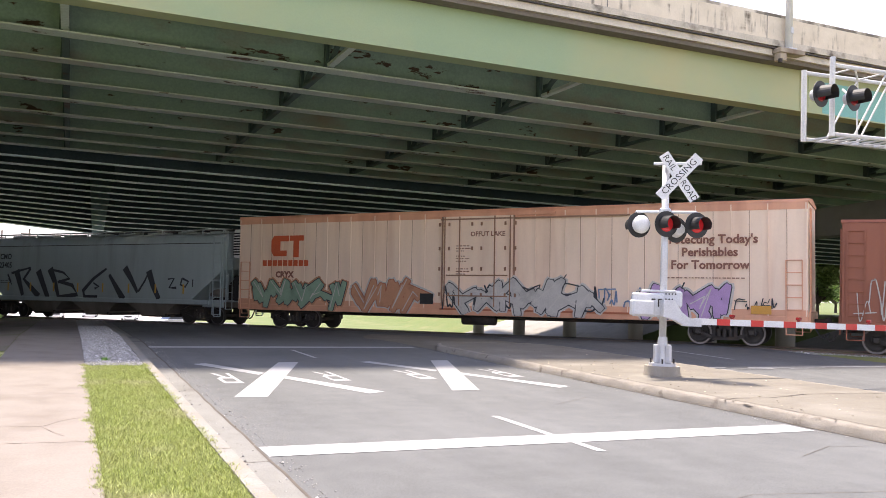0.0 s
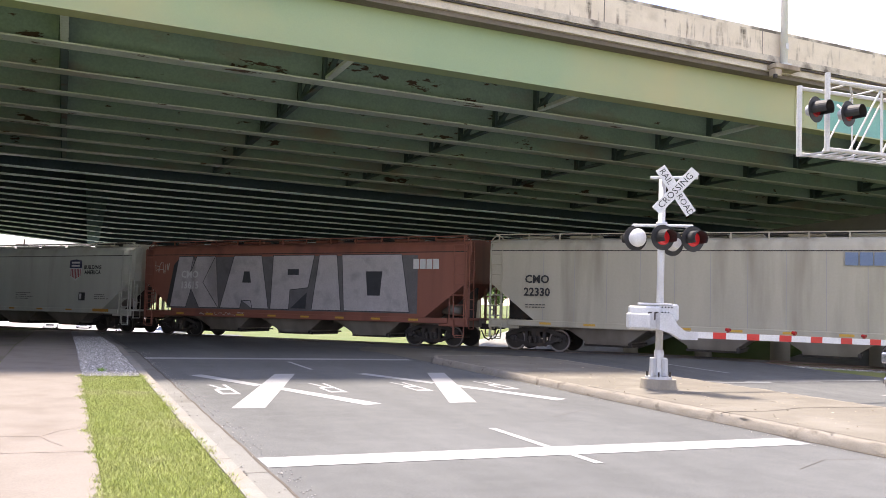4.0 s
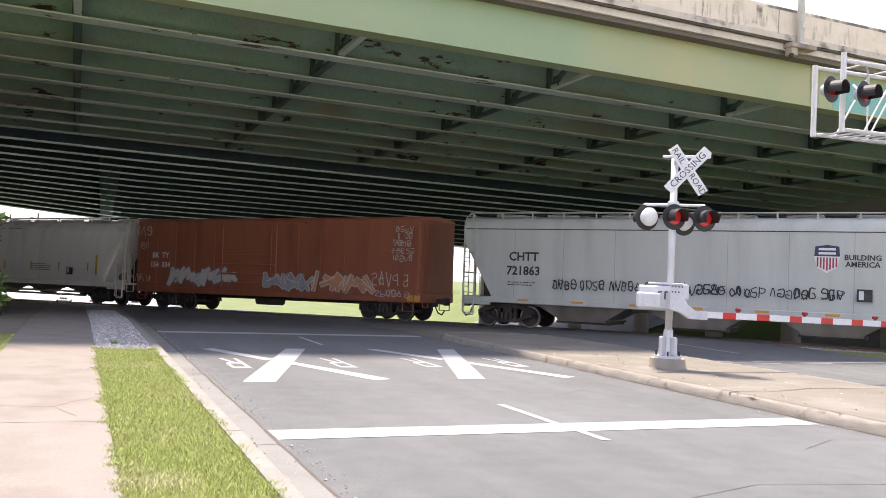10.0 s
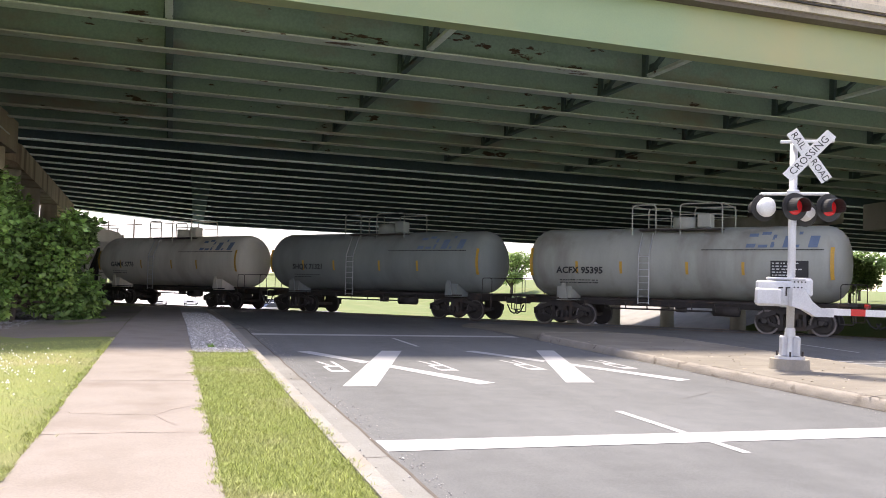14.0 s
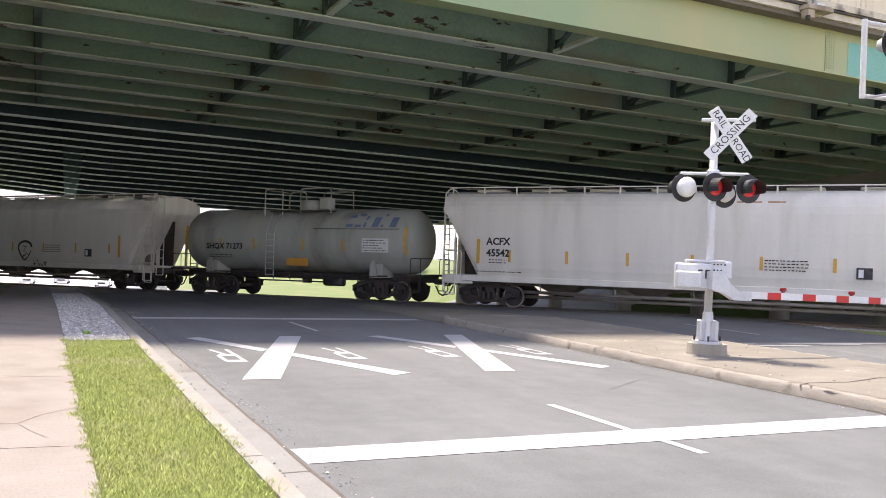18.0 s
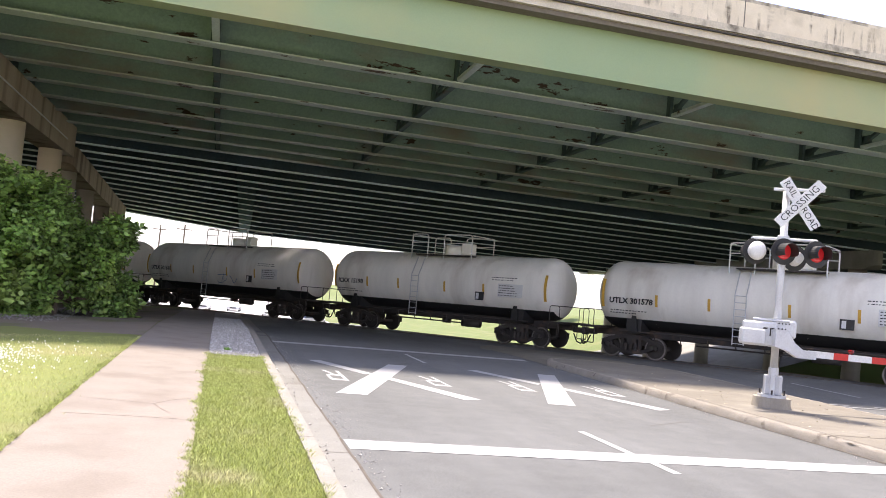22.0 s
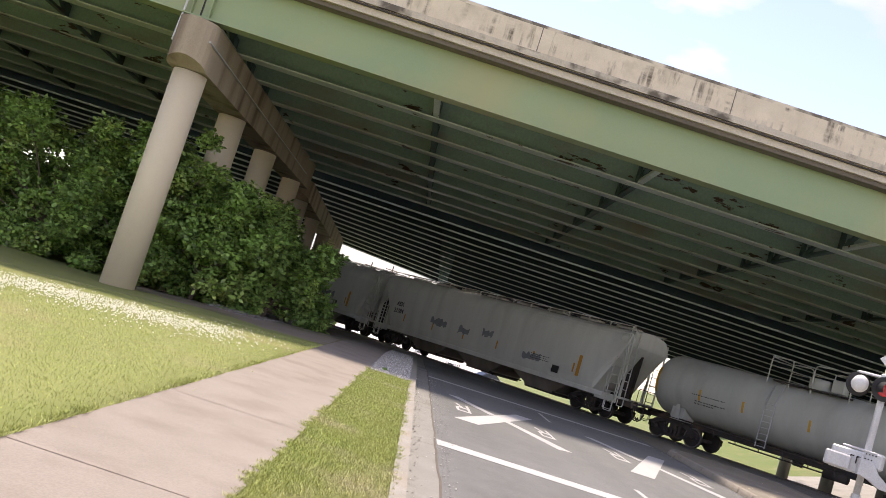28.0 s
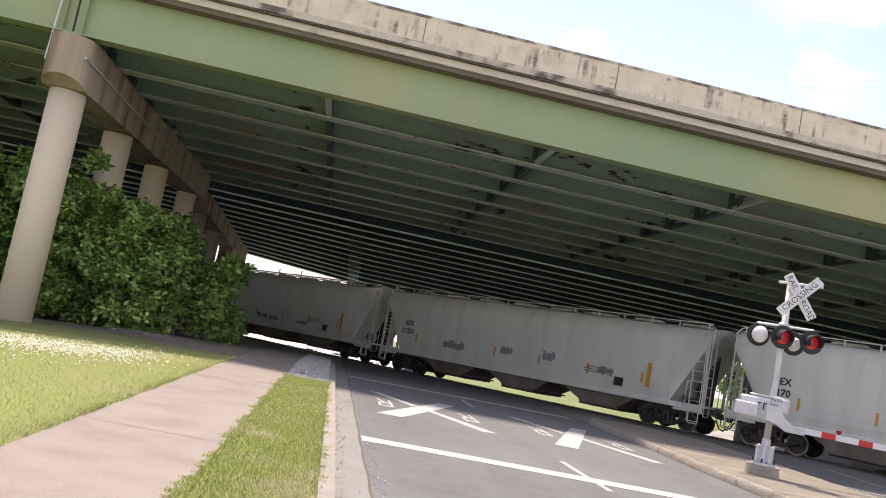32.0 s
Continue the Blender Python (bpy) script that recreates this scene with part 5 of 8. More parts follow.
    part("cross_bearer", bm, "steel", car)
    part("brake_reservoir", cylm((-1.0, -0.7, 0.62), (0.4, -0.7, 0.62), 0.22), "steel", car, smooth=True)
    part("brake_wheel", cylm((-h - 0.06, 0.5, 2.6), (-h - 0.1, 0.5, 2.6), 0.28, seg=20), trim, car)
    return car, L


P = {n: paint("paint_" + n, *a) for n, a in {
    "brown": ((0.31, 0.098, 0.05), (0.15, 0.05, 0.03), 0.6),
    "reefer": ((0.91, 0.695, 0.52), (0.66, 0.43, 0.29), 0.60),
    "reefer_trim": ((0.76, 0.38, 0.23), (0.50, 0.22, 0.13), 0.56),
    "pale_blue": ((0.385, 0.455, 0.45), (0.22, 0.23, 0.22), 0.64),
    "tan": ((0.47, 0.435, 0.34), (0.2, 0.17, 0.125), 0.6),
    "purple": ((0.30, 0.115, 0.08), (0.15, 0.065, 0.05), 0.58),
    "grey": ((0.60, 0.62, 0.555), (0.33, 0.32, 0.28), 0.66),
    "pale": ((0.50, 0.515, 0.465), (0.34, 0.33, 0.30), 0.64),
    "cream": ((0.86, 0.815, 0.73), (0.56, 0.46, 0.36), 0.64),
    "warm": ((0.75, 0.72, 0.645), (0.50, 0.46, 0.39), 0.64),
    "tank_grey": ((0.41, 0.42, 0.37), (0.2, 0.18, 0.15), 0.6),
    "tank_white": ((0.88, 0.85, 0.775), (0.5, 0.44, 0.36), 0.62),
    "dusty": ((0.70, 0.665, 0.575), (0.44, 0.39, 0.31), 0.6),
    "bay": ((0.24, 0.215, 0.18), (0.13, 0.105, 0.08), 0.5),
    "seam": ((0.36, 0.35, 0.325), (0.27, 0.25, 0.22), 0.6),
    "aex": ((0.68, 0.69, 0.625), (0.48, 0.47, 0.42), 0.64),
    "slate": ((0.26, 0.285, 0.27), (0.18, 0.18, 0.18), 0.62),
}.items()}
for dull in ("dusty", "tank_grey", "tank_white", "slate", "warm", "cream", "aex", "grey", "pale", "tan", "pale_blue"):
    P[dull].node_tree.nodes["Principled BSDF"].inputs["Specular IOR Level"].default_value = 0.22
    P[dull].node_tree.nodes["Principled BSDF"].inputs["Roughness"].default_value = 0.6
M["mark_yellow"] = mat("mark_yellow", (0.62, 0.36, 0.05), (0.55, 0.32, 0.05), 0.5, scale=4, fine=30, bump=0)

M["reefer_rust"] = mat("reefer_rust", (0.45, 0.13, 0.06), (0.36, 0.12, 0.06), 0.7, scale=3, fine=20, bump=0)
M["door_iron"] = mat("door_iron", (0.36, 0.19, 0.11), (0.22, 0.11, 0.065), 0.7, scale=5, fine=30, bump=0.1, third=(0.24, 0.13, 0.08), cut=(0.5, 0.7))
# middle of each car at the start, and its length over couplers
CARS = []


def train():
    def put(c, lo, hi):
        CARS.append((c[0], (lo + hi) / 2))
        return c
    put(boxcar("boxcar", 17.4, P["brown"], "rust-brown ribbed steel boxcar with scrawls low on its side", 4.22), 13.7, 31.1)
    put(boxcar("refrigerator_car", 24.7, P["reefer"], "cream insulated car with peach edges and painted graffiti", 4.85, True, P["reefer_trim"]), -11, 13.7)
    put(hopper("covered_hopper", 18, P["pale_blue"], "pale blue-grey covered hopper with black scrawled letters", ribs=0), -29, -11)
    put(hopper("covered_hopper", 17.5, P["tan"], "tan covered hopper with a small blue mark", seams=11), -46.5, -29)
    put(hopper("covered_hopper", 18, P["purple"], "rust-brown covered hopper with giant grey letters"), -64.5, -46.5)
    put(hopper("covered_hopper", 17.9, P["grey"], "light grey covered hopper with a shield sign"), -82.4, -64.5)
    put(hopper("covered_hopper", 18.6, P["pale"], "pale grey covered hopper with black numbers", seams=8), -101, -82.4)
    put(hopper("covered_hopper", 19.1, P["pale"], "grey covered hopper with a line of black scrawl", seams=8, drop=3.3, run=1.3), -120.1, -101)
    put(boxcar("boxcar", 16.7, P["brown"], "rust-brown ribbed boxcar with white scrawls", 4.22, door_x=-1.0, door_w=3.3), -137.8, -121.1)
    put(hopper("covered_hopper", 18.8, P["cream"], "cream round-sided covered hopper with rust stains", True, 4), -156.6, -137.8)
    put(tank("tank_car", 13.4, P["tank_grey"], "grey-green tank car with yellow strips"), -170, -156.6)
    put(tank("tank_car", 14, P["slate"], "dark grey tank car with yellow strips"), -184, -170)
    put(tank("tank_car", 13.3, P["dusty"], "dusty white tank car with a worn sign"), -197.3, -184)
    put(hopper("covered_hopper", 19.3, P["warm"], "warm grey round-sided covered hopper", True, 4), -216.6, -197.3)
    put(tank("tank_car", 13.4, P["tank_grey"], "grey-green tank car with an orange panel"), -230, -216.6)
    put(hopper("covered_hopper", 19, P["warm"], "warm grey round-sided covered hopper with a black scrawl", True, 4), -249, -230)
    put(tank("tank_car", 14.9, P["tank_white"], "white tank car with a black lower band", "black"), -263.9, -249)
    put(tank("tank_car", 14.1, P["tank_white"], "off-white tank car with a black lower band", "black"), -278, -263.9)
    put(tank("tank_car", 15, P["tank_white"], "off-white tank car with a scrawl and black lower band", "black"), -293, -278)
    put(tank("tank_car", 14, P["tank_white"], "white tank car with black number plates", "black"), -307, -293)
    put(hopper("covered_hopper", 18.5, P["warm"], "warm grey round-sided covered hopper with small black letters", True, 4), -325.5, -307)
    put(tank("tank_car", 15, P["pale"], "pale grey tank car"), -340.5, -325.5)
    for lo, hi in ((-360.3, -340.5), (-380.2, -360.3), (-400, -380.2), (-420, -400), (-439, -420)):
        put(hopper("covered_hopper", hi - lo, P["aex"], "grey round-sided covered hopper with painted-out patches", True, 3, pipes=False), lo, hi)


train()
SPEED = 12.0


def car_pose(s):
    a, b = on_track(s - 6), on_track(s + 6)
    d = b - a
    p = (a + b) / 2
    return pose(p.x, p.y, p.z, 0, -math.degrees(math.atan2(d.z, math.hypot(d.x, d.y))), math.degrees(math.atan2(d.y, d.x)))


def motions():
    for car, c in CARS:
        walk(car, [(t, car_pose(c + SPEED * t)) for t in [k * 1.0 for k in range(33)]])



# ---- crossing signal on the median ----
def crossbuck(parent, z, size=1.09, w=0.21):
    """Two white boards with black letters, on the -y side."""
    for k, (ang, words) in enumerate(((-56, ("RAIL", "ROAD")), (47, ("CROSSING",)))):
        bm = boxm((0, 0, 0), (size, 0.012, w), 0.003)
        o = part("board", bm, "white", parent, "white reflective sign board")
        o.matrix_local = pose(0.25, -0.16 - 0.016 * k, z, 0, -ang, 0)
        for i, word in enumerate(words):
            x = 0 if len(words) == 1 else (-0.335 if i == 0 else 0.335)
            lettering(word, 0.185 if len(words) == 1 else 0.17, "black", o, pose(x, -0.0085, 0, 90, 0, 0), "lettering", 0.0)
    for x in (0.18, 0.32):
        part("sign_bolt", cylm((x, -0.182, z), (x, -0.2, z), 0.012, seg=8), "galv", parent)


def lamp_head(parent, x, y, z, lit, turn=0.0, back=False):
    """A round black backing disc with hood and red lens, on the -y side."""
    e = new("lamp_head")
    e.parent = parent
    e.matrix_local = pose(x, y, z, 0, 0, turn)
    bm = bmesh.new()
    cyl(bm, (0, 0.0, 0), (0, -0.012, 0), 0.255, seg=32)
    part("backing_disc", bm, "black", e, "round black backing disc")
    part("housing", cylm((0, 0.01, 0), (0, 0.17, 0), 0.16, 0.1, 20), "white" if back else "galv", e)
    part("lens", cylm((0, -0.014, 0), (0, -0.03, 0), 0.15, 0.13, 24), "lens_lit" if lit else "lens_red", e, "round red lens")
    bm = bmesh.new()
    rows = []
    for d, r in ((-0.012, 0.165), (-0.30, 0.15)):
        rows.append([(r * math.cos(a), d if abs(math.sin(a)) > -1 else d, r * math.sin(a)) for a in [radians(-35 + 250 * i / 16) for i in range(17)]])
    loft(bm, rows, closed=False, caps=False)
    bmesh.ops.solidify(bm, geom=bm.faces[:], thickness=0.006)
    part("hood", bm, "black", e, "black sun hood")
    return e


def crossing_signal():
    e = empty("crossing_signal", pose(11.47, 14.7, 0.145, 0, 0, -36), "silver crossing signal mast with lamps, crossed boards and a lowered gate", "crossing signal")
    part("foundation", cylm((0, 0, 0), (0, 0, 0.19), 0.36, 0.34, 28), "column_shade_footing", e, "round concrete footing")
    bm = bmesh.new()
    cyl(bm, (0, 0, 0.19), (0, 0, 0.24), 0.26, seg=8)
    cyl(bm, (0, 0, 0.24), (0, 0, 0.75), 0.11, 0.09, seg=16)
    for a in range(4):
        c, s_ = math.cos(a * math.pi / 2 + 0.8), math.sin(a * math.pi / 2 + 0.8)
        box(bm, (0.16 * c, 0.16 * s_, 0.42), (0.13, 0.075, 0.36), 0.02, Matrix.Rotation(a * math.pi / 2 + 0.8, 4, "Z"))
    part("base_casting", bm, "galv", e, "flanged silver base")
    for a in range(4):
        c, s_ = math.cos(a * math.pi / 2), math.sin(a * math.pi / 2)
        part("bolt", cylm((0.22 * c, 0.22 * s_, 0.2), (0.22 * c, 0.22 * s_, 0.33), 0.02, seg=6), "steel", e)
    part("mast", cylm((0, 0, 0.6), (0, 0, 4.3), 0.07, seg=20), "galv", e, "", True)
    part("mast_cap", cylm((0, 0, 4.28), (0, 0, 4.34), 0.08, seg=20), "galv", e)
    part("sign_bar", boxm((0.22, -0.09, 4.17), (0.92, 0.05, 0.06), 0.01), "galv", e)
    crossbuck(e, 3.9)
    arm = bmesh.new()
    cyl(arm, (-0.56, 0, 3.22), (0.6, 0, 3.22), 0.03, seg=10)
    box(arm, (0, 0, 3.22), (0.22, 0.2, 0.14), 0.02)
    for x in (-0.56, 0.6):
        cyl(arm, (x, 0, 3.23), (x, -0.02, 3.0), 0.022, seg=8)
    part("lamp_arm", arm, "galv", e)
    lamp_head(e, 0.02, -0.16, 2.97, True, 30)
    lamp_head(e, 0.6, -0.05, 2.96, True, 30)
    lamp_head(e, -0.5, 0.0, 2.96, False, 210, True)
    lamp_head(e, 0.22, 0.14, 2.88, False, 210, True)
    bell = bmesh.new()
    bmesh.ops.create_uvsphere(bell, u_segments=24, v_segments=12, radius=0.185, matrix=Matrix.Translation((-0.455, -0.09, 2.965)) @ Matrix.Diagonal((0.9, 0.8, 1, 1)))
    part("lamp_back", bell, "white", e, "white domed back of a lamp", True)
    gear = part("gate_mechanism", boxm((-0.30, -0.16, 1.38), (0.62, 0.5, 0.46), 0.03), "galv", e, "silver gate motor box")
    for x in (-0.22, -0.1):
        part("latch", boxm((x, -0.415, 1.42), (0.025, 0.015, 0.15)), "steel", gear)
        part("latch", boxm((x + 0.03, -0.415, 1.49), (0.07, 0.015, 0.025)), "steel", gear)
    part("lid", boxm((-0.1, -0.1, 1.65), (0.66, 0.5, 0.05), 0.015), "galv", e)
    part("upper_housing", boxm((0.14, -0.12, 1.5), (0.42, 0.42, 0.34), 0.04), "galv", e)
    for k in range(7):
        part("rivet", cylm((0.04 + 0.06 * (k % 4), -0.335, 1.6 - 0.1 * (k // 4)), (0.04 + 0.06 * (k % 4), -0.35, 1.6 - 0.1 * (k // 4)), 0.015, seg=8), "black", e)
    # the gate: it turns away from the mast to lie across the lanes beyond
    g = new("gate_arm")
    g.parent = e
    g.matrix_local = pose(0.25, -0.3, 1.06, 0, 0.9, 36)
    bm = bmesh.new()
    prism(bm, [(-0.35, 0.42), (-0.1, 0.42), (0.08, 0.2), (0.26, 0.09), (0.56, 0.08), (0.56, -0.07), (0.16, -0.07), (-0.1, 0.05), (-0.35, 0.1)], 1, -0.05, 0.05)
    part("arm_bracket", bm, "galv", g, "silver curved gate bracket")
    x = 0.42
    k = 0
    while x < 6.9:
        w = 0.53 if k % 2 == 0 else 0.33
        part("stripe", boxm((x + w / 2, -0.005, 0.03), (w, 0.05, 0.125)), "white" if k % 2 == 0 else "red", g)
        x += w
        k += 1
    for lx in (1.35, 3.1, 5.1, 6.6):
        bm = cylm((lx, 0, 0.1), (lx, 0, 0.16), 0.03, seg=10)
        cyl(bm, (lx, -0.05, 0.155), (lx, 0.05, 0.155), 0.034, seg=16)
        part("gate_light", bm, "lens_red", g, "small red gate light")
    part("weight", boxm((-0.75, 0.1, 0.25), (0.5, 0.14, 0.3), 0.03), "galv", g)
    return e


crossing_signal()


# ---- cantilever gantry beside the far lanes ----
def gantry():
    e = empty("signal_gantry", Matrix(), "white steel truss gantry with red signal lamps over the road", "signal gantry")
    x0, x1, y0, y1, z0, z1 = 14.5, 26.0, 13.42, 14.15, 5.03, 6.42
    up = 0.022                                    # it rises a little towards the pole
    def z(x, h):
        return h + up * (x - x0)
    for n, y, h in (("top_chord", y0, z1), ("top_chord", y1, z1), ("bottom_chord", y0, z0), ("bottom_chord", y1, z0)):
        part(n, cylm((x0, y, z(x0, h)), (x1, y, z(x1, h)), 0.042, seg=12), "gantry_white", e, "", True)
    n = 12
    for i in range(n):
        a, b = x0 + 0.6 + (x1 - x0 - 0.6) * i / n, x0 + 0.6 + (x1 - x0 - 0.6) * (i + 1) / n
        for y in (y0, y1):
            part("brace", cylm((a, y, z(a, z0)), (b, y, z(b, z1)), 0.02, seg=8), "gantry_white", e)
            if i < n - 1:
                part("upright", cylm((b, y, z(b, z0)), (b, y, z(b, z1)), 0.018, seg=8), "gantry_white", e)
        part("top_brace", cylm((a, y0, z(a, z1)), (b, y1, z(b, z1)), 0.02, seg=8), "gantry_white", e)
        part("cross_tie", cylm((a, y0, z(a, z0)), (a, y1, z(a, z0)), 0.02, seg=8), "gantry_white", e)
        part("cross_tie", cylm((a, y0, z(a, z1)), (a, y1, z(a, z1)), 0.02, seg=8), "gantry_white", e)
    part("end_post", cylm((x0, y0, z0 - 0.05), (x0, y0, z1 + 0.16), 0.055, seg=14), "gantry_white", e)
    part("end_post", cylm((x0, y1, z0 - 0.05), (x0, y1, z1 + 0.05), 0.055, seg=14), "gantry_white", e)
    part("mid_post", cylm((19.6, y0, z(19.6, z0) - 0.05), (19.6, y0, z(19.6, z1) + 0.25), 0.055, seg=14), "gantry_white", e)
    bm = bmesh.new()
    for i in range(36):
        x = x0 + 0.1 + (x1 - x0 - 0.2) * i / 36
        box(bm, (x, (y0 + y1) / 2, z(x, z0) - 0.03), (0.06, y1 - y0 - 0.1, 0.03))
    part("walk_grating", bm, "galv", e)
    for x in (25.45, 26.2):
        part("pole", cylm((x, 13.8, -0.1), (x, 13.8, 6.95 if x > 26 else 6.6), 0.18, 0.155, 24), "pole_grey", e, "tall pale steel pole", True)
        part("footing", cylm((x, 13.8, -0.15), (x, 13.8, 0.25), 0.42, seg=24), "concrete", e)
    part("pole_top_lamp", cylm((26.2, 13.8, 6.95), (26.2, 13.8, 7.45), 0.1, 0.14, 14), "gantry_white", e)
    bm = bmesh.new()
    for d in (-0.2, 0.2):
        bar(bm, (24.9 + d, 13.8, 0.4), (24.9 + d, 13.8, 5.0), 0.04, 0.04)
    for i in range(16):
        cyl(bm, (24.7, 13.8, 0.5 + 0.29 * i), (25.1, 13.8, 0.5 + 0.29 * i), 0.016, seg=6)
    part("ladder", bm, "galv", e)
    for x in (13.82, 14.68, 18.4, 19.25):
        lamp_head(e, x, y0 - 0.35, 5.7 + 0.022 * (x - x0), False, 12)
        part("lamp_stay", cylm((x, y0 - 0.3, 5.72 + 0.022 * (x - x0)), (max(x + 0.1, x0 + 0.02), y0, 5.95 + 0.022 * (x - x0)), 0.025, seg=8), "gantry_white", e)
    return e


gantry()


def far_signal():
    e = empty("crossing_signal", pose(25.86, 13.4, 0, 0, 0, -30), "crossed boards and lamps fixed beside the gantry pole", "crossing signal")
    part("mast", cylm((0, 0, -0.1), (0, 0, 4.45), 0.07, seg=16), "galv", e)
    crossbuck(e, 4.1)
    part("lamp_arm", cylm((-0.2, 0, 2.9), (0.55, 0, 2.9), 0.03, seg=8), "galv", e)
    lamp_head(e, -0.08, -0.12, 2.66, False, 0)
    lamp_head(e, 0.46, -0.12, 2.66, False, 0)
    part("notice", boxm((0.1, -0.12, 1.35), (0.22, 0.02, 0.3)), M["mark_blue"], e, "small blue notice")


M["mark_blue"] = mat("mark_blue", (0.03, 0.16, 0.5), (0.03, 0.14, 0.45), 0.4, scale=3, fine=20, bump=0)
far_signal()


def side_lamp():
    """Lamp pair on a post behind the truck."""
    e = empty("signal_post", pose(24.4, 14.5, 0, 0, 0, 0), "thin post with two silver lamps turned aside", "signal post")
    part("mast", cylm((0, 0, -0.1), (0, 0, 3.9), 0.09, seg=14), "galv", e)
    part("lamp_arm", cylm((-1.0, 0, 2.65), (0.35, 0, 2.65), 0.03, seg=8), "galv", e)
    for x, a in ((-0.62, -0.45), (-0.36, 0.45)):
        bm = bmesh.new()
        loft(bm, [[(x + a * d, r * math.cos(q), 2.42 + r * math.sin(q)) for q in [math.pi * k / 9 for k in range(18)]] for d, r in ((-0.2, 0.04), (-0.1, 0.08), (0.25, 0.12), (0.5, 0.16))])
        part("lamp_hood", bm, "galv", e, "silver lamp housing", True)
        part("lamp_disc", cylm((x + a * 0.5, 0, 2.42), (x + a * 0.56, 0, 2.42), 0.18, seg=24), "black", e)
        part("lamp_drop", cylm((x, 0, 2.65), (x, 0, 2.5), 0.022, seg=8), "galv", e)


side_lamp()


# ---- lamp post on the bridge barrier ----
def lamp_post():
    e = empty("lamp_post", pose(21.75, 21.95, gb_z(21.75, FY) + 1.72), "tall white lamp post on a bracket at the bridge edge", "lamp post")
    bm = bmesh.new()
    box(bm, (0, 0.05, 0), (1.05, 0.5, 0.16), 0.02)
    box(bm, (-0.35, 0.0, -0.2), (0.28, 0.3, 0.26), 0.02)
    part("bracket", bm, "concrete", e, "stained bracket block")
    part("bracket_bolt", cylm((-0.45, -0.1, -0.4), (-0.45, -0.1, -0.28), 0.07, seg=8), "steel", e)
    part("base_plate", boxm((0, 0, 0.1), (0.36, 0.36, 0.06), 0.01), "galv", e)
    part("post", cylm((0, 0, 0.1), (0, 0, 12.0), 0.12, 0.07, 20), "white", e, "", True)
    part("hand_hole", boxm((0.02, -0.125, 0.7), (0.1, 0.03, 0.2), 0.01), "galv", e)
    part("outreach", cylm((0, 0, 11.9), (0, 3.0, 12.4), 0.05, seg=10), "white", e)
    part("luminaire", boxm((0, 3.3, 12.4), (0.3, 0.8, 0.14), 0.04), "galv", e)


lamp_post()


# ---- black pickup truck waiting in the far lanes ----
CAR_PAINT = mat("car_paint", (0.0025, 0.003, 0.0042), (0.0035, 0.004, 0.0052), 0.07, scale=2, fine=40, bump=0)
CAR_PAINT.node_tree.nodes["Principled BSDF"].inputs["Specular IOR Level"].default_value = 0.2
M["tyre"] = mat("tyre", (0.02, 0.02, 0.02), (0.03, 0.03, 0.03), 0.85, scale=6, fine=50, bump=0.2)
M["chrome"] = mat("chrome", (0.75, 0.75, 0.77), (0.7, 0.7, 0.72), 0.15, 1.0, scale=5, fine=40, bump=0)
M["dark_glass"] = mat("dark_glass", (0.022, 0.028, 0.03), (0.028, 0.034, 0.036), 0.04, scale=2, fine=10, bump=0)
M["alloy"] = mat("alloy", (0.72, 0.72, 0.74), (0.66, 0.66, 0.68), 0.35, 0.5, scale=5, fine=40, bump=0)
M["tail_red"] = mat("tail_red", (0.45, 0.01, 0.015), (0.35, 0.01, 0.012), 0.15, scale=9, fine=40, bump=0)


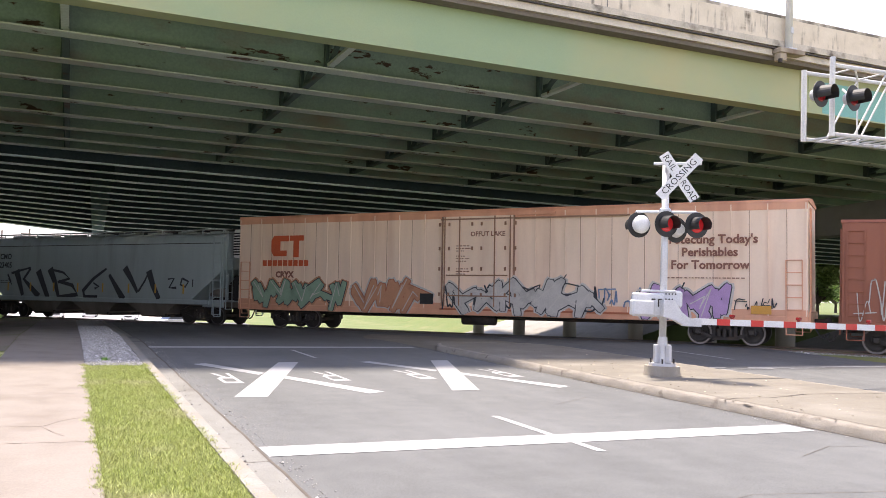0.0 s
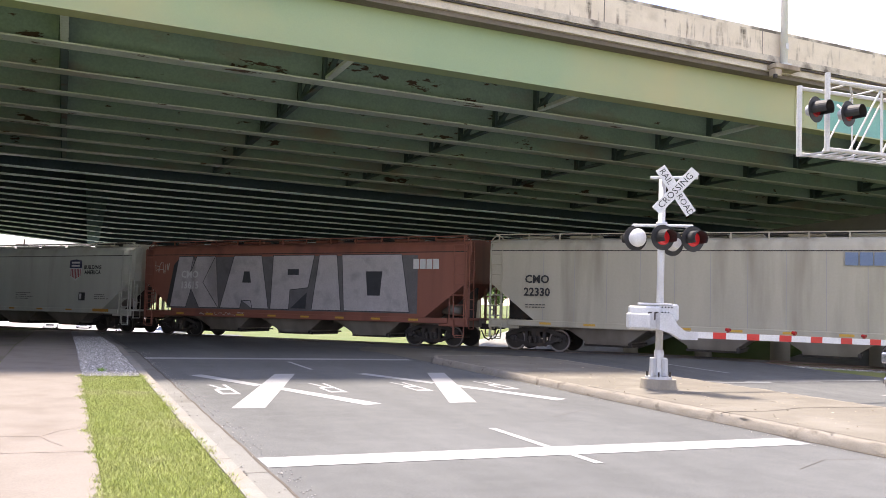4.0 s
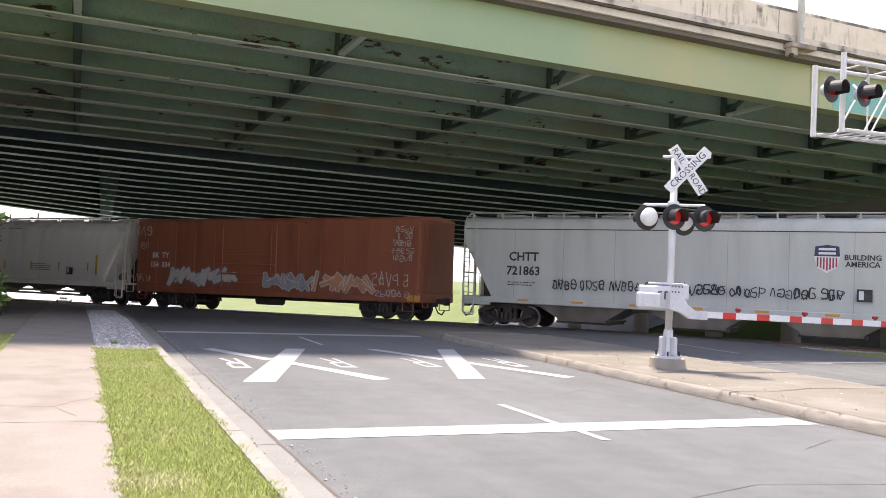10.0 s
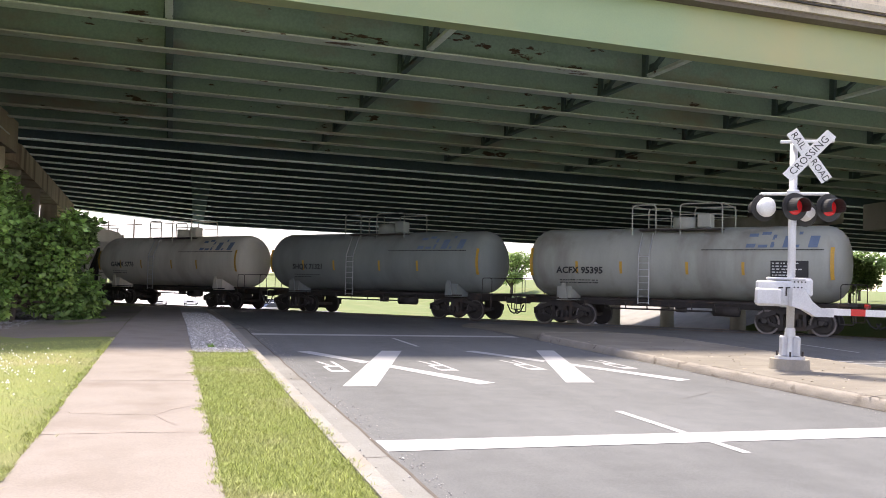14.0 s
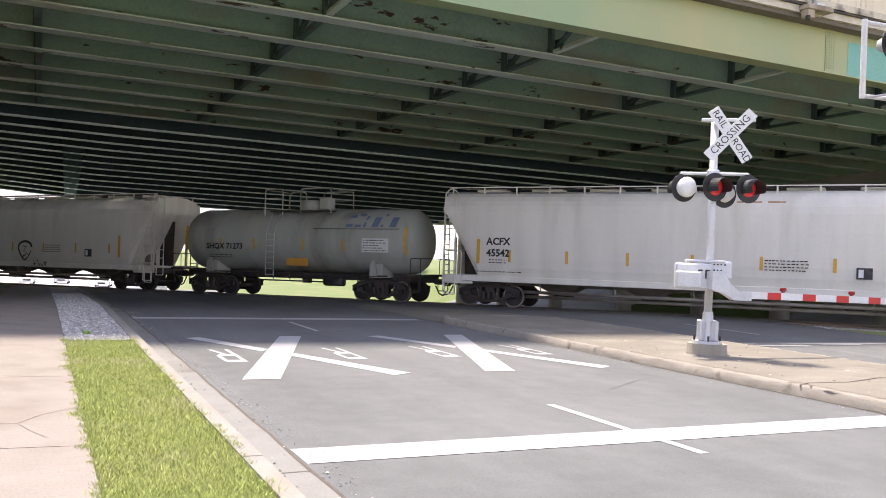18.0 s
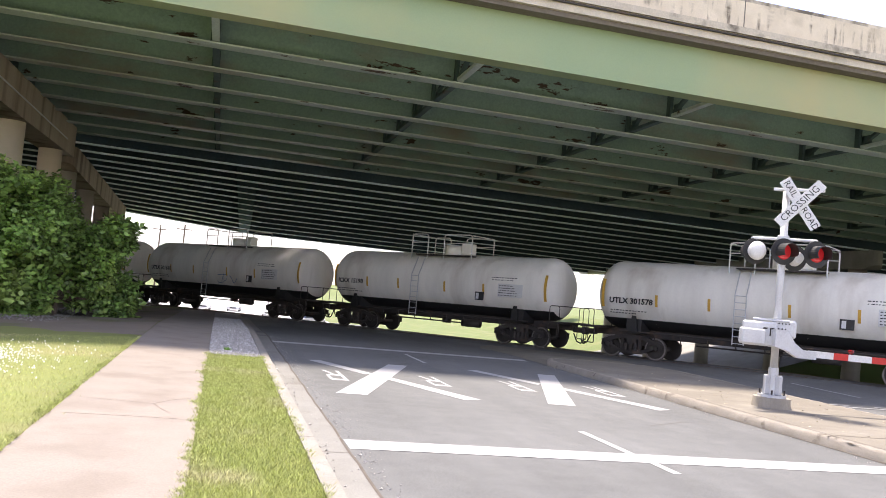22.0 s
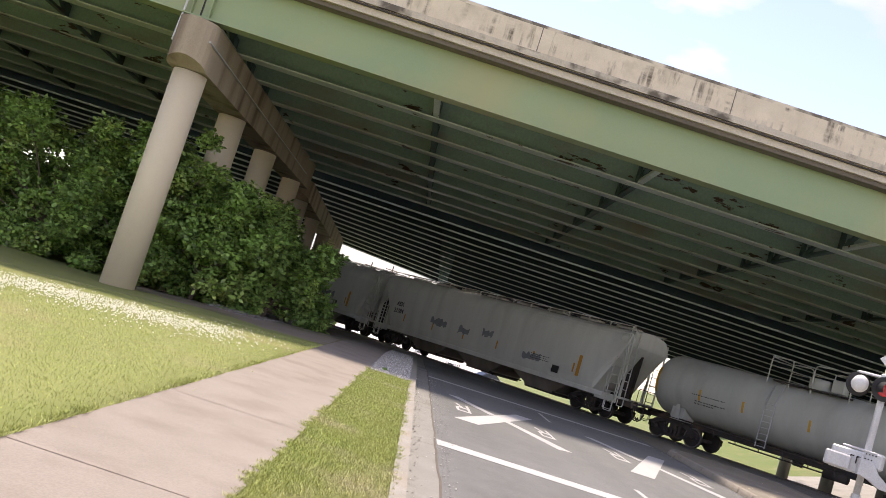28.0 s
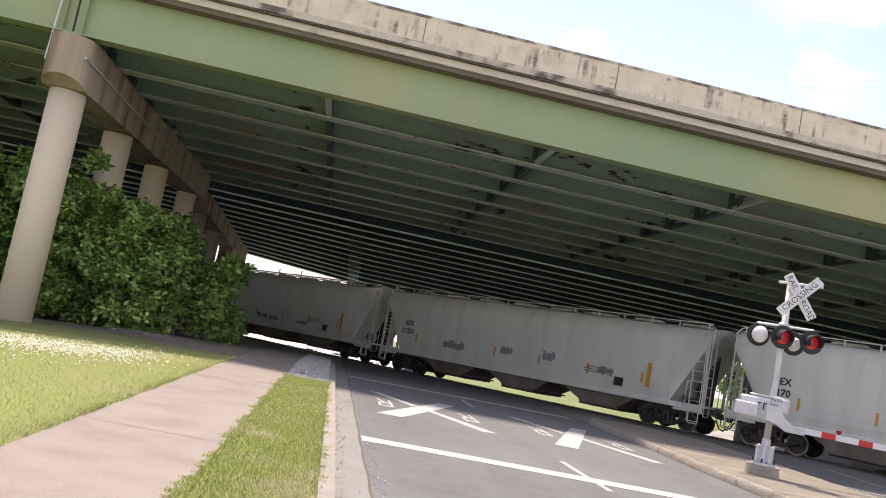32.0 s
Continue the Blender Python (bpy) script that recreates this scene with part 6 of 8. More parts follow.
def pickup():
    e = empty("pickup_truck", pose(15.42, 9.4, far_dz(9.4), 0, 0, 90), "shiny black crew-cab pickup truck with chrome trim", "pickup truck")
    def arch(cx, r, n=10):
        return [(cx + r * math.cos(math.pi * i / n), 0.42 + r * math.sin(math.pi * i / n)) for i in range(n + 1)]
    # lower body outline, front at +x, from the front sill back
    low = [(2.74, 0.45), (2.80, 0.75), (2.78, 1.12), (2.62, 1.25), (1.35, 1.36), (1.1, 1.375), (-1.15, 1.38), (-2.95, 1.40), (-2.98, 0.75), (-2.9, 0.55)]
    bottom = [(-2.5, 0.5)] + arch(-1.88, 0.5)[::-1] + [(-1.4, 0.40), (1.4, 0.40)] + arch(1.94, 0.5)[::-1] + [(2.52, 0.42)]
    pts = low + bottom
    bm = bmesh.new()
    def ring(y, sh):
        return [(x, y, z - sh if z > 1.0 else z) for x, z in pts]
    loft(bm, [ring(-1.0, 0.0), ring(1.0, 0.0)])
    for zc in (0.6, 0.75, 0.9, 1.02, 1.10, 1.16, 1.24, 1.31):
        bmesh.ops.bisect_plane(bm, geom=bm.verts[:] + bm.edges[:] + bm.faces[:], plane_co=(0, 0, zc), plane_no=(0, 0, 1))
    for xc in (2.7, 2.55, 2.4, -2.6):
        bmesh.ops.bisect_plane(bm, geom=bm.verts[:] + bm.edges[:] + bm.faces[:], plane_co=(xc, 0, 0), plane_no=(1, 0, 0))
    flank = ((0.3, 0.965), (0.6, 0.985), (0.75, 0.98), (0.9, 0.985), (1.02, 1.0), (1.10, 1.008), (1.16, 0.998), (1.24, 0.98), (1.31, 0.962), (1.5, 0.93))
    for v in bm.verts:
        for (za, fa), (zb, fb) in zip(flank, flank[1:]):
            if za <= v.co.z < zb:
                k = fa + (fb - fa) * (v.co.z - za) / (zb - za)
                k -= 0.27 * max(0, (v.co.x - 2.3) / 0.5) ** 2 + 0.04 * max(0, (-2.5 - v.co.x) / 0.5) ** 2
                v.co.y *= k
                break
    part("body", bm, CAR_PAINT, e, "", True, 32)
    # cabin: narrower at the roof
    bm = bmesh.new()
    def quad(z_, xs, w):
        return [(xs[0], -w, z_), (xs[1], -w, z_), (xs[1], w, z_), (xs[0], w, z_)]
    loft(bm, [quad(1.28, (1.32, -1.26), 0.955), quad(1.38, (1.18, -1.26), 0.94), quad(1.80, (0.46, -1.17), 0.84), quad(1.87, (0.30, -1.12), 0.79), quad(1.91, (0.1, -1.03), 0.69)])
    bmesh.ops.bevel(bm, geom=[ed for ed in bm.edges if abs(ed.verts[0].co.z - ed.verts[1].co.z) > 0.05], offset=0.06, segments=2, affect="EDGES")
    part("cabin", bm, CAR_PAINT, e, "", True, 40)
    for sy in (-1, 1):
        def side(z_):
            t = (z_ - 1.38) / 0.42
            return sy * (0.94 - 0.10 * t)
        for n, pp in (("side_window", [(1.06, 1.40), (0.06, 1.41), (0.06, 1.80), (0.44, 1.795)]), ("side_window", [(0.02, 1.41), (-0.90, 1.42), (-1.03, 1.5), (-1.0, 1.72), (-0.94, 1.795), (0.02, 1.80)])):
            bm = bmesh.new()
            bm.faces.new([bm.verts.new((x, side(z_) + sy * 0.006, z_)) for x, z_ in pp])
            bmesh.ops.solidify(bm, geom=bm.faces[:], thickness=0.012)
            part(n, bm, "dark_glass", e, "dark tinted side window")
        bm = bmesh.new()
        for p, q in (((1.08, 1.385), (-0.92, 1.40)), ((-0.92, 1.40), (-1.055, 1.5)), ((-1.055, 1.5), (-1.02, 1.735)), ((-1.02, 1.735), (-0.95, 1.81))):
            bar(bm, (p[0], side(p[1]) + sy * 0.012, p[1]), (q[0], side(q[1]) + sy * 0.012, q[1]), 0.02, 0.03)
        part("window_trim", bm, "chrome", e, "chrome window trim")
        for x in (0.35, -0.75):
            part("door_handle", boxm((x, sy * 1.005, 1.2), (0.26, 0.05, 0.045), 0.015), "chrome", e, "chrome door handle")
        for x in (1.15, 0.05, -1.08):
            bm = bmesh.new()
            for (za, fa), (zb, fb) in zip(flank, flank[1:-1]):
                if za >= 0.6:
                    bar(bm, (x, sy * fa, za), (x, sy * fb, zb), 0.014, 0.008)
            part("door_gap", bm, "black", e)
        bm = boxm((1.05, sy * 1.13, 1.47), (0.14, 0.24, 0.2), 0.04)
        box(bm, (1.05, sy * 1.0, 1.4), (0.1, 0.14, 0.05))
        part("mirror", bm, CAR_PAINT, e, "black door mirror")
        part("running_board", boxm((0, sy * 1.06, 0.36), (2.5, 0.16, 0.05), 0.02), "chrome", e, "chrome running board")
        part("tail_lamp", boxm((-2.93, sy * 0.93, 1.08), (0.14, 0.2, 0.5), 0.03), "tail_red", e, "red tail lamp")
        part("headlamp", boxm((2.68, sy * 0.72, 1.06), (0.16, 0.36, 0.2), 0.03), "chrome", e)
        part("badge", boxm((1.42, sy * 1.005, 1.14), (0.3, 0.012, 0.06)), "chrome", e)
        for cx in (-1.88, 1.94):
            part("arch_lip", prismm([(cx + r * math.cos(a), 0.42 + r * math.sin(a)) for r, a in [(0.52, math.pi * i / 12) for i in range(13)] + [(0.49, math.pi * i / 12) for i in range(12, -1, -1)]], 1, sy * 0.97, sy * 1.025), CAR_PAINT, e)
            w = new("wheel")
            w.parent = e
            w.matrix_local = pose(cx, sy * 0.86, 0.42, 0, 0, 0 if sy > 0 else 180)
            bm = bmesh.new()
            loft(bm, [[(r * math.cos(2 * math.pi * i / 36), y, r * math.sin(2 * math.pi * i / 36)) for i in range(36)] for y, r in ((-0.13, 0.29), (-0.13, 0.37), (-0.09, 0.415), (0.09, 0.415), (0.135, 0.37), (0.12, 0.285))], caps=False)
            part("tyre", bm, "tyre", w, "black tyre", True)
            part("rim_back", cylm((0, -0.1, 0), (0, 0.02, 0), 0.29, seg=28), "black", w)
            bm = bmesh.new()
            loft(bm, [[(r * math.cos(2 * math.pi * i / 36), y, r * math.sin(2 * math.pi * i / 36)) for i in range(36)] for y, r in ((0.09, 0.285), (0.125, 0.285), (0.12, 0.262), (0.06, 0.255))], caps=False)
            cyl(bm, (0, 0.03, 0), (0, 0.1, 0), 0.07, seg=18)
            for k in range(6):
                for d in (-0.13, 0.13):
                    a = 2 * math.pi * k / 6
                    bar(bm, (0.05 * math.cos(a), 0.085, 0.05 * math.sin(a)), (0.265 * math.cos(a + d * 1.6), 0.1, 0.265 * math.sin(a + d * 1.6)), 0.045, 0.035)
            part("rim", bm, "alloy", w, "bright spoked alloy rim")
    bm = bmesh.new()
    bm.faces.new([bm.verts.new(p) for p in ((1.15, -0.86, 1.41), (1.15, 0.86, 1.41), (0.50, 0.76, 1.785), (0.50, -0.76, 1.785))])
    bmesh.ops.solidify(bm, geom=bm.faces[:], thickness=-0.012)
    part("windscreen", bm, "dark_glass", e, "dark windscreen")
    bm = bmesh.new()
    bm.faces.new([bm.verts.new(p) for p in ((-1.258, -0.84, 1.44), (-1.258, 0.84, 1.44), (-1.182, 0.75, 1.78), (-1.182, -0.75, 1.78))])
    bmesh.ops.solidify(bm, geom=bm.faces[:], thickness=-0.012)
    part("rear_window", bm, "dark_glass", e, "dark sliding rear window")
    part("bed_liner", boxm((-2.1, 0, 1.405), (1.6, 1.75, 0.02)), "black", e)
    for sy in (-1, 1):
        part("bed_rail", boxm((-2.08, sy * 0.90, 1.405), (1.75, 0.1, 0.03), 0.01), "black", e)
    part("tailgate", boxm((-2.99, 0, 1.1), (0.05, 1.6, 0.5), 0.015), CAR_PAINT, e)
    part("bumper", boxm((-3.05, 0, 0.66), (0.2, 1.9, 0.22), 0.05), "chrome", e, "chrome rear bumper")
    part("front_bumper", boxm((2.76, 0, 0.62), (0.2, 1.56, 0.24), 0.08), "chrome", e)
    part("grille", boxm((2.79, 0, 0.98), (0.04, 1.1, 0.34), 0.01), "black", e)
    part("roof_fin", boxm((-0.5, 0, 1.92), (0.2, 0.05, 0.07), 0.02), CAR_PAINT, e)
    return e


pickup()


# ---- plants ----
def leaf_cloud(rng, blobs, n, size, per=13):
    """Tufts of folded leaves that spread from twig ends on the skins of lumps (x, y, z, r)."""
    m = n // per
    w = np.array([b[3] ** 2 for b in blobs])
    c = np.array(blobs)[rng.choice(len(blobs), m, p=w / w.sum())]
    d = rng.normal(size=(m, 3))
    d /= np.linalg.norm(d, axis=1, keepdims=True)
    # lumpy, with gaps
    wob = 0.8 + 0.28 * np.sin(d[:, 0] * 7 + c[:, 0] * 3) * np.sin(d[:, 1] * 6 + c[:, 1] * 2) * np.sin(d[:, 2] * 8 + 1)
    hub = c[:, :3] + d * (c[:, 3] * wob * rng.uniform(0.7, 1.08, m))[:, None] * np.array([1, 1, 0.92])
    n = m * per
    hub, d = np.repeat(hub, per, 0), np.repeat(d, per, 0)
    hub[:, 2] = np.maximum(hub[:, 2], 0.06)
    t = rng.normal(size=(n, 3)) + d * 0.5
    t[:, 2] *= 0.45
    t /= np.linalg.norm(t, axis=1, keepdims=True)
    nrm = np.array([0, 0, 0.55]) + rng.normal(scale=0.4, size=(n, 3)) + d * 1.05
    nrm -= t * (nrm * t).sum(1, keepdims=True)
    nrm /= np.linalg.norm(nrm, axis=1, keepdims=True)
    b = np.cross(nrm, t)
    s = size * rng.uniform(0.6, 1.35, n)[:, None]
    p = hub + t * s * rng.uniform(0.25, 1.1, (n, 1))
    v = np.stack([p - t * s * 0.5, p + b * s * 0.3 - nrm * s * 0.08, p + t * s * 0.5 - nrm * s * 0.14, p - b * s * 0.3 - nrm * s * 0.08], 1).reshape(-1, 3)
    i = np.arange(n) * 4
    f = np.stack([np.stack([i, i + 1, i + 2], 1), np.stack([i, i + 2, i + 3], 1)], 1).reshape(-1, 3)
    return v, f


def raw(name, v, f, material, parent=None):
    me = bpy.data.meshes.new(name)
    me.from_pydata(v.tolist(), [], f.tolist())
    me.materials.append(M[material])
    o = new(name, me)
    o.parent = parent
    return o


def limb(bm, pts, r0, r1):
    for k, (a, b) in enumerate(zip(pts, pts[1:])):
        n = len(pts) - 1
        cyl(bm, a, b, r0 + (r1 - r0) * k / n, r0 + (r1 - r0) * (k + 1) / n, 8)


def shrub(name, seed, at, blobs, n, size, label, mat_name="leaf", trunk=0.1, cat="shrub"):
    rng = np.random.default_rng(seed)
    e = empty(name, pose(*at), label, cat)
    bm = bmesh.new()
    top = max(b[2] for b in blobs)
    limb(bm, [(0, 0, -0.2), (0.1, 0.05, top * 0.3), (0.0, 0.15, top * 0.65)], trunk, trunk * 0.5)
    for b in blobs[:14]:
        limb(bm, [(0.05, 0.05, top * 0.22), (b[0] * 0.5, b[1] * 0.5, b[2] * 0.7), (b[0], b[1], b[2])], trunk * 0.5, trunk * 0.12)
    part("trunk", bm, "bark", e, "brown stems")
    v, f = leaf_cloud(rng, blobs, n, size)
    raw("crown", v, f, mat_name, e)
    return e


def lumps(seed, n, rx, ry, z0, z1, r0, r1):
    rng = np.random.default_rng(seed)
    return [(float(rng.uniform(-rx, rx)), float(rng.uniform(-ry, ry)), float(rng.uniform(z0, z1)), float(rng.uniform(r0, r1))) for _ in range(n)]


def plants():
    g = lambda x, y: (x, y, land(x, y) - 0.02)
    lab = "dense dark green shrub growing round the bridge columns"
    shrub("shrub", 3, g(-5.9, 26.6), lumps(3, 58, 1.9, 1.3, 0.1, 4.6, 0.35, 0.85), 40000, 0.185, lab)
    shrub("shrub", 4, g(-3.7, 28.4), lumps(4, 52, 1.9, 1.3, 0.1, 2.9, 0.35, 0.8), 35000, 0.185, lab)
    shrub("shrub", 5, g(-8.6, 27.2), lumps(5, 58, 1.8, 1.4, 0.1, 5.7, 0.35, 0.9), 37000, 0.185, lab)
    shrub("shrub", 6, g(-6.2, 31.5), lumps(6, 24, 1.6, 1.5, 1.2, 4.4, 0.6, 1.0), 18000, 0.185, lab)
    shrub("shrub", 7, g(-12.0, 27.5), lumps(7, 44, 2.4, 1.6, 0.3, 5.0, 0.5, 1.0), 30000, 0.17, "green shrub with paler new leaves at the lawn's edge")
    shrub("shrub", 8, g(-17.0, 28.5), lumps(8, 40, 2.8, 1.6, 0.3, 5.0, 0.6, 1.2), 24000, 0.18, "green shrub with paler new leaves at the lawn's edge")
    for k, (x, y) in enumerate(((-13, 34), (-18, 33), (-23, 31), (-15, 40), (-22, 40), (-28, 36), (-20, 47), (-25, 49), (-30, 57))):
        shrub("shrub", 50 + k, g(x, y), lumps(50 + k, 26, 2.4, 1.6, 0.4, 5.2 if k < 6 else 6.4, 0.7, 1.2), 11000, 0.2, "green shrub in the shade under the bridge")
    for k, (x, y, h) in enumerate(((60, 118, 9), (68, 112, 8), (75, 122, 10), (52, 130, 9), (83, 108, 8), (66, 88, 8), (74, 82, 7), (84, 80, 8), (58, 98, 8), (96, 76, 8), (-26, 120, 9), (92, 100, 9), (100, 92, 8))):
        h *= 0.8
        bl = lumps(20 + k, 26, h * 0.32, h * 0.32, h * 0.35, h * 0.9, h * 0.1, h * 0.2)
        shrub("tree", 20 + k, g(x, y), bl, 6000, 0.42, "leafy green tree beyond the bridge", "leaf_far", 0.22, "tree")


plants()


M["litter"] = mat("litter", (0.42, 0.36, 0.27), (0.30, 0.25, 0.18), 0.9, scale=3, fine=20, bump=0, island=0.5)
M["clover"] = mat("clover", (0.84, 0.82, 0.72), (0.78, 0.75, 0.62), 0.8, scale=3, fine=20, bump=0)


def blades():
    """Grass blades, clover flowers."""
    rng = np.random.default_rng(11)
    def field(n, x0, x1, y0, y1, h, near):
        x = rng.uniform(x0, x1, n)
        y = y0 + (y1 - y0) * rng.uniform(0, 1, n) ** near
        z = np.array([0.115 + gz(b) if a > -0.34 else land(a, b) - 0.01 for a, b in zip(x, y)])
        a = rng.uniform(0, 2 * np.pi, n)
        hh = h * rng.uniform(0.45, 1.3, n)
        w = 0.0028 + 0.0026 * rng.uniform(size=n)
        lx, ly = rng.normal(scale=0.65, size=(2, n)) * hh
        p = np.stack([x, y, z], 1)
        dv = np.stack([np.cos(a) * w, np.sin(a) * w, 0 * w], 1)
        v = np.stack([p - dv, p + dv, p + np.stack([lx, ly, hh], 1)], 1).reshape(-1, 3)
        return v, np.arange(n * 3).reshape(-1, 3)
    for k, (n, x0, x1, y0, y1, h, near) in enumerate(((260000, -9, -0.5, -1, 20, 0.032, 1.6), (190000, 0.99, 2.03, -1, 17.8, 0.040, 1.5), (90000, 0.82, 1.05, -1, 17.8, 0.032, 1.5), (90000, -0.60, -0.29, -1, 20, 0.040, 1.5), (26000, 1.97, 2.11, -1, 17.8, 0.038, 1.5))):
        v, f = field(n, x0, x1, y0, y1, h, near)
        if k > 1:
            # tufts that creep over the edges
            c = v.reshape(-1, 3, 3)
            q = c[:, 0, 1]
            keep = 0.6 * (np.sin(q * 1.7 + k) + np.sin(q * 4.1) + np.sin(q * 9.7 + k) + np.sin(q * 23.0)) + 0.8 * rng.normal(size=n) > 0.1 + np.abs(c[:, 0, 0] - (1.0, -0.47, 2.02)[k - 2]) * 24
            v = c[keep].reshape(-1, 3)
            v[:, 2] += 0.02
            f = np.arange(len(v)).reshape(-1, 3)
        tagged(raw("grass_blades", v, f, "blade"), "short mown grass blades", "grass", kind="stuff")
    # grit washed into the gutter
    n = 420
    x = np.where(rng.uniform(size=n) < 0.6, 2.24 + 0.05 * rng.normal(size=n), rng.uniform(2.2, 2.75, n))
    y = 2 + 20 * rng.uniform(size=n)
    x = np.maximum(x, 2.19)
    z = np.array([gz(q) + 0.008 for q in y])
    r = 0.006 + 0.014 * rng.uniform(size=n) ** 3
    p = np.stack([x, y, z], 1)
    o = np.array([[1, 0.2, 0], [-0.1, 1, 0.1], [-1, -0.1, 0], [0.2, -1, 0.1], [0.1, 0, 0.8], [0, 0, -0.5]])
    v = (p[:, None] + o[None] * r[:, None, None]).reshape(-1, 3)
    q = np.array([[0, 1, 4], [1, 2, 4], [2, 3, 4], [3, 0, 4], [1, 0, 5], [2, 1, 5], [3, 2, 5], [0, 3, 5]])
    f = (np.arange(n)[:, None, None] * 6 + q[None]).reshape(-1, 3)
    tagged(raw("gutter_grit", v, f, "stone"), "pale loose grit and pebbles in the gutter", "grit", kind="stuff")
    # a weed in the gravel
    n = 60
    a, l = rng.uniform(0, 6.3, n), rng.uniform(0.03, 0.11, n)
    p = np.tile([[1.36, 18.35, gz(18.35) + 0.13]], (n, 1)) + np.stack([0.03 * rng.normal(size=n), 0.03 * rng.normal(size=n), 0 * a], 1)
    dv = np.stack([-np.sin(a), np.cos(a), 0 * a], 1) * 0.008
    tip = np.stack([np.cos(a) * l * 0.7, np.sin(a) * l * 0.7, l], 1)
    v = np.stack([p - dv, p + dv, p + tip * 0.6 + dv * 1.3, p + tip, p + tip * 0.6 - dv * 1.3], 1).reshape(-1, 3)
    i = np.arange(n) * 5
    f = np.stack([np.stack([i, i + 1, i + 2], 1), np.stack([i, i + 2, i + 4], 1), np.stack([i + 4, i + 2, i + 3], 1)], 1).reshape(-1, 3)
    tagged(raw("weed", v, f, "leaf"), "small green weed growing in the gravel", "weed")
    # dry scraps on the median
    n = 350
    x, y = 10.2 + 3.5 * rng.uniform(size=n) ** 1.3, -3 + 24 * rng.uniform(size=n)
    z = np.array([0.156 + 0 * q for q in y])
    a, l = rng.uniform(0, 6.3, n), rng.uniform(0.012, 0.04, n)
    dv = np.stack([np.cos(a) * l, np.sin(a) * l, 0 * l], 1)
    dw = np.stack([-np.sin(a) * l * 0.35, np.cos(a) * l * 0.35, 0 * l + 0.006], 1)
    p = np.stack([x, y, z], 1)
    v = np.stack([p - dv, p - dw * 0.6, p + dv, p + dw], 1).reshape(-1, 3)
    f = np.arange(4 * n).reshape(-1, 4)
    tagged(raw("leaf_litter", v, f, "litter"), "pale dry leaf scraps on the median", "litter", kind="stuff")
    n = 3000
    u = rng.uniform(size=n)
    x = -6.2 + 4.4 * u + rng.normal(scale=0.5, size=n)
    y = 13.2 + 1.6 * u + rng.normal(scale=1.1, size=n)
    m2 = rng.uniform(size=n) < 0.3
    y = np.where(m2, y - 2.2 * rng.uniform(size=n), y)
    ok = x < -0.6
    x, y = x[ok], y[ok]
    z = np.array([land(a, b) + 0.065 for a, b in zip(x, y)])
    r = 0.0135 * rng.uniform(0.7, 1.3, len(x))
    p = np.stack([x, y, z], 1)
    o = np.array([[1, 0, 0], [0, 1, 0], [-1, 0, 0], [0, -1, 0], [0, 0, 1.2], [0, 0, -0.8]])
    v = (p[:, None] + o[None] * r[:, None, None]).reshape(-1, 3)
    q = np.array([[0, 1, 4], [1, 2, 4], [2, 3, 4], [3, 0, 4], [1, 0, 5], [2, 1, 5], [3, 2, 5], [0, 3, 5]])
    f = (np.arange(len(x))[:, None, None] * 6 + q[None]).reshape(-1, 3)
    tagged(raw("clover_flowers", v, f, "clover"), "scattered white clover flowers in the lawn", "flowers", kind="stuff")


blades()


# ---- lettering and spray paint on the cars ----
M["letter_black"] = mat("letter_black", (0.02, 0.02, 0.022), (0.035, 0.035, 0.035), 0.6, scale=3, fine=30, bump=0, third=(0.12, 0.12, 0.115), cut=(0.6, 0.85))
M["letter_orange"] = mat("letter_orange", (0.62, 0.10, 0.03), (0.55, 0.12, 0.05), 0.6, scale=3, fine=30, bump=0)
M["letter_brown"] = mat("letter_brown", (0.22, 0.08, 0.05), (0.28, 0.13, 0.09), 0.6, scale=3, fine=30, bump=0)
M["letter_blue"] = mat("letter_blue", (0.13, 0.19, 0.30), (0.17, 0.22, 0.31), 0.6, scale=3, fine=30, bump=0)
M["sign_red"] = mat("sign_red", (0.35, 0.04, 0.05), (0.3, 0.05, 0.06), 0.6, scale=3, fine=30, bump=0)
M["sign_navy"] = mat("sign_navy", (0.03, 0.035, 0.08), (0.04, 0.045, 0.09), 0.6, scale=3, fine=30, bump=0)
M["mark_orange"] = mat("mark_orange", (0.62, 0.30, 0.04), (0.55, 0.28, 0.06), 0.6, scale=5, fine=30, bump=0)
M["rust_run"] = mat("rust_run", (0.46, 0.26, 0.15), (0.38, 0.19, 0.10), 0.8, scale=4, fine=20, bump=0)
M["patch_grey"] = mat("patch_grey", (0.22, 0.24, 0.25), (0.30, 0.31, 0.31), 0.7, scale=3, fine=30, bump=0)
for nm, c in {"spray_green": (0.27, 0.40, 0.28), "spray_peach": (0.56, 0.27, 0.15), "spray_white": (0.55, 0.52, 0.47), "spray_purple": (0.47, 0.30, 0.52), "spray_pink": (0.66, 0.36, 0.44),
              "spray_blue": (0.20, 0.28, 0.42), "spray_silver": (0.50, 0.47, 0.475), "spray_grey": (0.34, 0.33, 0.35), "spray_pale": (0.60, 0.56, 0.50), "spray_dark": (0.045, 0.048, 0.055), "spray_rust": (0.40, 0.14, 0.07), "spray_shadow": (0.15, 0.145, 0.15)}.items():
    M[nm] = mat(nm, c, tuple(v * 0.8 for v in c), 0.7, scale=2.5, fine=25, bump=0, third=tuple(v * 0.55 for v in c), cut=(0.55, 0.8))


def plate(parent, name, x0, x1, z0, z1, y, material, label="", thick=0.004):
    return part(name, boxm(((x0 + x1) / 2, -y, (z0 + z1) / 2), (x1 - x0, thick, z1 - z0)), material, parent, label)


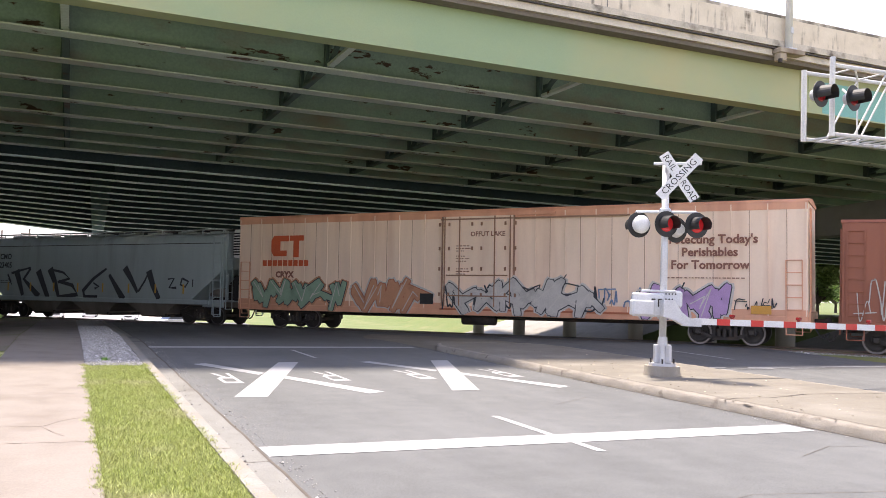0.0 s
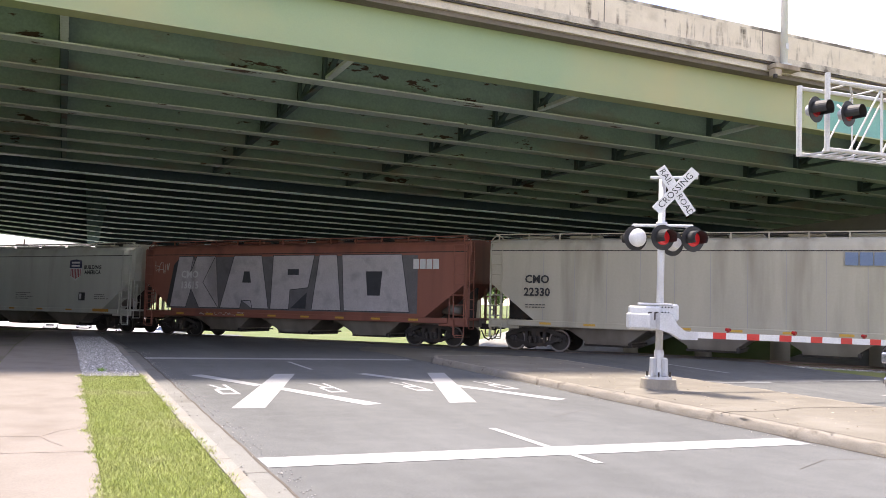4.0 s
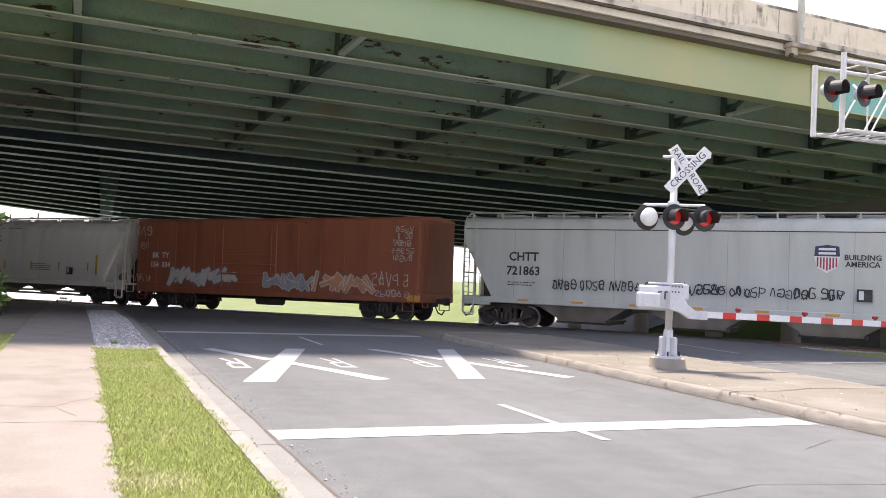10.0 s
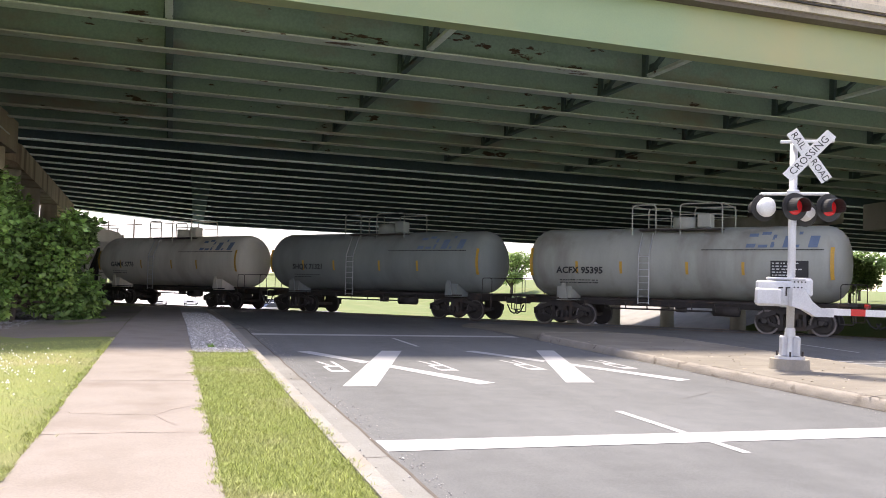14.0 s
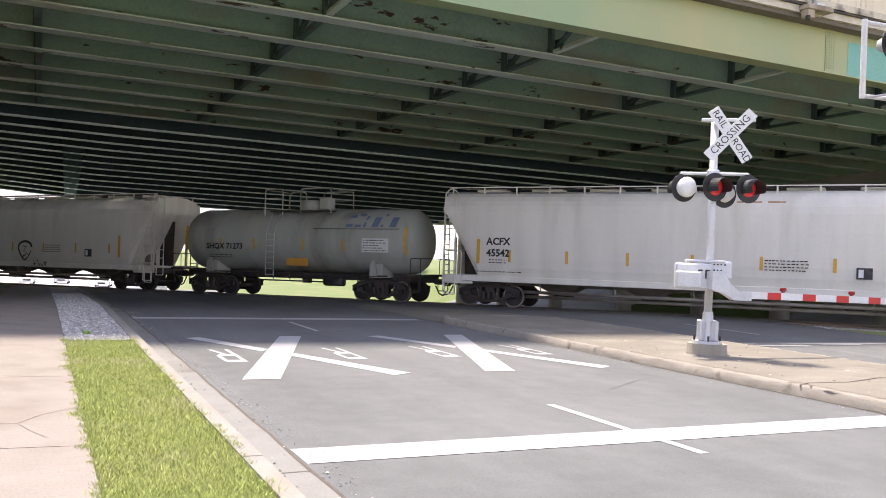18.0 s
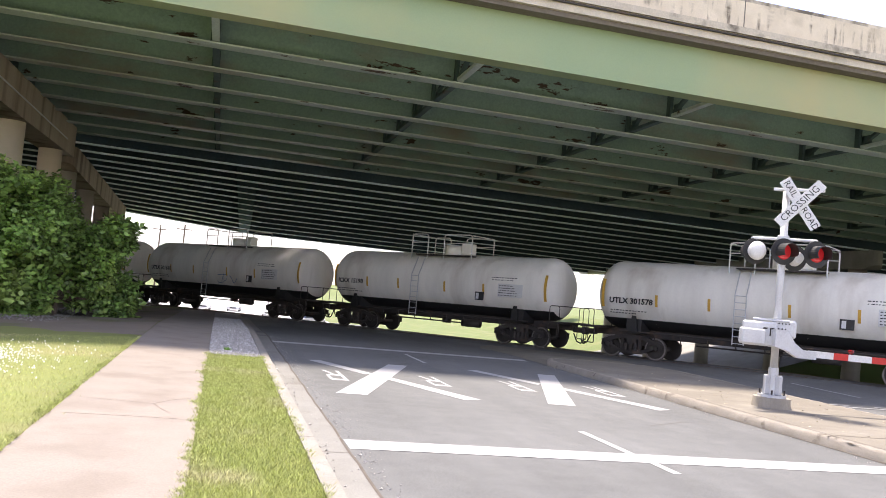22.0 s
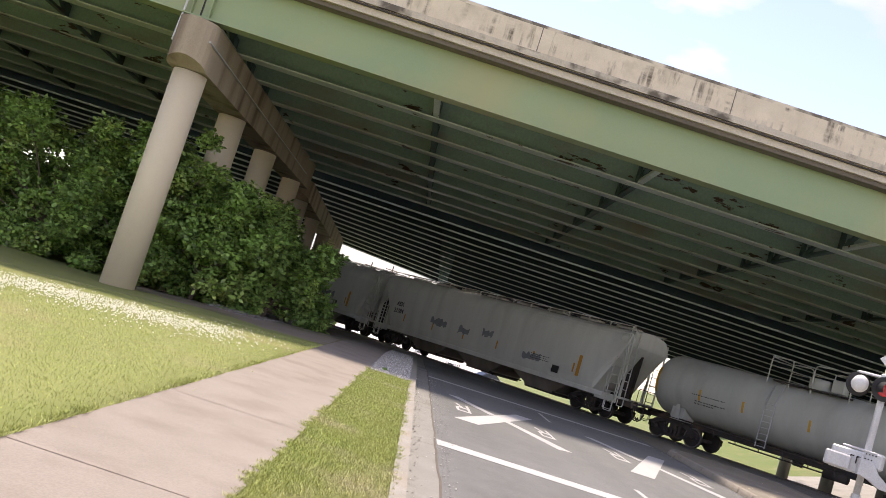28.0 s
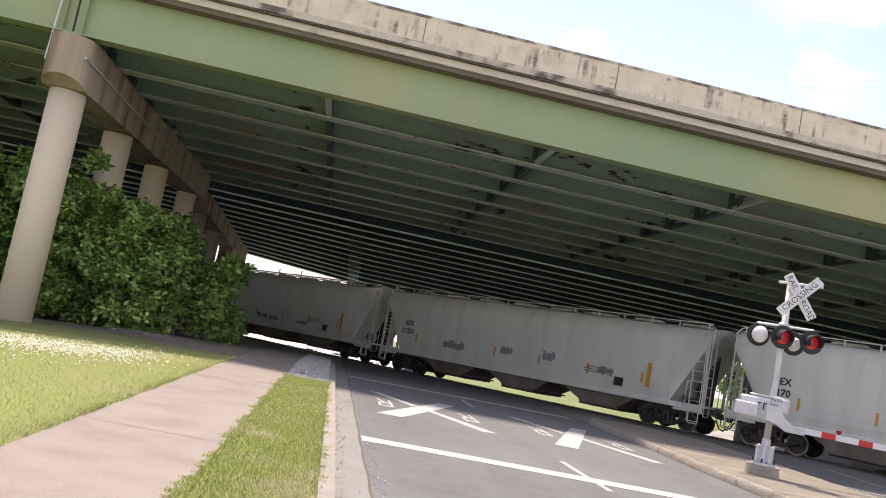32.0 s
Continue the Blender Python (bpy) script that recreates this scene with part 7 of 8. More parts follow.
def text(parent, words, x, z, size, y, material="letter_black", bold=0.0, wide=1.0):
    o = lettering(words, size, material, parent, pose(x, -y, z, 90, 0, 0), "lettering", bold)
    o.scale = (wide, 1, 1)
    return o


def small_print(parent, x, z, w, rows, y, seed, material="letter_black"):
    """Lines too small to read: broken bars."""
    rng = random.Random(seed)
    bm = bmesh.new()
    for r in range(rows):
        u, end = -w / 2, w / 2 * rng.uniform(0.2, 1.0)
        while u < end:
            d = rng.uniform(0.04, 0.12)
            box(bm, (x + u + d / 2, -y, z - 0.1 * r), (d, 0.003, 0.034))
            u += d + rng.uniform(0.02, 0.07)
    part("small_print", bm, material, parent)["kind"] = "stuff"


def ribbon(bm, pts, w, y):
    for (x0, z0), (x1, z1) in zip(pts, pts[1:]):
        d = math.hypot(x1 - x0, z1 - z0) or 1e-6
        nx, nz = -(z1 - z0) / d * w / 2, (x1 - x0) / d * w / 2
        ex, ez = (x1 - x0) / d * w * 0.3, (z1 - z0) / d * w * 0.3
        bm.faces.new([bm.verts.new(p) for p in ((x0 - ex + nx, -y, z0 - ez + nz), (x0 - ex - nx, -y, z0 - ez - nz), (x1 + ex - nx, -y, z1 + ez - nz), (x1 + ex + nx, -y, z1 + ez + nz))])


STROKES = (((0.0, 0.0), (0.1, 1.0)), ((0.1, 1.0), (0.9, 0.8), (0.8, 0.5), (0.0, 0.5)), ((0.9, 0.9), (0.2, 1.0), (0.0, 0.5), (0.2, 0.0), (0.9, 0.1), (0.8, 0.45), (0.5, 0.45)),
           ((0.9, 1.0), (0.1, 0.9), (0.2, 0.5), (0.8, 0.4), (0.7, 0.0), (0.0, 0.1)), ((0.0, 0.9), (0.4, 0.0), (0.6, 0.1), (0.9, 1.0)), ((0.5, 1.0), (0.05, 0.6), (0.1, 0.1), (0.6, 0.0), (0.9, 0.5), (0.5, 1.0)))


def tag_line(parent, x0, x1, z0, z1, y, material, seed, w=0.03, step=0.3):
    """A line of small sprayed marks in clusters, none of them a letter."""
    rng = random.Random(seed)
    bm = bmesh.new()
    x, left = x0, rng.randint(4, 6)
    while x < x1:
        wide, h = step * rng.uniform(0.7, 0.95), (z1 - z0) * rng.uniform(0.8, 1.1)
        fx, fz, lo = rng.random() < 0.5, rng.random() < 0.4, z0 + rng.uniform(-0.03, 0.03)
        for s in rng.sample(STROKES, rng.choice((1, 2, 2, 3))):
            knots = [(x + wide * (1 - a if fx else a) + rng.uniform(-0.02, 0.02), lo + h * (1 - b if fz else b) + rng.uniform(-0.02, 0.02)) for a, b in s]
            ribbon(bm, curve_through(knots), w * rng.uniform(0.8, 1.25), y)
        left -= 1
        x += step
        if not left:
            x, left = x + step * 0.5, rng.randint(4, 6)
    part("scrawl", bm, material, parent)


def curve_through(knots):
    k, pts = len(knots), []
    for i in range(k - 1):
        p0, p1, p2, p3 = knots[max(i - 1, 0)], knots[i], knots[i + 1], knots[min(i + 2, k - 1)]
        for q in range(5):
            t = q / 5
            pts.append(tuple(0.5 * (2 * b + (c - a) * t + (2 * a - 5 * b + 4 * c - d) * t * t + (3 * b - a - 3 * c + d) * t ** 3) for a, b, c, d in zip(p0, p1, p2, p3)))
    return pts + [knots[-1]]


def scrawl(parent, x0, x1, z0, z1, y, material, seed, w=0.04, step=0.35, slope=0.0):
    """Hand-sprayed looping strokes that cannot be read."""
    rng = random.Random(seed)
    bm = bmesh.new()
    x = x0
    while x < x1 - step * 0.4:
        h = z1 - z0
        lo = z0 + slope * (x - x0) + rng.uniform(-0.08, 0.12) * h
        ww = step * rng.uniform(0.55, 1.15)
        k = rng.randint(4, 7)
        knots = []
        for i in range(k):
            up = (i + rng.randint(0, 1)) % 2
            knots.append((x + ww * (i / (k - 1)) * rng.uniform(0.6, 1.1) + rng.uniform(-0.12, 0.12) * ww, lo + h * (rng.uniform(0.55, 1.0) if up else rng.uniform(0.0, 0.4))))
        ribbon(bm, curve_through(knots), w * rng.uniform(0.75, 1.3), y)
        if rng.random() < 0.35:
            zz = lo + h * rng.uniform(0.2, 0.9)
            ribbon(bm, [(x - 0.1 * ww, zz), (x + ww * 1.1, zz + rng.uniform(-0.15, 0.15) * h)], w, y)
        x += step * rng.uniform(0.7, 1.15)
    part("scrawl", bm, material, parent)


def throw_up(parent, x0, x1, z0, z1, y, fill, line, seed, n=5, halo="spray_pale"):
    """Interlocked sprayed letter shapes that cannot be read: broad bent bars with dark edges, a pale halo, glints and arrow tips."""
    rng = random.Random(seed)
    n = int(n * 1.4)
    w, h = (x1 - x0) / n, z1 - z0
    layers = {k: bmesh.new() for k in ("spray_halo", "spray_outline", "spray_fill", "spray_glint")}
    def bars(key, pts, width, lift):
        bm = layers[key]
        for q, ((xa, za), (xb, zb)) in enumerate(zip(pts, pts[1:])):
            d = math.hypot(xb - xa, zb - za) or 1e-6
            ux, uz = (xb - xa) / d, (zb - za) / d
            r, e = width / 2, width * 0.32
            yy = -(y + lift + 0.0007 * q)
            ring = [(xa - ux * e - uz * r * 0.8, za - uz * e + ux * r * 0.8), (xa - ux * e + uz * r * 0.8, za - uz * e - ux * r * 0.8), (xa + uz * r, za - ux * r), (xb + uz * r, zb - ux * r),
                    (xb + ux * e + uz * r * 0.8, zb + uz * e - ux * r * 0.8), (xb + ux * e - uz * r * 0.8, zb + uz * e + ux * r * 0.8), (xb - uz * r, zb + ux * r), (xa - uz * r, za + ux * r)]
            bm.faces.new([bm.verts.new((px, yy, min(max(pz, z0 - 0.05), z1 + 0.2))) for px, pz in ring])
    for k in range(n):
        cx, lean = x0 + w * k, rng.uniform(-0.2, 0.3) * w
        m = rng.randint(6, 9)
        pts, v = [], rng.randint(0, 1)
        for q in range(m):
            v = 1 - v
            u = rng.uniform(-0.35, 1.35)
            pts.append((cx + w * u + lean * (v - 0.5), z0 + h * (rng.uniform(0.5, 0.98) if v else rng.uniform(0.02, 0.5))))
        fat = rng.uniform(0.17, 0.27) * (h / 1.05)
        lift = 0.012 * k / n
        if halo:
            bars("spray_halo", pts, fat + 0.22, lift * 0.2)
        bars("spray_outline", pts, fat + 0.075, 0.008 + lift)
        bars("spray_fill", pts, fat, 0.0125 + lift)
        bars("spray_glint", [(px - 0.03, pz + 0.045) for px, pz in pts[:3]], 0.035, 0.018 + lift)
        tip = pts[-1]
        bars("spray_outline", [tip, (tip[0] + rng.uniform(0.05, 0.3) * w, tip[1] + rng.uniform(-0.2, 0.35) * h)], 0.05, 0.006 + lift)
    for key, mt in (("spray_halo", halo), ("spray_outline", line), ("spray_fill", fill), ("spray_glint", "spray_pale")):
        if mt:
            o = part(key, layers[key], mt, parent)
            o["kind"] = "stuff"
        else:
            layers[key].free()


def brush(parent, pts, w0, w1, y, material="spray_dark"):
    """One broad sprayed stroke through pts, with its own width at either end."""
    bm = bmesh.new()
    n = len(pts)
    left, right = [], []
    for i, (x, z) in enumerate(pts):
        a, b = pts[max(i - 1, 0)], pts[min(i + 1, n - 1)]
        d = math.hypot(b[0] - a[0], b[1] - a[1]) or 1
        w = (w0 + (w1 - w0) * i / (n - 1)) / 2
        nx, nz = -(b[1] - a[1]) / d * w, (b[0] - a[0]) / d * w
        left.append(bm.verts.new((x + nx, -y, z + nz)))
        right.append(bm.verts.new((x - nx, -y, z - nz)))
    for i in range(n - 1):
        bm.faces.new((left[i], right[i], right[i + 1], left[i + 1]))
    part("spray_stroke", bm, material, parent)


def shield(parent, x, z, y, k=1.0):
    """A shield sign: dark head over red and white stripes."""
    def poly(pts, mt, dy, nm):
        bm = bmesh.new()
        bm.faces.new([bm.verts.new((x + a * k, -(y + dy), z + b * k)) for a, b in pts])
        part(nm, bm, mt, parent)
    poly([(-0.42, 0.5), (0, 0.56), (0.42, 0.5), (0.45, 0.1), (0.36, -0.3), (0, -0.52), (-0.36, -0.3), (-0.45, 0.1)], "white", 0, "shield")
    poly([(-0.42, 0.5), (0, 0.56), (0.42, 0.5), (0.45, 0.12), (-0.45, 0.12)], "sign_navy", 0.003, "shield_head")
    for i in range(-3, 4):
        d = 0.44 - 0.045 * abs(i)
        poly([(i * 0.11 - 0.03, 0.08), (i * 0.11 + 0.03, 0.08), (i * 0.11 + 0.03, -d + 0.02), (i * 0.11 - 0.03, -d + 0.02)], "sign_red", 0.003, "shield_stripe")
    for b in (0.40, 0.24):
        poly([(-0.3, b - 0.05), (0.3, b - 0.05), (0.3, b + 0.04), (-0.3, b + 0.04)], "white", 0.005, "shield_bar")


def reflectors(parent, L, y, z, n, mt="mark_yellow", big=True, inset=2.3):
    for k in range(n):
        x = -L / 2 + inset + (L - 2 * inset) * k / (n - 1)
        plate(parent, "reflective_strip", x - (0.22 if big else 0.05), x + (0.22 if big else 0.05), z - (0.04 if big else 0.22), z + (0.04 if big else 0.22), y, mt)


def code(parent, a, b, x, z, y, size=0.42, gap=0.5, material="letter_black"):
    text(parent, a, x, z + gap / 2, size, y, material, bold=0.012)
    text(parent, b, x, z - gap / 2, size, y, material, bold=0.012)


def decorate():
    C = [c for c, _ in CARS]
    rnd = random.Random(5)
    # first brown boxcar
    scrawl(C[0], -7.8, -3, 1.1, 2.3, 1.6, "spray_white", 1, 0.035, 0.5)
    # insulated car
    r, y = C[1], 1.575
    bm = bmesh.new()
    for pts in ([(-9.9, 3.15), (-9.2, 3.15), (-9.2, 3.4), (-9.55, 3.4), (-9.55, 3.8), (-9.1, 3.8), (-9.1, 4.05), (-9.9, 4.05), (-10.05, 3.85), (-10.05, 3.35)], [(-9.05, 4.05), (-8.3, 4.05), (-8.3, 3.82), (-8.55, 3.82), (-8.55, 3.1), (-8.85, 3.1), (-8.85, 3.82), (-9.05, 3.82)]):
        bm.faces.new([bm.verts.new((a, -y, b)) for a, b in pts])
    part("emblem", bm, "letter_orange", r, "orange emblem")
    for k in range(9):
        plate(r, "name_bar", -10.5 + 0.28 * k, -10.28 + 0.28 * k, 2.72, 2.98, y, "letter_orange")
    text(r, "CRYX", -9.3, 2.34, 0.36, y, "letter_brown", 0.02)
    small_print(r, -9.2, 2.0, 0.9, 1, y, 3, "letter_brown")
    text(r, "OFFUT LAKE", 0.45, 3.95, 0.26, 1.645, "letter_brown", 0.006)
    for k, wd in enumerate(("Protecting Today's", "Perishables", "For Tomorrow")):
        text(r, wd, 8.75, 3.62 - 0.44 * k, 0.42, y, "letter_brown", 0.012)
    small_print(r, 8.8, 2.3, 3, 1, y, 5, "letter_brown")
    plate(r, "notice", 10.1, 10.75, 1.1, 1.38, y, "mark_orange", "small yellow notice")
    throw_up(r, -10.9, -6.2, 0.86, 2.1, y, "spray_green", "spray_dark", 2, 5, "spray_peach")
    throw_up(r, -6.1, -2.2, 0.84, 2.15, y + 0.004, "spray_peach", "spray_rust", 3, 4, "spray_white")
    scrawl(r, -1.4, 5.0, 1.05, 2.0, 1.665, "spray_dark", 31, 0.06, 1.2)
    throw_up(r, -0.9, 5.0, 0.86, 2.2, 1.65, "spray_white", "spray_dark", 4, 5)
    scrawl(r, 4.9, 6.4, 1.2, 1.9, y, "spray_blue", 6, 0.05, 0.5)
    throw_up(r, 6.7, 9.4, 0.86, 2.1, y, "spray_purple", "spray_dark", 7, 3)
    scrawl(r, 9.6, 11.0, 1.2, 1.65, y, "spray_dark", 8, 0.03, 0.3)
    plate(r, "vent", -2.5, -1.9, 1.2, 1.62, y + 0.05, "black")
    for zz in (3.1, 2.6, 3.5):
        small_print(r, -0.6, zz, 0.6, 3, 1.645, int(zz * 10), "letter_brown")
    # pale blue hopper with tall strokes
    for k, (pts, w0, w1) in enumerate((([(-6.2, 2.1), (-5.95, 1.75)], 0.1, 0.03), ([(-6.3, 2.3), (-6.0, 1.9)], 0.08, 0.03),
                                       ([(-6.0, 2.35), (-5.3, 2.5), (-4.5, 2.65)], 0.1, 0.06), ([(-5.6, 2.5), (-5.3, 1.8), (-5.05, 1.2)], 0.3, 0.16), ([(-4.5, 2.6), (-5.0, 2.05), (-4.4, 1.6), (-3.8, 1.15)], 0.1, 0.24),
                                       ([(-3.9, 2.5), (-3.5, 1.8), (-3.1, 1.1)], 0.28, 0.2), ([(-3.0, 2.6), (-2.6, 1.9), (-2.3, 1.15)], 0.3, 0.14), ([(-2.9, 2.55), (-2.0, 2.4), (-1.5, 2.1), (-2.4, 1.9)], 0.08, 0.1),
                                       ([(-2.3, 1.95), (-1.3, 1.75), (-0.9, 1.3), (-2.3, 1.12)], 0.12, 0.16), ([(1.1, 2.6), (0.2, 2.1), (-0.5, 1.5), (-0.4, 1.15), (0.5, 1.12)], 0.08, 0.22),
                                       ([(0.2, 1.9), (0.6, 1.7), (0.3, 1.6)], 0.06, 0.1), ([(1.3, 2.3), (1.8, 1.7), (2.3, 1.1)], 0.12, 0.26), ([(2.35, 2.65), (2.8, 2.1), (3.25, 1.45)], 0.26, 0.12),
                                       ([(3.3, 1.5), (3.7, 2.0), (4.0, 2.5)], 0.08, 0.06), ([(3.95, 2.5), (4.25, 1.8), (4.65, 1.15)], 0.26, 0.18),
                                       ([(5.2, 2.1), (5.6, 2.15), (5.3, 1.7), (5.75, 1.7)], 0.06, 0.09), ([(6.1, 2.15), (6.0, 1.85), (6.3, 1.75), (6.5, 2.0), (6.1, 2.15)], 0.07, 0.07), ([(6.75, 2.1), (6.75, 1.75)], 0.05, 0.04))):
        brush(C[2], pts, w0 * 1.45, w1 * 1.45, 1.535 + 0.0008 * k)
    code(C[2], "CMO", "23405", -6.5, 3.0, 1.535, 0.4, 0.46)
    reflectors(C[2], 17, 1.56, 1.65, 8, big=False)
    small_print(C[2], -6.5, 1.95, 1.0, 2, 1.535, 13)
    # tan hopper
    for k in range(4):
        plate(C[3], "name_bar", 4.2 + 0.42 * k, 4.58 + 0.42 * k, 3.3, 3.72, 1.585, "letter_blue")
    code(C[3], "CMO", "22330", -6.3, 2.45, 1.59, 0.42, 0.48)
    small_print(C[3], -6.2, 1.75, 1.1, 2, 1.585, 14)
    reflectors(C[3], 16.5, 1.57, 1.06, 8)
    # purple hopper with giant shapes
    slabs = ([(-6.9, 1.35), (-5.9, 1.35), (-5.6, 2.2), (-5.1, 1.35), (-3.95, 1.35), (-4.9, 2.5), (-4.2, 3.7), (-5.3, 3.7), (-5.7, 2.9), (-5.5, 3.7), (-6.4, 3.7)],
             [(-3.85, 1.35), (-2.7, 1.35), (-2.6, 1.7), (-2.1, 1.7), (-2.0, 1.35), (-1.1, 1.35), (-1.55, 3.7), (-3.1, 3.7)],
             [(-1.0, 1.35), (0.0, 1.35), (0.05, 2.2), (1.0, 2.3), (1.3, 3.7), (-0.9, 3.7)],
             [(1.2, 1.35), (2.7, 1.35), (2.45, 3.7), (1.55, 3.7)], [(2.85, 1.35), (6.0, 1.35), (5.6, 3.7), (2.7, 3.7)])
    bm = bmesh.new()
    bm.faces.new([bm.verts.new((a, -1.5335, b)) for a, b in ((-7.1, 1.3), (6.35, 1.3), (6.35, 3.66), (-6.3, 3.66))])
    part("spray_shade", bm, "spray_shadow", C[4], "dark grey sprayed shading behind the letters")
    for k, pts in enumerate(slabs):
        bm = bmesh.new()
        bm.faces.new([bm.verts.new((a, -1.535 - 0.001 * k, b)) for a, b in pts])
        bmesh.ops.triangulate(bm, faces=bm.faces[:])
        part("spray_fill", bm, "spray_silver", C[4], "giant pale grey letter shape")
        bm = bmesh.new()
        ribbon(bm, pts + [pts[0]], 0.03, 1.543)
        part("spray_outline", bm, "spray_dark", C[4])
    for pts in ([(-2.6, 2.5), (-2.1, 2.5), (-2.2, 3.0), (-2.5, 3.0)], [(-0.1, 2.85), (0.5, 2.85), (0.5, 3.1), (-0.1, 3.1)], [(4.0, 2.0), (4.6, 2.0), (4.7, 3.0), (3.9, 3.0)], [(-7.1, 1.4), (-6.85, 1.4), (-6.4, 3.6), (-6.7, 3.3)], [(0.1, 1.4), (0.9, 1.4), (0.95, 2.1)]):
        bm = bmesh.new()
        bm.faces.new([bm.verts.new((a, -1.546, b)) for a, b in pts])
        part("spray_shade", bm, "spray_dark", C[4])
    code(C[4], "CMO", "13615", -5.7, 2.6, 1.55, 0.45, material="white")
    for k in range(4):
        plate(C[4], "name_bar", 6.15 + 0.3 * k, 6.41 + 0.3 * k, 3.1, 3.5, 1.55, "white")
    reflectors(C[4], 17, 1.56, 1.06, 8)
    scrawl(C[4], -7.9, -7.0, 2.9, 3.5, 1.53, "spray_white", 71, 0.03, 0.3)
    scrawl(C[4], -5.0, -2.5, 1.0, 1.15, 1.56, "spray_white", 72, 0.02, 0.3)
    # grey hopper with a shield
    text(C[5], "111472", -5.1, 3.14, 0.46, 1.535, bold=0.018)
    text(C[5], "UP", -6.45, 3.14, 0.46, 1.535, bold=0.018)
    shield(C[5], 4.65, 3.05, 1.535)
    text(C[5], "BUILDING", 5.85, 3.2, 0.27, 1.535, bold=0.008)
    text(C[5], "AMERICA", 5.85, 2.95, 0.27, 1.535, bold=0.008)
    code(C[6], "CMO", "20340", -6.5, 2.58, 1.585, 0.5, 0.56)
    shield(C[6], 4.1, 3.0, 1.585, 0.7)
    plate(C[6], "mark_frame", -5.48, -5.15, 2.45, 2.75, 1.58, "letter_black")
    plate(C[6], "mark_field", -5.44, -5.19, 2.49, 2.71, 1.584, P["pale"])
    code(C[7], "CHTT", "721863", -6.5, 2.45, 1.535, 0.46, 0.54)
    shield(C[7], 4.1, 2.88, 1.535, 0.85)
    text(C[7], "BUILDING", 5.15, 2.95, 0.24, 1.535, bold=0.006)
    text(C[7], "AMERICA", 5.15, 2.73, 0.24, 1.535, bold=0.006)
    tag_line(C[7], -5.3, 4.6, 1.58, 1.9, 1.535, "spray_dark", 15, 0.034, 0.24)
    text(C[7], "CH-110-L10", -1.2, 1.38, 0.17, 1.535, bold=0.008)
    for k in (5, 6, 7):
        small_print(C[k], -6.5, 1.75, 1.2, 2, 1.59, 20 + k)
        if k != 7:
            small_print(C[k], 1.0, 1.9, 1.4, 4, 1.59, 30 + k)
        small_print(C[k], 6.6, 1.85, 1.0, 3, 1.59, 40 + k)
        plate(C[k], "placard", 5.0, 5.45, 1.55, 1.95, 1.59, "letter_black")
        plate(C[k], "placard_field", 5.06, 5.2, 1.61, 1.89, 1.593, "white")
        reflectors(C[k], 17.5, 1.565, 1.08, 7, "mark_orange")
        plate(C[k], "reflective_strip", 6.0, 7.1, 1.02, 1.16, 1.565, "mark_orange")
    # second brown boxcar
    throw_up(C[8], -5.6, -1.7, 1.15, 2.0, 1.61, "spray_white", "spray_blue", 17, 5, None)
    throw_up(C[8], 0.2, 2.6, 1.1, 1.85, 1.69, "spray_grey", "spray_white", 18, 3, None)
    throw_up(C[8], 2.7, 5.6, 1.1, 1.95, 1.61, "spray_peach", "spray_white", 19, 4, None)
    tag_line(C[8], -8.0, -7.2, 3.5, 3.95, 1.61, "spray_white", 41, 0.035, 0.36)
    tag_line(C[8], -7.9, -7.1, 2.9, 3.2, 1.61, "spray_white", 46, 0.035, 0.3)
    for k in range(5):
        tag_line(C[8], 6.55 + 0.06 * k, 7.5, 2.5 + 0.3 * k, 2.72 + 0.3 * k, 1.61, "spray_white", 60 + k, 0.025, 0.22)
    tag_line(C[8], 5.7, 7.3, 1.45, 1.95, 1.61, "spray_white", 43, 0.04, 0.33)
    tag_line(C[8], 5.9, 7.4, 1.0, 1.25, 1.61, "spray_white", 47, 0.03, 0.25)
    scrawl(C[8], -7.9, -6.7, 1.2, 1.7, 1.61, "spray_white", 44, 0.03, 0.25)
    for words, x, z in (("BK  TY", -6.3, 2.55), ("154  034", -6.3, 2.1)):
        text(C[8], words, x, z, 0.36, 1.61, "white", 0.01)
    for k in range(3):
        plate(C[8], "notice", -2.35, -2.0, 1.75 + 0.42 * k, 2.05 + 0.42 * k, 1.61, "spray_white")
    plate(C[8], "notice", 7.4, 8.0, 0.85, 1.1, 1.6, "mark_orange")
    # round-sided hoppers
    for i, (a, b) in {9: ("ACFX", "51721"), 13: ("ACFX", "45542"), 15: ("ACFX", "51968"), 20: ("ACFX", "51116")}.items():
        code(C[i], a, b, -6.9 if i != 9 else -6.3, 2.2, 1.605, 0.36, 0.42)
        small_print(C[i], -6.8, 1.75, 0.9, 2, 1.6, 60 + i)
        small_print(C[i], 3.0, 2.0, 1.5, 4, 1.605, 70 + i)
        reflectors(C[i], 17.5, 1.598, 1.9, 7, big=False)
        plate(C[i], "reflective_strip", -7.75, -7.62, 1.6, 2.5, 1.6, "mark_yellow")
        plate(C[i], "reflective_strip", 7.0, 7.13, 1.5, 2.5, 1.6, "mark_yellow")
        plate(C[i], "placard", 4.9, 5.35, 1.5, 1.85, 1.6, "letter_black")
        plate(C[i], "placard_field", 4.96, 5.1, 1.55, 1.8, 1.603, "white")
        small_print(C[i], -6.9, 1.32, 1.7, 1, 1.54, 80 + i)
    brush(C[15], [(0.9 + 0.42 * math.cos(q) + 0.1 * math.sin(2 * q), 1.72 + 0.45 * math.sin(q)) for q in [0.4 + 5.9 * j / 18 for j in range(19)]], 0.13, 0.06, 1.61)
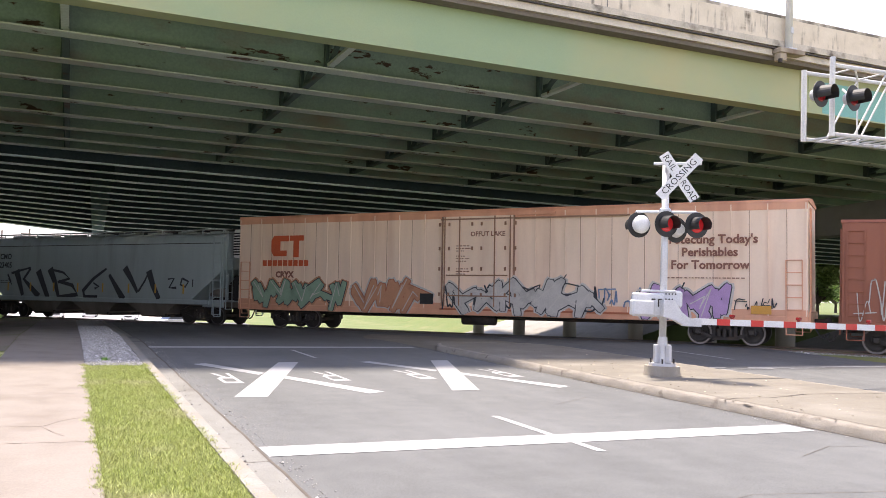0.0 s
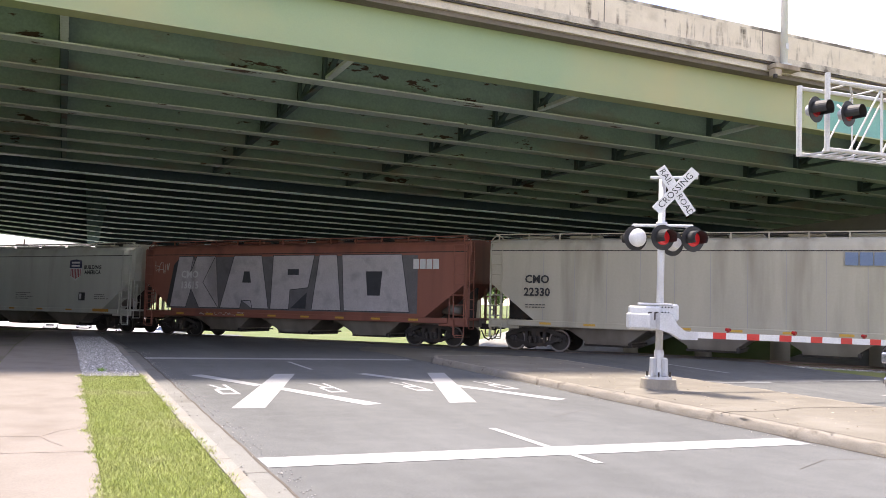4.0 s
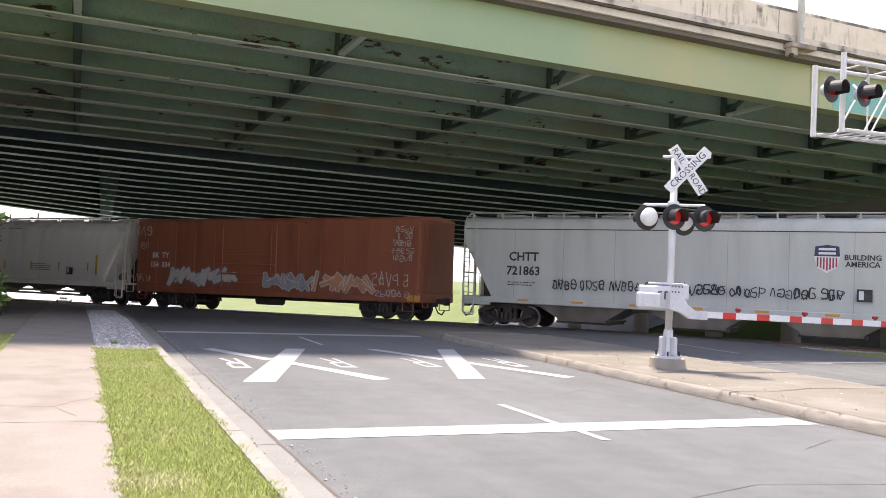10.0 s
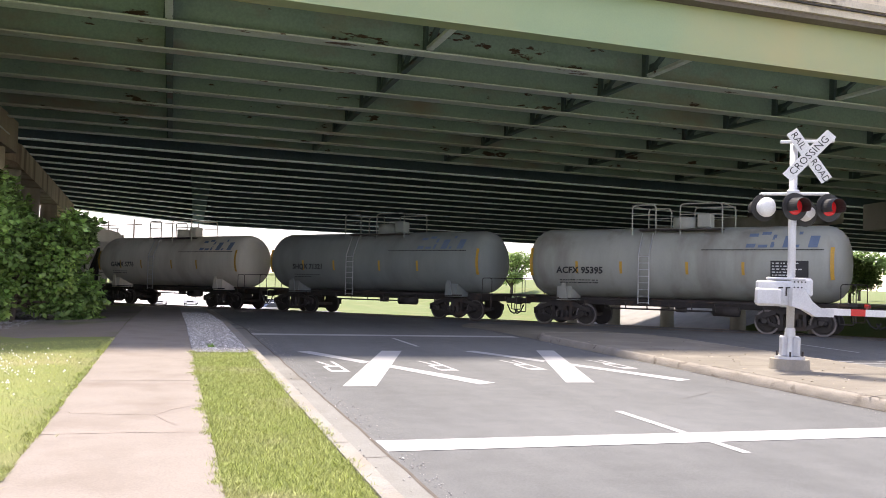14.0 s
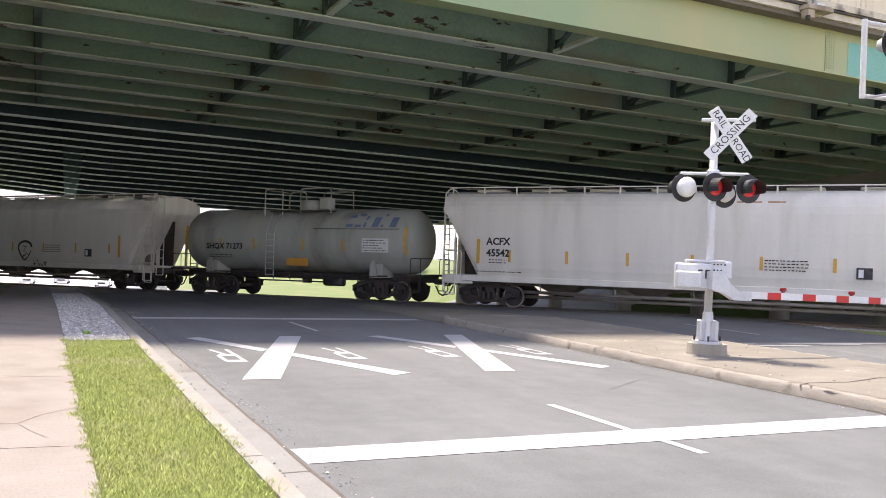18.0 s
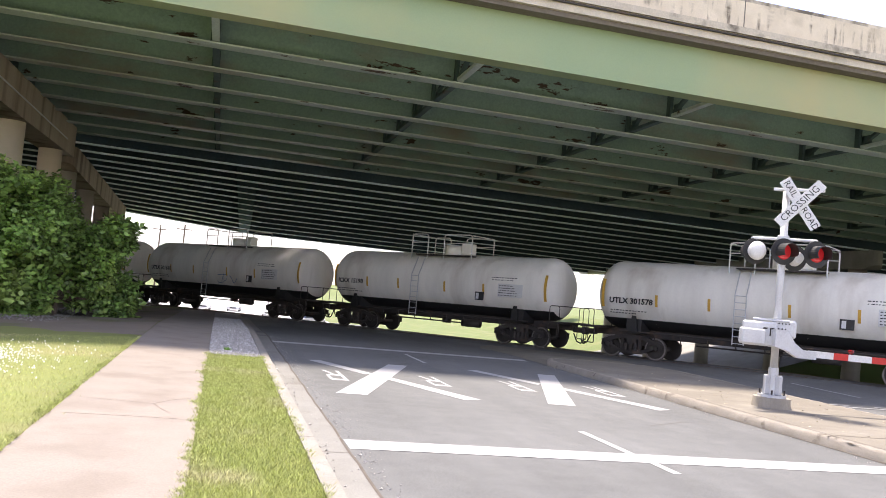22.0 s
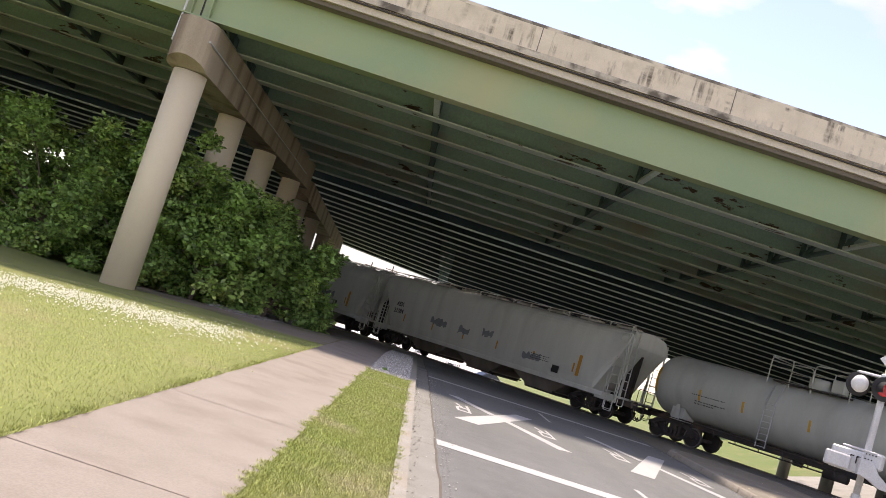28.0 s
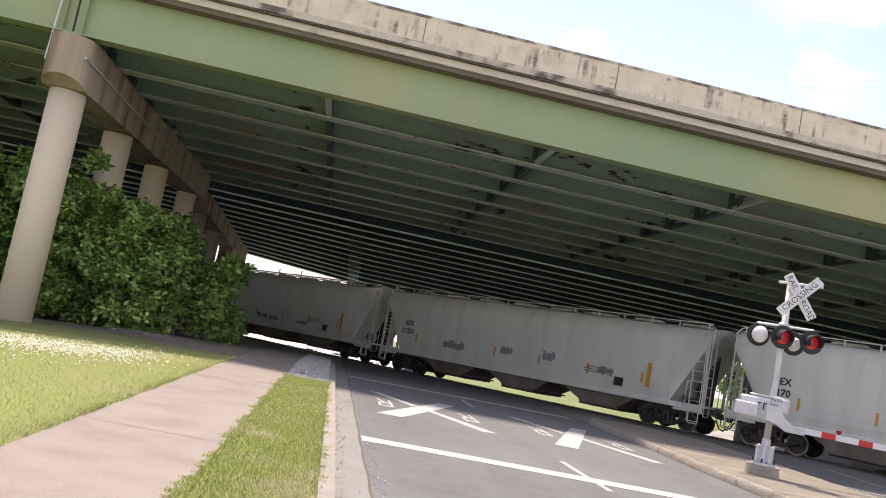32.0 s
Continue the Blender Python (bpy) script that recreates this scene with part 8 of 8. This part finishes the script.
    brush(C[15], [(0.75, 1.95), (1.0, 1.9), (0.8, 1.7), (1.1, 1.6), (0.75, 1.42)], 0.06, 0.07, 1.611)
    scrawl(C[15], -5.0, -2.2, 1.5, 2.0, 1.606, "spray_white", 45, 0.05, 0.45)
    scrawl(C[15], 1.5, 2.4, 0.98, 1.25, 1.57, "spray_dark", 22, 0.035, 0.25)
    for i in range(22, 27):
        if i < 25:
            code(C[i], "AEX", ("21384", "1170", "21221")[i - 22], -7.4, 2.35, 1.6, 0.36, 0.42)
        else:
            small_print(C[i], -7.4, 2.4, 0.8, 3, 1.6, 150 + i)
        reflectors(C[i], 18, 1.598, 1.85, 6, "mark_orange", big=False)
        plate(C[i], "reflective_strip", 6.9, 7.1, 1.5, 2.5, 1.6, "mark_orange")
        for k in range(4):
            x, zz = -4.6 + 2.7 * k + rnd.uniform(-1.2, 1.2), 1.75 + rnd.uniform(-0.3, 0.4)
            w, hh = rnd.uniform(0.7, 1.6), rnd.uniform(0.25, 0.45)
            bm = bmesh.new()
            edge = [(x + w * q / 9, zz + hh * (0.75 + rnd.uniform(-0.25, 0.25))) for q in range(10)] + [(x + w * (9 - q) / 9 + rnd.uniform(-0.05, 0.05), zz + rnd.uniform(-0.08, 0.08)) for q in range(10)]
            bm.faces.new([bm.verts.new((a, -1.6 - 0.001 * k, b)) for a, b in edge])
            bmesh.ops.triangulate(bm, faces=bm.faces[:])
            part("painted_patch", bm, "patch_grey", C[i], "grey overpainted patch")
        small_print(C[i], 4.6, 1.95, 1.5, 3, 1.61, 90 + i)
        plate(C[i], "placard", 5.4, 5.85, 1.35, 1.7, 1.6, "letter_black")
    for i, spots in {9: (-4.6, -1.2, 0.6), 13: (2.0,), 20: (-2.0, 3.0)}.items():
        for sp in spots:
            for k in range(9):
                x, w, zb = sp + rnd.uniform(-0.8, 0.8), rnd.uniform(0.03, 0.16), rnd.uniform(3.3, 3.75)
                bm = bmesh.new()
                loft(bm, [[(x - ww, -(yy + 0.006), zz), (x + ww, -(yy + 0.006), zz)] for yy, zz, ww in ((1.42, 3.9, w), (1.485, 3.7, w * 0.8), (1.55 if zb < 3.5 else 1.485 + (3.7 - zb) * 0.325 if zb < 3.7 else 1.47, min(zb, 3.69), w * 0.15))], closed=False, caps=False)
                part("rust_run", bm, "rust_run", C[i])
    # tank cars
    def tank_code(i, t, x, z, size=0.34, white=False):
        if white:
            for q in (-0.62, 0.62):
                plate(C[i], "number_board", x + q - 0.55, x + q + 0.55, z - 0.19, z + 0.19, 1.335, "letter_black", "black number board", 0.01)
        text(C[i], t, x, z, size, 1.345, "white" if white else "letter_black", 0.01, 1.05)
        small_print(C[i], x, z - 0.36, 1.6, 2, 1.33, 100 + i)
    tank_code(10, "ACFX 95395", -3.4, 2.1)
    for i in (21,):
        small_print(C[i], -3.4, 2.2, 1.9, 1, 1.335, 160 + i)
        small_print(C[i], -3.4, 1.95, 1.5, 2, 1.33, 170 + i)
    tank_code(14, "SHQX 71273", -3.3, 2.1)
    tank_code(16, "UTLX 301578", -4.98, 2.15, 0.29)
    tank_code(17, "ICKX 15198", -4.75, 2.2, 0.29)
    tank_code(19, "WFRX     116352", -3.7, 2.25, 0.31, True)
    tank_code(18, "UTLX 301610", -4.85, 2.2, 0.3)
    tank_code(12, "GAMX 5776", -3.3, 2.2, 0.36)
    tank_code(11, "SHQX 71321", -3.4, 2.15, 0.32)
    for i in (10, 11, 12, 14):
        bm = bmesh.new()
        rng = random.Random(i)
        for k, (w, hh) in enumerate(((0.3, 0.5), (0.3, 0.55), (0.12, 0.45), (0.3, 0.4), (0.12, 0.55), (0.3, 0.4))):
            x = 2.7 + 0.4 * k
            rows = []
            for zz in (2.95, 2.95 + hh):
                yy = math.sqrt(max(0.05, 1.34 ** 2 - (zz - 2.42) ** 2)) + 0.006
                rows.append([(x + (zz - 2.95) * 0.15, -yy, zz), (x + w + (zz - 2.95) * 0.15, -yy, zz)])
            bm.faces.new([bm.verts.new(p) for p in (rows[0][0], rows[0][1], rows[1][1], rows[1][0])])
        part("name_shape", bm, "letter_blue", C[i], "worn blue name shapes")
        plate(C[i], "stripe", 1.2, 5.2, 2.86, 2.885, 1.29, "letter_black")
    for i in (10, 14, 17, 18, 19, 16):
        pl = plate(C[i], "placard", 3.55, 4.75, 1.95, 2.5, 1.335, "white" if i not in (10,) else "letter_black", "printed placard", 0.008)
        small_print(C[i], 4.15, 2.42, 1.1, 5, 1.342, 120 + i, "letter_black" if i != 10 else "white")
    for i in (16, 17, 18, 19):
        small_print(C[i], 3.9, 2.75, 1.4, 2, 1.30, 140 + i)
        plate(C[i], "label_frame", 2.4, 2.85, 1.75, 2.1, 1.31, "letter_black")
        plate(C[i], "label_field", 2.46, 2.6, 1.8, 2.05, 1.325, "white")
    plate(C[14], "panel", -0.1, 0.95, 1.35, 1.66, 1.25, "mark_orange", "faded orange panel", 0.01)
    scrawl(C[19], -1.6, -0.4, 1.75, 2.1, 1.34, "spray_dark", 23, 0.03, 0.3)
    scrawl(C[19], 0.8, 1.8, 1.65, 2.35, 1.34, "spray_dark", 24, 0.035, 0.4)
    scrawl(C[18], 0.2, 1.4, 1.6, 2.1, 1.34, "spray_blue", 25, 0.035, 0.5)


decorate()


# ---- joints, cracks, loose stones ----
def groove(name, pts, w, z, material, label):
    bm = bmesh.new()
    for (x0, y0), (x1, y1) in zip(pts, pts[1:]):
        d = math.hypot(x1 - x0, y1 - y0)
        nx, ny = -(y1 - y0) / d * w / 2, (x1 - x0) / d * w / 2
        bm.faces.new([bm.verts.new((a, b, gz(b) + z)) for a, b in ((x0 + nx, y0 + ny), (x0 - nx, y0 - ny), (x1 - nx, y1 - ny), (x1 + nx, y1 + ny))])
    for f in bm.faces:
        f.normal_update()
        if f.normal.z < 0:
            f.normal_flip()
    return tagged(ob_from(name, bm, material), label, "joint", kind="structure")


M["joint_dark"] = mat("joint_dark", (0.09, 0.075, 0.06), (0.13, 0.11, 0.09), 0.95, scale=5, fine=30, bump=0.2)
M["joint_soft"] = mat("joint_soft", (0.29, 0.24, 0.205), (0.23, 0.19, 0.16), 0.95, scale=5, fine=30, bump=0.2)
rj = random.Random(9)
yy = -9.0
while yy < 30:
    groove("walk_joint", [(-0.46, yy + rj.uniform(-0.03, 0.03)), (0.3, yy - 0.02), (0.99, yy - 0.06)], 0.016, 0.149, "joint_soft", "dark joint across the pavement")
    yy += 3.75 + rj.uniform(-0.05, 0.05)
groove("walk_crack", [(-0.4, 10.9), (0.1, 10.75), (0.49, 10.68), (0.67, 11.04), (1.0, 11.39)], 0.011, 0.15, "joint_soft", "ragged crack in the pavement")
groove("walk_crack", [(0.49, 10.68), (0.6, 10.3), (0.71, 10.04)], 0.009, 0.15, "joint_soft", "ragged crack in the pavement")
for yj in (-2.0, 3.4, 9.0, 14.6, 20.3, 26.0):
    groove("kerb_joint", [(2.02, yj), (2.17, yj)], 0.014, 0.1535, "joint_dark", "joint in the kerb")
    groove("gutter_joint", [(2.17, yj), (2.57, yj + 0.02)], 0.014, 0.008, "joint_dark", "joint in the gutter")
groove("gutter_edge", [(2.565 + rj.uniform(-0.012, 0.012), -6 + 0.5 * k) for k in range(90)], 0.03, 0.0075, "joint_dark", "dark seam between gutter and asphalt")
groove("median_seam", [(9.93 + rj.uniform(-0.015, 0.015), -6 + 0.5 * k) for k in range(44)], 0.035, 0.006, "joint_dark", "dark seam along the median kerb")
# cracks and joints of the median kerb
groove("median_inner_seam", [(10.115 + rj.uniform(-0.02, 0.02), -5 + 0.3 * k) for k in range(68)], 0.022, 0.160, "joint_dark", "ragged seam between median and kerb")
yj = -2.0
while yj < 15.5:
    groove("median_kerb_joint", [(9.985, yj), (10.04, yj + rj.uniform(-0.05, 0.05)), (10.11, yj + rj.uniform(-0.06, 0.06))], 0.018, 0.161, "joint_dark", "open joint in the median kerb")
    yj += rj.uniform(0.8, 2.0)
groove("median_crack", [(9.97, 11.2), (10.3, 11.35), (11.0, 11.3), (12.0, 11.6), (13.8, 11.5)], 0.025, 0.153, "joint_dark", "crack across the median")
groove("median_crack", [(9.97, 4.2), (10.6, 4.35), (12.2, 4.1), (13.8, 4.3)], 0.025, 0.153, "joint_dark", "crack across the median")
groove("median_crack", [(10.1, 17.2), (11.0, 17.3), (13.7, 17.0)], 0.02, 0.153, "joint_dark", "crack across the median")
for pts in ([(3.2, 6.4), (4.6, 6.1), (6.3, 6.6), (8.4, 6.2)], [(8.2, 7.9), (9.0, 8.3), (9.6, 8.2)], [(7.6, 12.2), (8.6, 12.9), (9.4, 12.8)]):
    groove("asphalt_crack", pts, 0.009, 0.004, "joint_dark", "thin crack in the asphalt")


def stones():
    """Loose gravel in the patch, on the ballast and along the seams."""
    rng = np.random.default_rng(17)
    def heap(name, p, r, mt, label):
        n = len(p)
        o = np.array([[1, 0, 0], [0, 1, 0], [-1, 0, 0], [0, -1, 0], [0.2, 0.1, 0.8], [0, 0, -0.6]])
        jit = rng.uniform(0.6, 1.3, (n, 6, 1)) * o[None]
        a = rng.uniform(0, 6.28, n)
        rot = np.stack([np.stack([np.cos(a), -np.sin(a), 0 * a], 1), np.stack([np.sin(a), np.cos(a), 0 * a], 1), np.stack([0 * a, 0 * a, 1 + 0 * a], 1)], 1)
        v = (p[:, None] + np.einsum("nij,nkj->nki", rot, jit) * r[:, None, None]).reshape(-1, 3)
        q = np.array([[0, 1, 4], [1, 2, 4], [2, 3, 4], [3, 0, 4], [1, 0, 5], [2, 1, 5], [3, 2, 5], [0, 3, 5]])
        f = (np.arange(n)[:, None, None] * 6 + q[None]).reshape(-1, 3)
        tagged(raw(name, v, f, mt), label, "gravel", kind="stuff")
    n = 17000
    x, y = rng.uniform(1.02, 2.0, n), 17.5 + 18 * rng.uniform(size=n) ** 1.3
    heap("gravel_stones", np.stack([x, y, [gz(b) + 0.135 for b in y]], 1), rng.uniform(0.011, 0.034, n), "stone", "loose grey gravel stones")
    n = 3500
    x, y = rng.uniform(-4.8, -0.6, n), rng.uniform(24.2, 40, n)
    heap("dirt_stones", np.stack([x, y, [gz(b) + 0.02 for b in y]], 1), rng.uniform(0.01, 0.035, n), "gravel", "small stones on bare earth")
    n = 900
    x, y = np.where(rng.uniform(size=n) < 0.6, 2.62 + np.abs(rng.normal(scale=0.12, size=n)), 9.85 - np.abs(rng.normal(scale=0.1, size=n))), rng.uniform(0, 26, n)
    heap("road_grit", np.stack([x, y, [gz(b) + 0.006 for b in y]], 1), rng.uniform(0.004, 0.013, n), "gravel", "grit along the road edges")
    n = 9000
    sdist, off = np.where(rng.uniform(size=n) < 0.4, rng.uniform(-34, -21.2, n), rng.uniform(12.2, 28, n)), rng.uniform(-2.4, -0.9, n)
    heap("ballast_stones", np.array([list(on_track(a, b, -0.07 - 0.22 * max(0, -b - 1.6))) for a, b in zip(sdist, off)]), rng.uniform(0.02, 0.05, n), "stone", "loose ballast stones beside the rail")


stones()


# ---- beyond the second bridge ----
M["lot"] = mat("lot", (0.62, 0.60, 0.57), (0.52, 0.50, 0.48), 0.9, scale=0.3, fine=10, bump=0.1)
M["car_silver"] = mat("car_silver", (0.62, 0.64, 0.68), (0.58, 0.60, 0.64), 0.25, 0.6, scale=2, fine=20, bump=0)


M["car_white"] = mat("car_white", (0.76, 0.76, 0.75), (0.72, 0.72, 0.71), 0.3, scale=2, fine=20, bump=0)


def parked_car(at, turn, paint="silver"):
    e = empty("parked_car", pose(*at, 0, 0, turn), paint + " parked car on the pale lot beyond the track", "car", "parked cars")
    coat = {"silver": "car_silver", "white": "car_white", "black": CAR_PAINT}[paint]
    bm = bmesh.new()
    loft(bm, [[(x, -0.88, 0.25), (x, 0.88, 0.25), (x, 0.86, z), (x, 0.7, z + 0.06), (x, -0.7, z + 0.06), (x, -0.86, z)] for x, z in ((-2.2, 0.7), (-2.1, 0.9), (-1.0, 0.95), (0.9, 0.93), (2.0, 0.78), (2.2, 0.55))])
    part("body", bm, coat, e)
    bm = bmesh.new()
    loft(bm, [[(-1.9, -0.8, 0.95), (-1.9, 0.8, 0.95), (1.0, 0.8, 0.95), (1.0, -0.8, 0.95)], [(-1.3, -0.62, 1.42), (-1.3, 0.62, 1.42), (0.25, 0.62, 1.42), (0.25, -0.62, 1.42)]])
    part("window_glass", bm, "dark_glass", e, "dark windows")
    part("roof", boxm((-0.5, 0, 1.45), (1.6, 1.26, 0.06), 0.02), coat, e)
    for x in (-1.35, 1.35):
        for y in (-0.8, 0.8):
            part("wheel", cylm((x, y - 0.1, 0.32), (x, y + 0.1, 0.32), 0.32, seg=20), "tyre", e)
    for y in (-0.6, 0.6):
        part("headlight", boxm((2.12, y, 0.66), (0.14, 0.35, 0.14), 0.03), "white", e)
    part("grille", boxm((2.19, 0, 0.5), (0.06, 0.9, 0.2), 0.02), "black", e)


def beyond():
    for y0, rows, off in ((30, 15, 0.25), (68, 20, 0.0)):
        bm = bmesh.new()
        g = [[bm.verts.new((x + off * (60 - y), y, land(x + off * (60 - y), y) + 0.05)) for x in [43.6 + 1.5 * k for k in range(15)]] for y in [y0 + 1.5 * k for k in range(rows)]]
        for a, b in zip(g, g[1:]):
            for i in range(14):
                bm.faces.new((a[i], a[i + 1], b[i + 1], b[i]))
        tagged(ob_from("slope_paving", bm, "plain_concrete"), "pale concrete paving on the bank under the bridge", "slope paving", kind="structure")
    bm = bmesh.new()
    g = [[bm.verts.new((x, y, land(x, y) + 0.06 if x < -0.45 else low(x, y) + 0.02)) for x in (-14, -10, -5, -0.48, -0.44, 6, 16)] for y in (93, 100, 110, 130, 170, 230)]
    for a, b in zip(g, g[1:]):
        for i in range(6):
            bm.faces.new((a[i], a[i + 1], b[i + 1], b[i]))
    tagged(ob_from("lot", bm, "lot"), "pale sunlit paved lot beyond the bridges", "ground", kind="structure")
    for x, y, turn, paint in ((11.6, 106, -150, "silver"), (13.4, 118, -95, "black"), (8.2, 124, -100, "white"), (3.4, 131, -95, "silver"), (-0.8, 129, -92, "white")):
        parked_car((x, y, low(x, y) + 0.03), turn, paint)
    parked_car((-7.5, 108, land(-7.5, 108) + 0.07), 200)
    for x, y, z in ((-5.5, 150, 9), (-10, 160, 9), (-24, 150, 10)):
        e = empty("utility_pole", pose(x, y, -3.2), "distant wooden utility pole with a crossarm", "utility pole", "utility poles")
        part("pole", cylm((0, 0, 0), (0, 0, z + 3), 0.16, 0.11, 10), "bark", e)
        part("crossarm", boxm((0, 0, z + 2.2), (2.4, 0.12, 0.14)), "bark", e)


beyond()

motions()
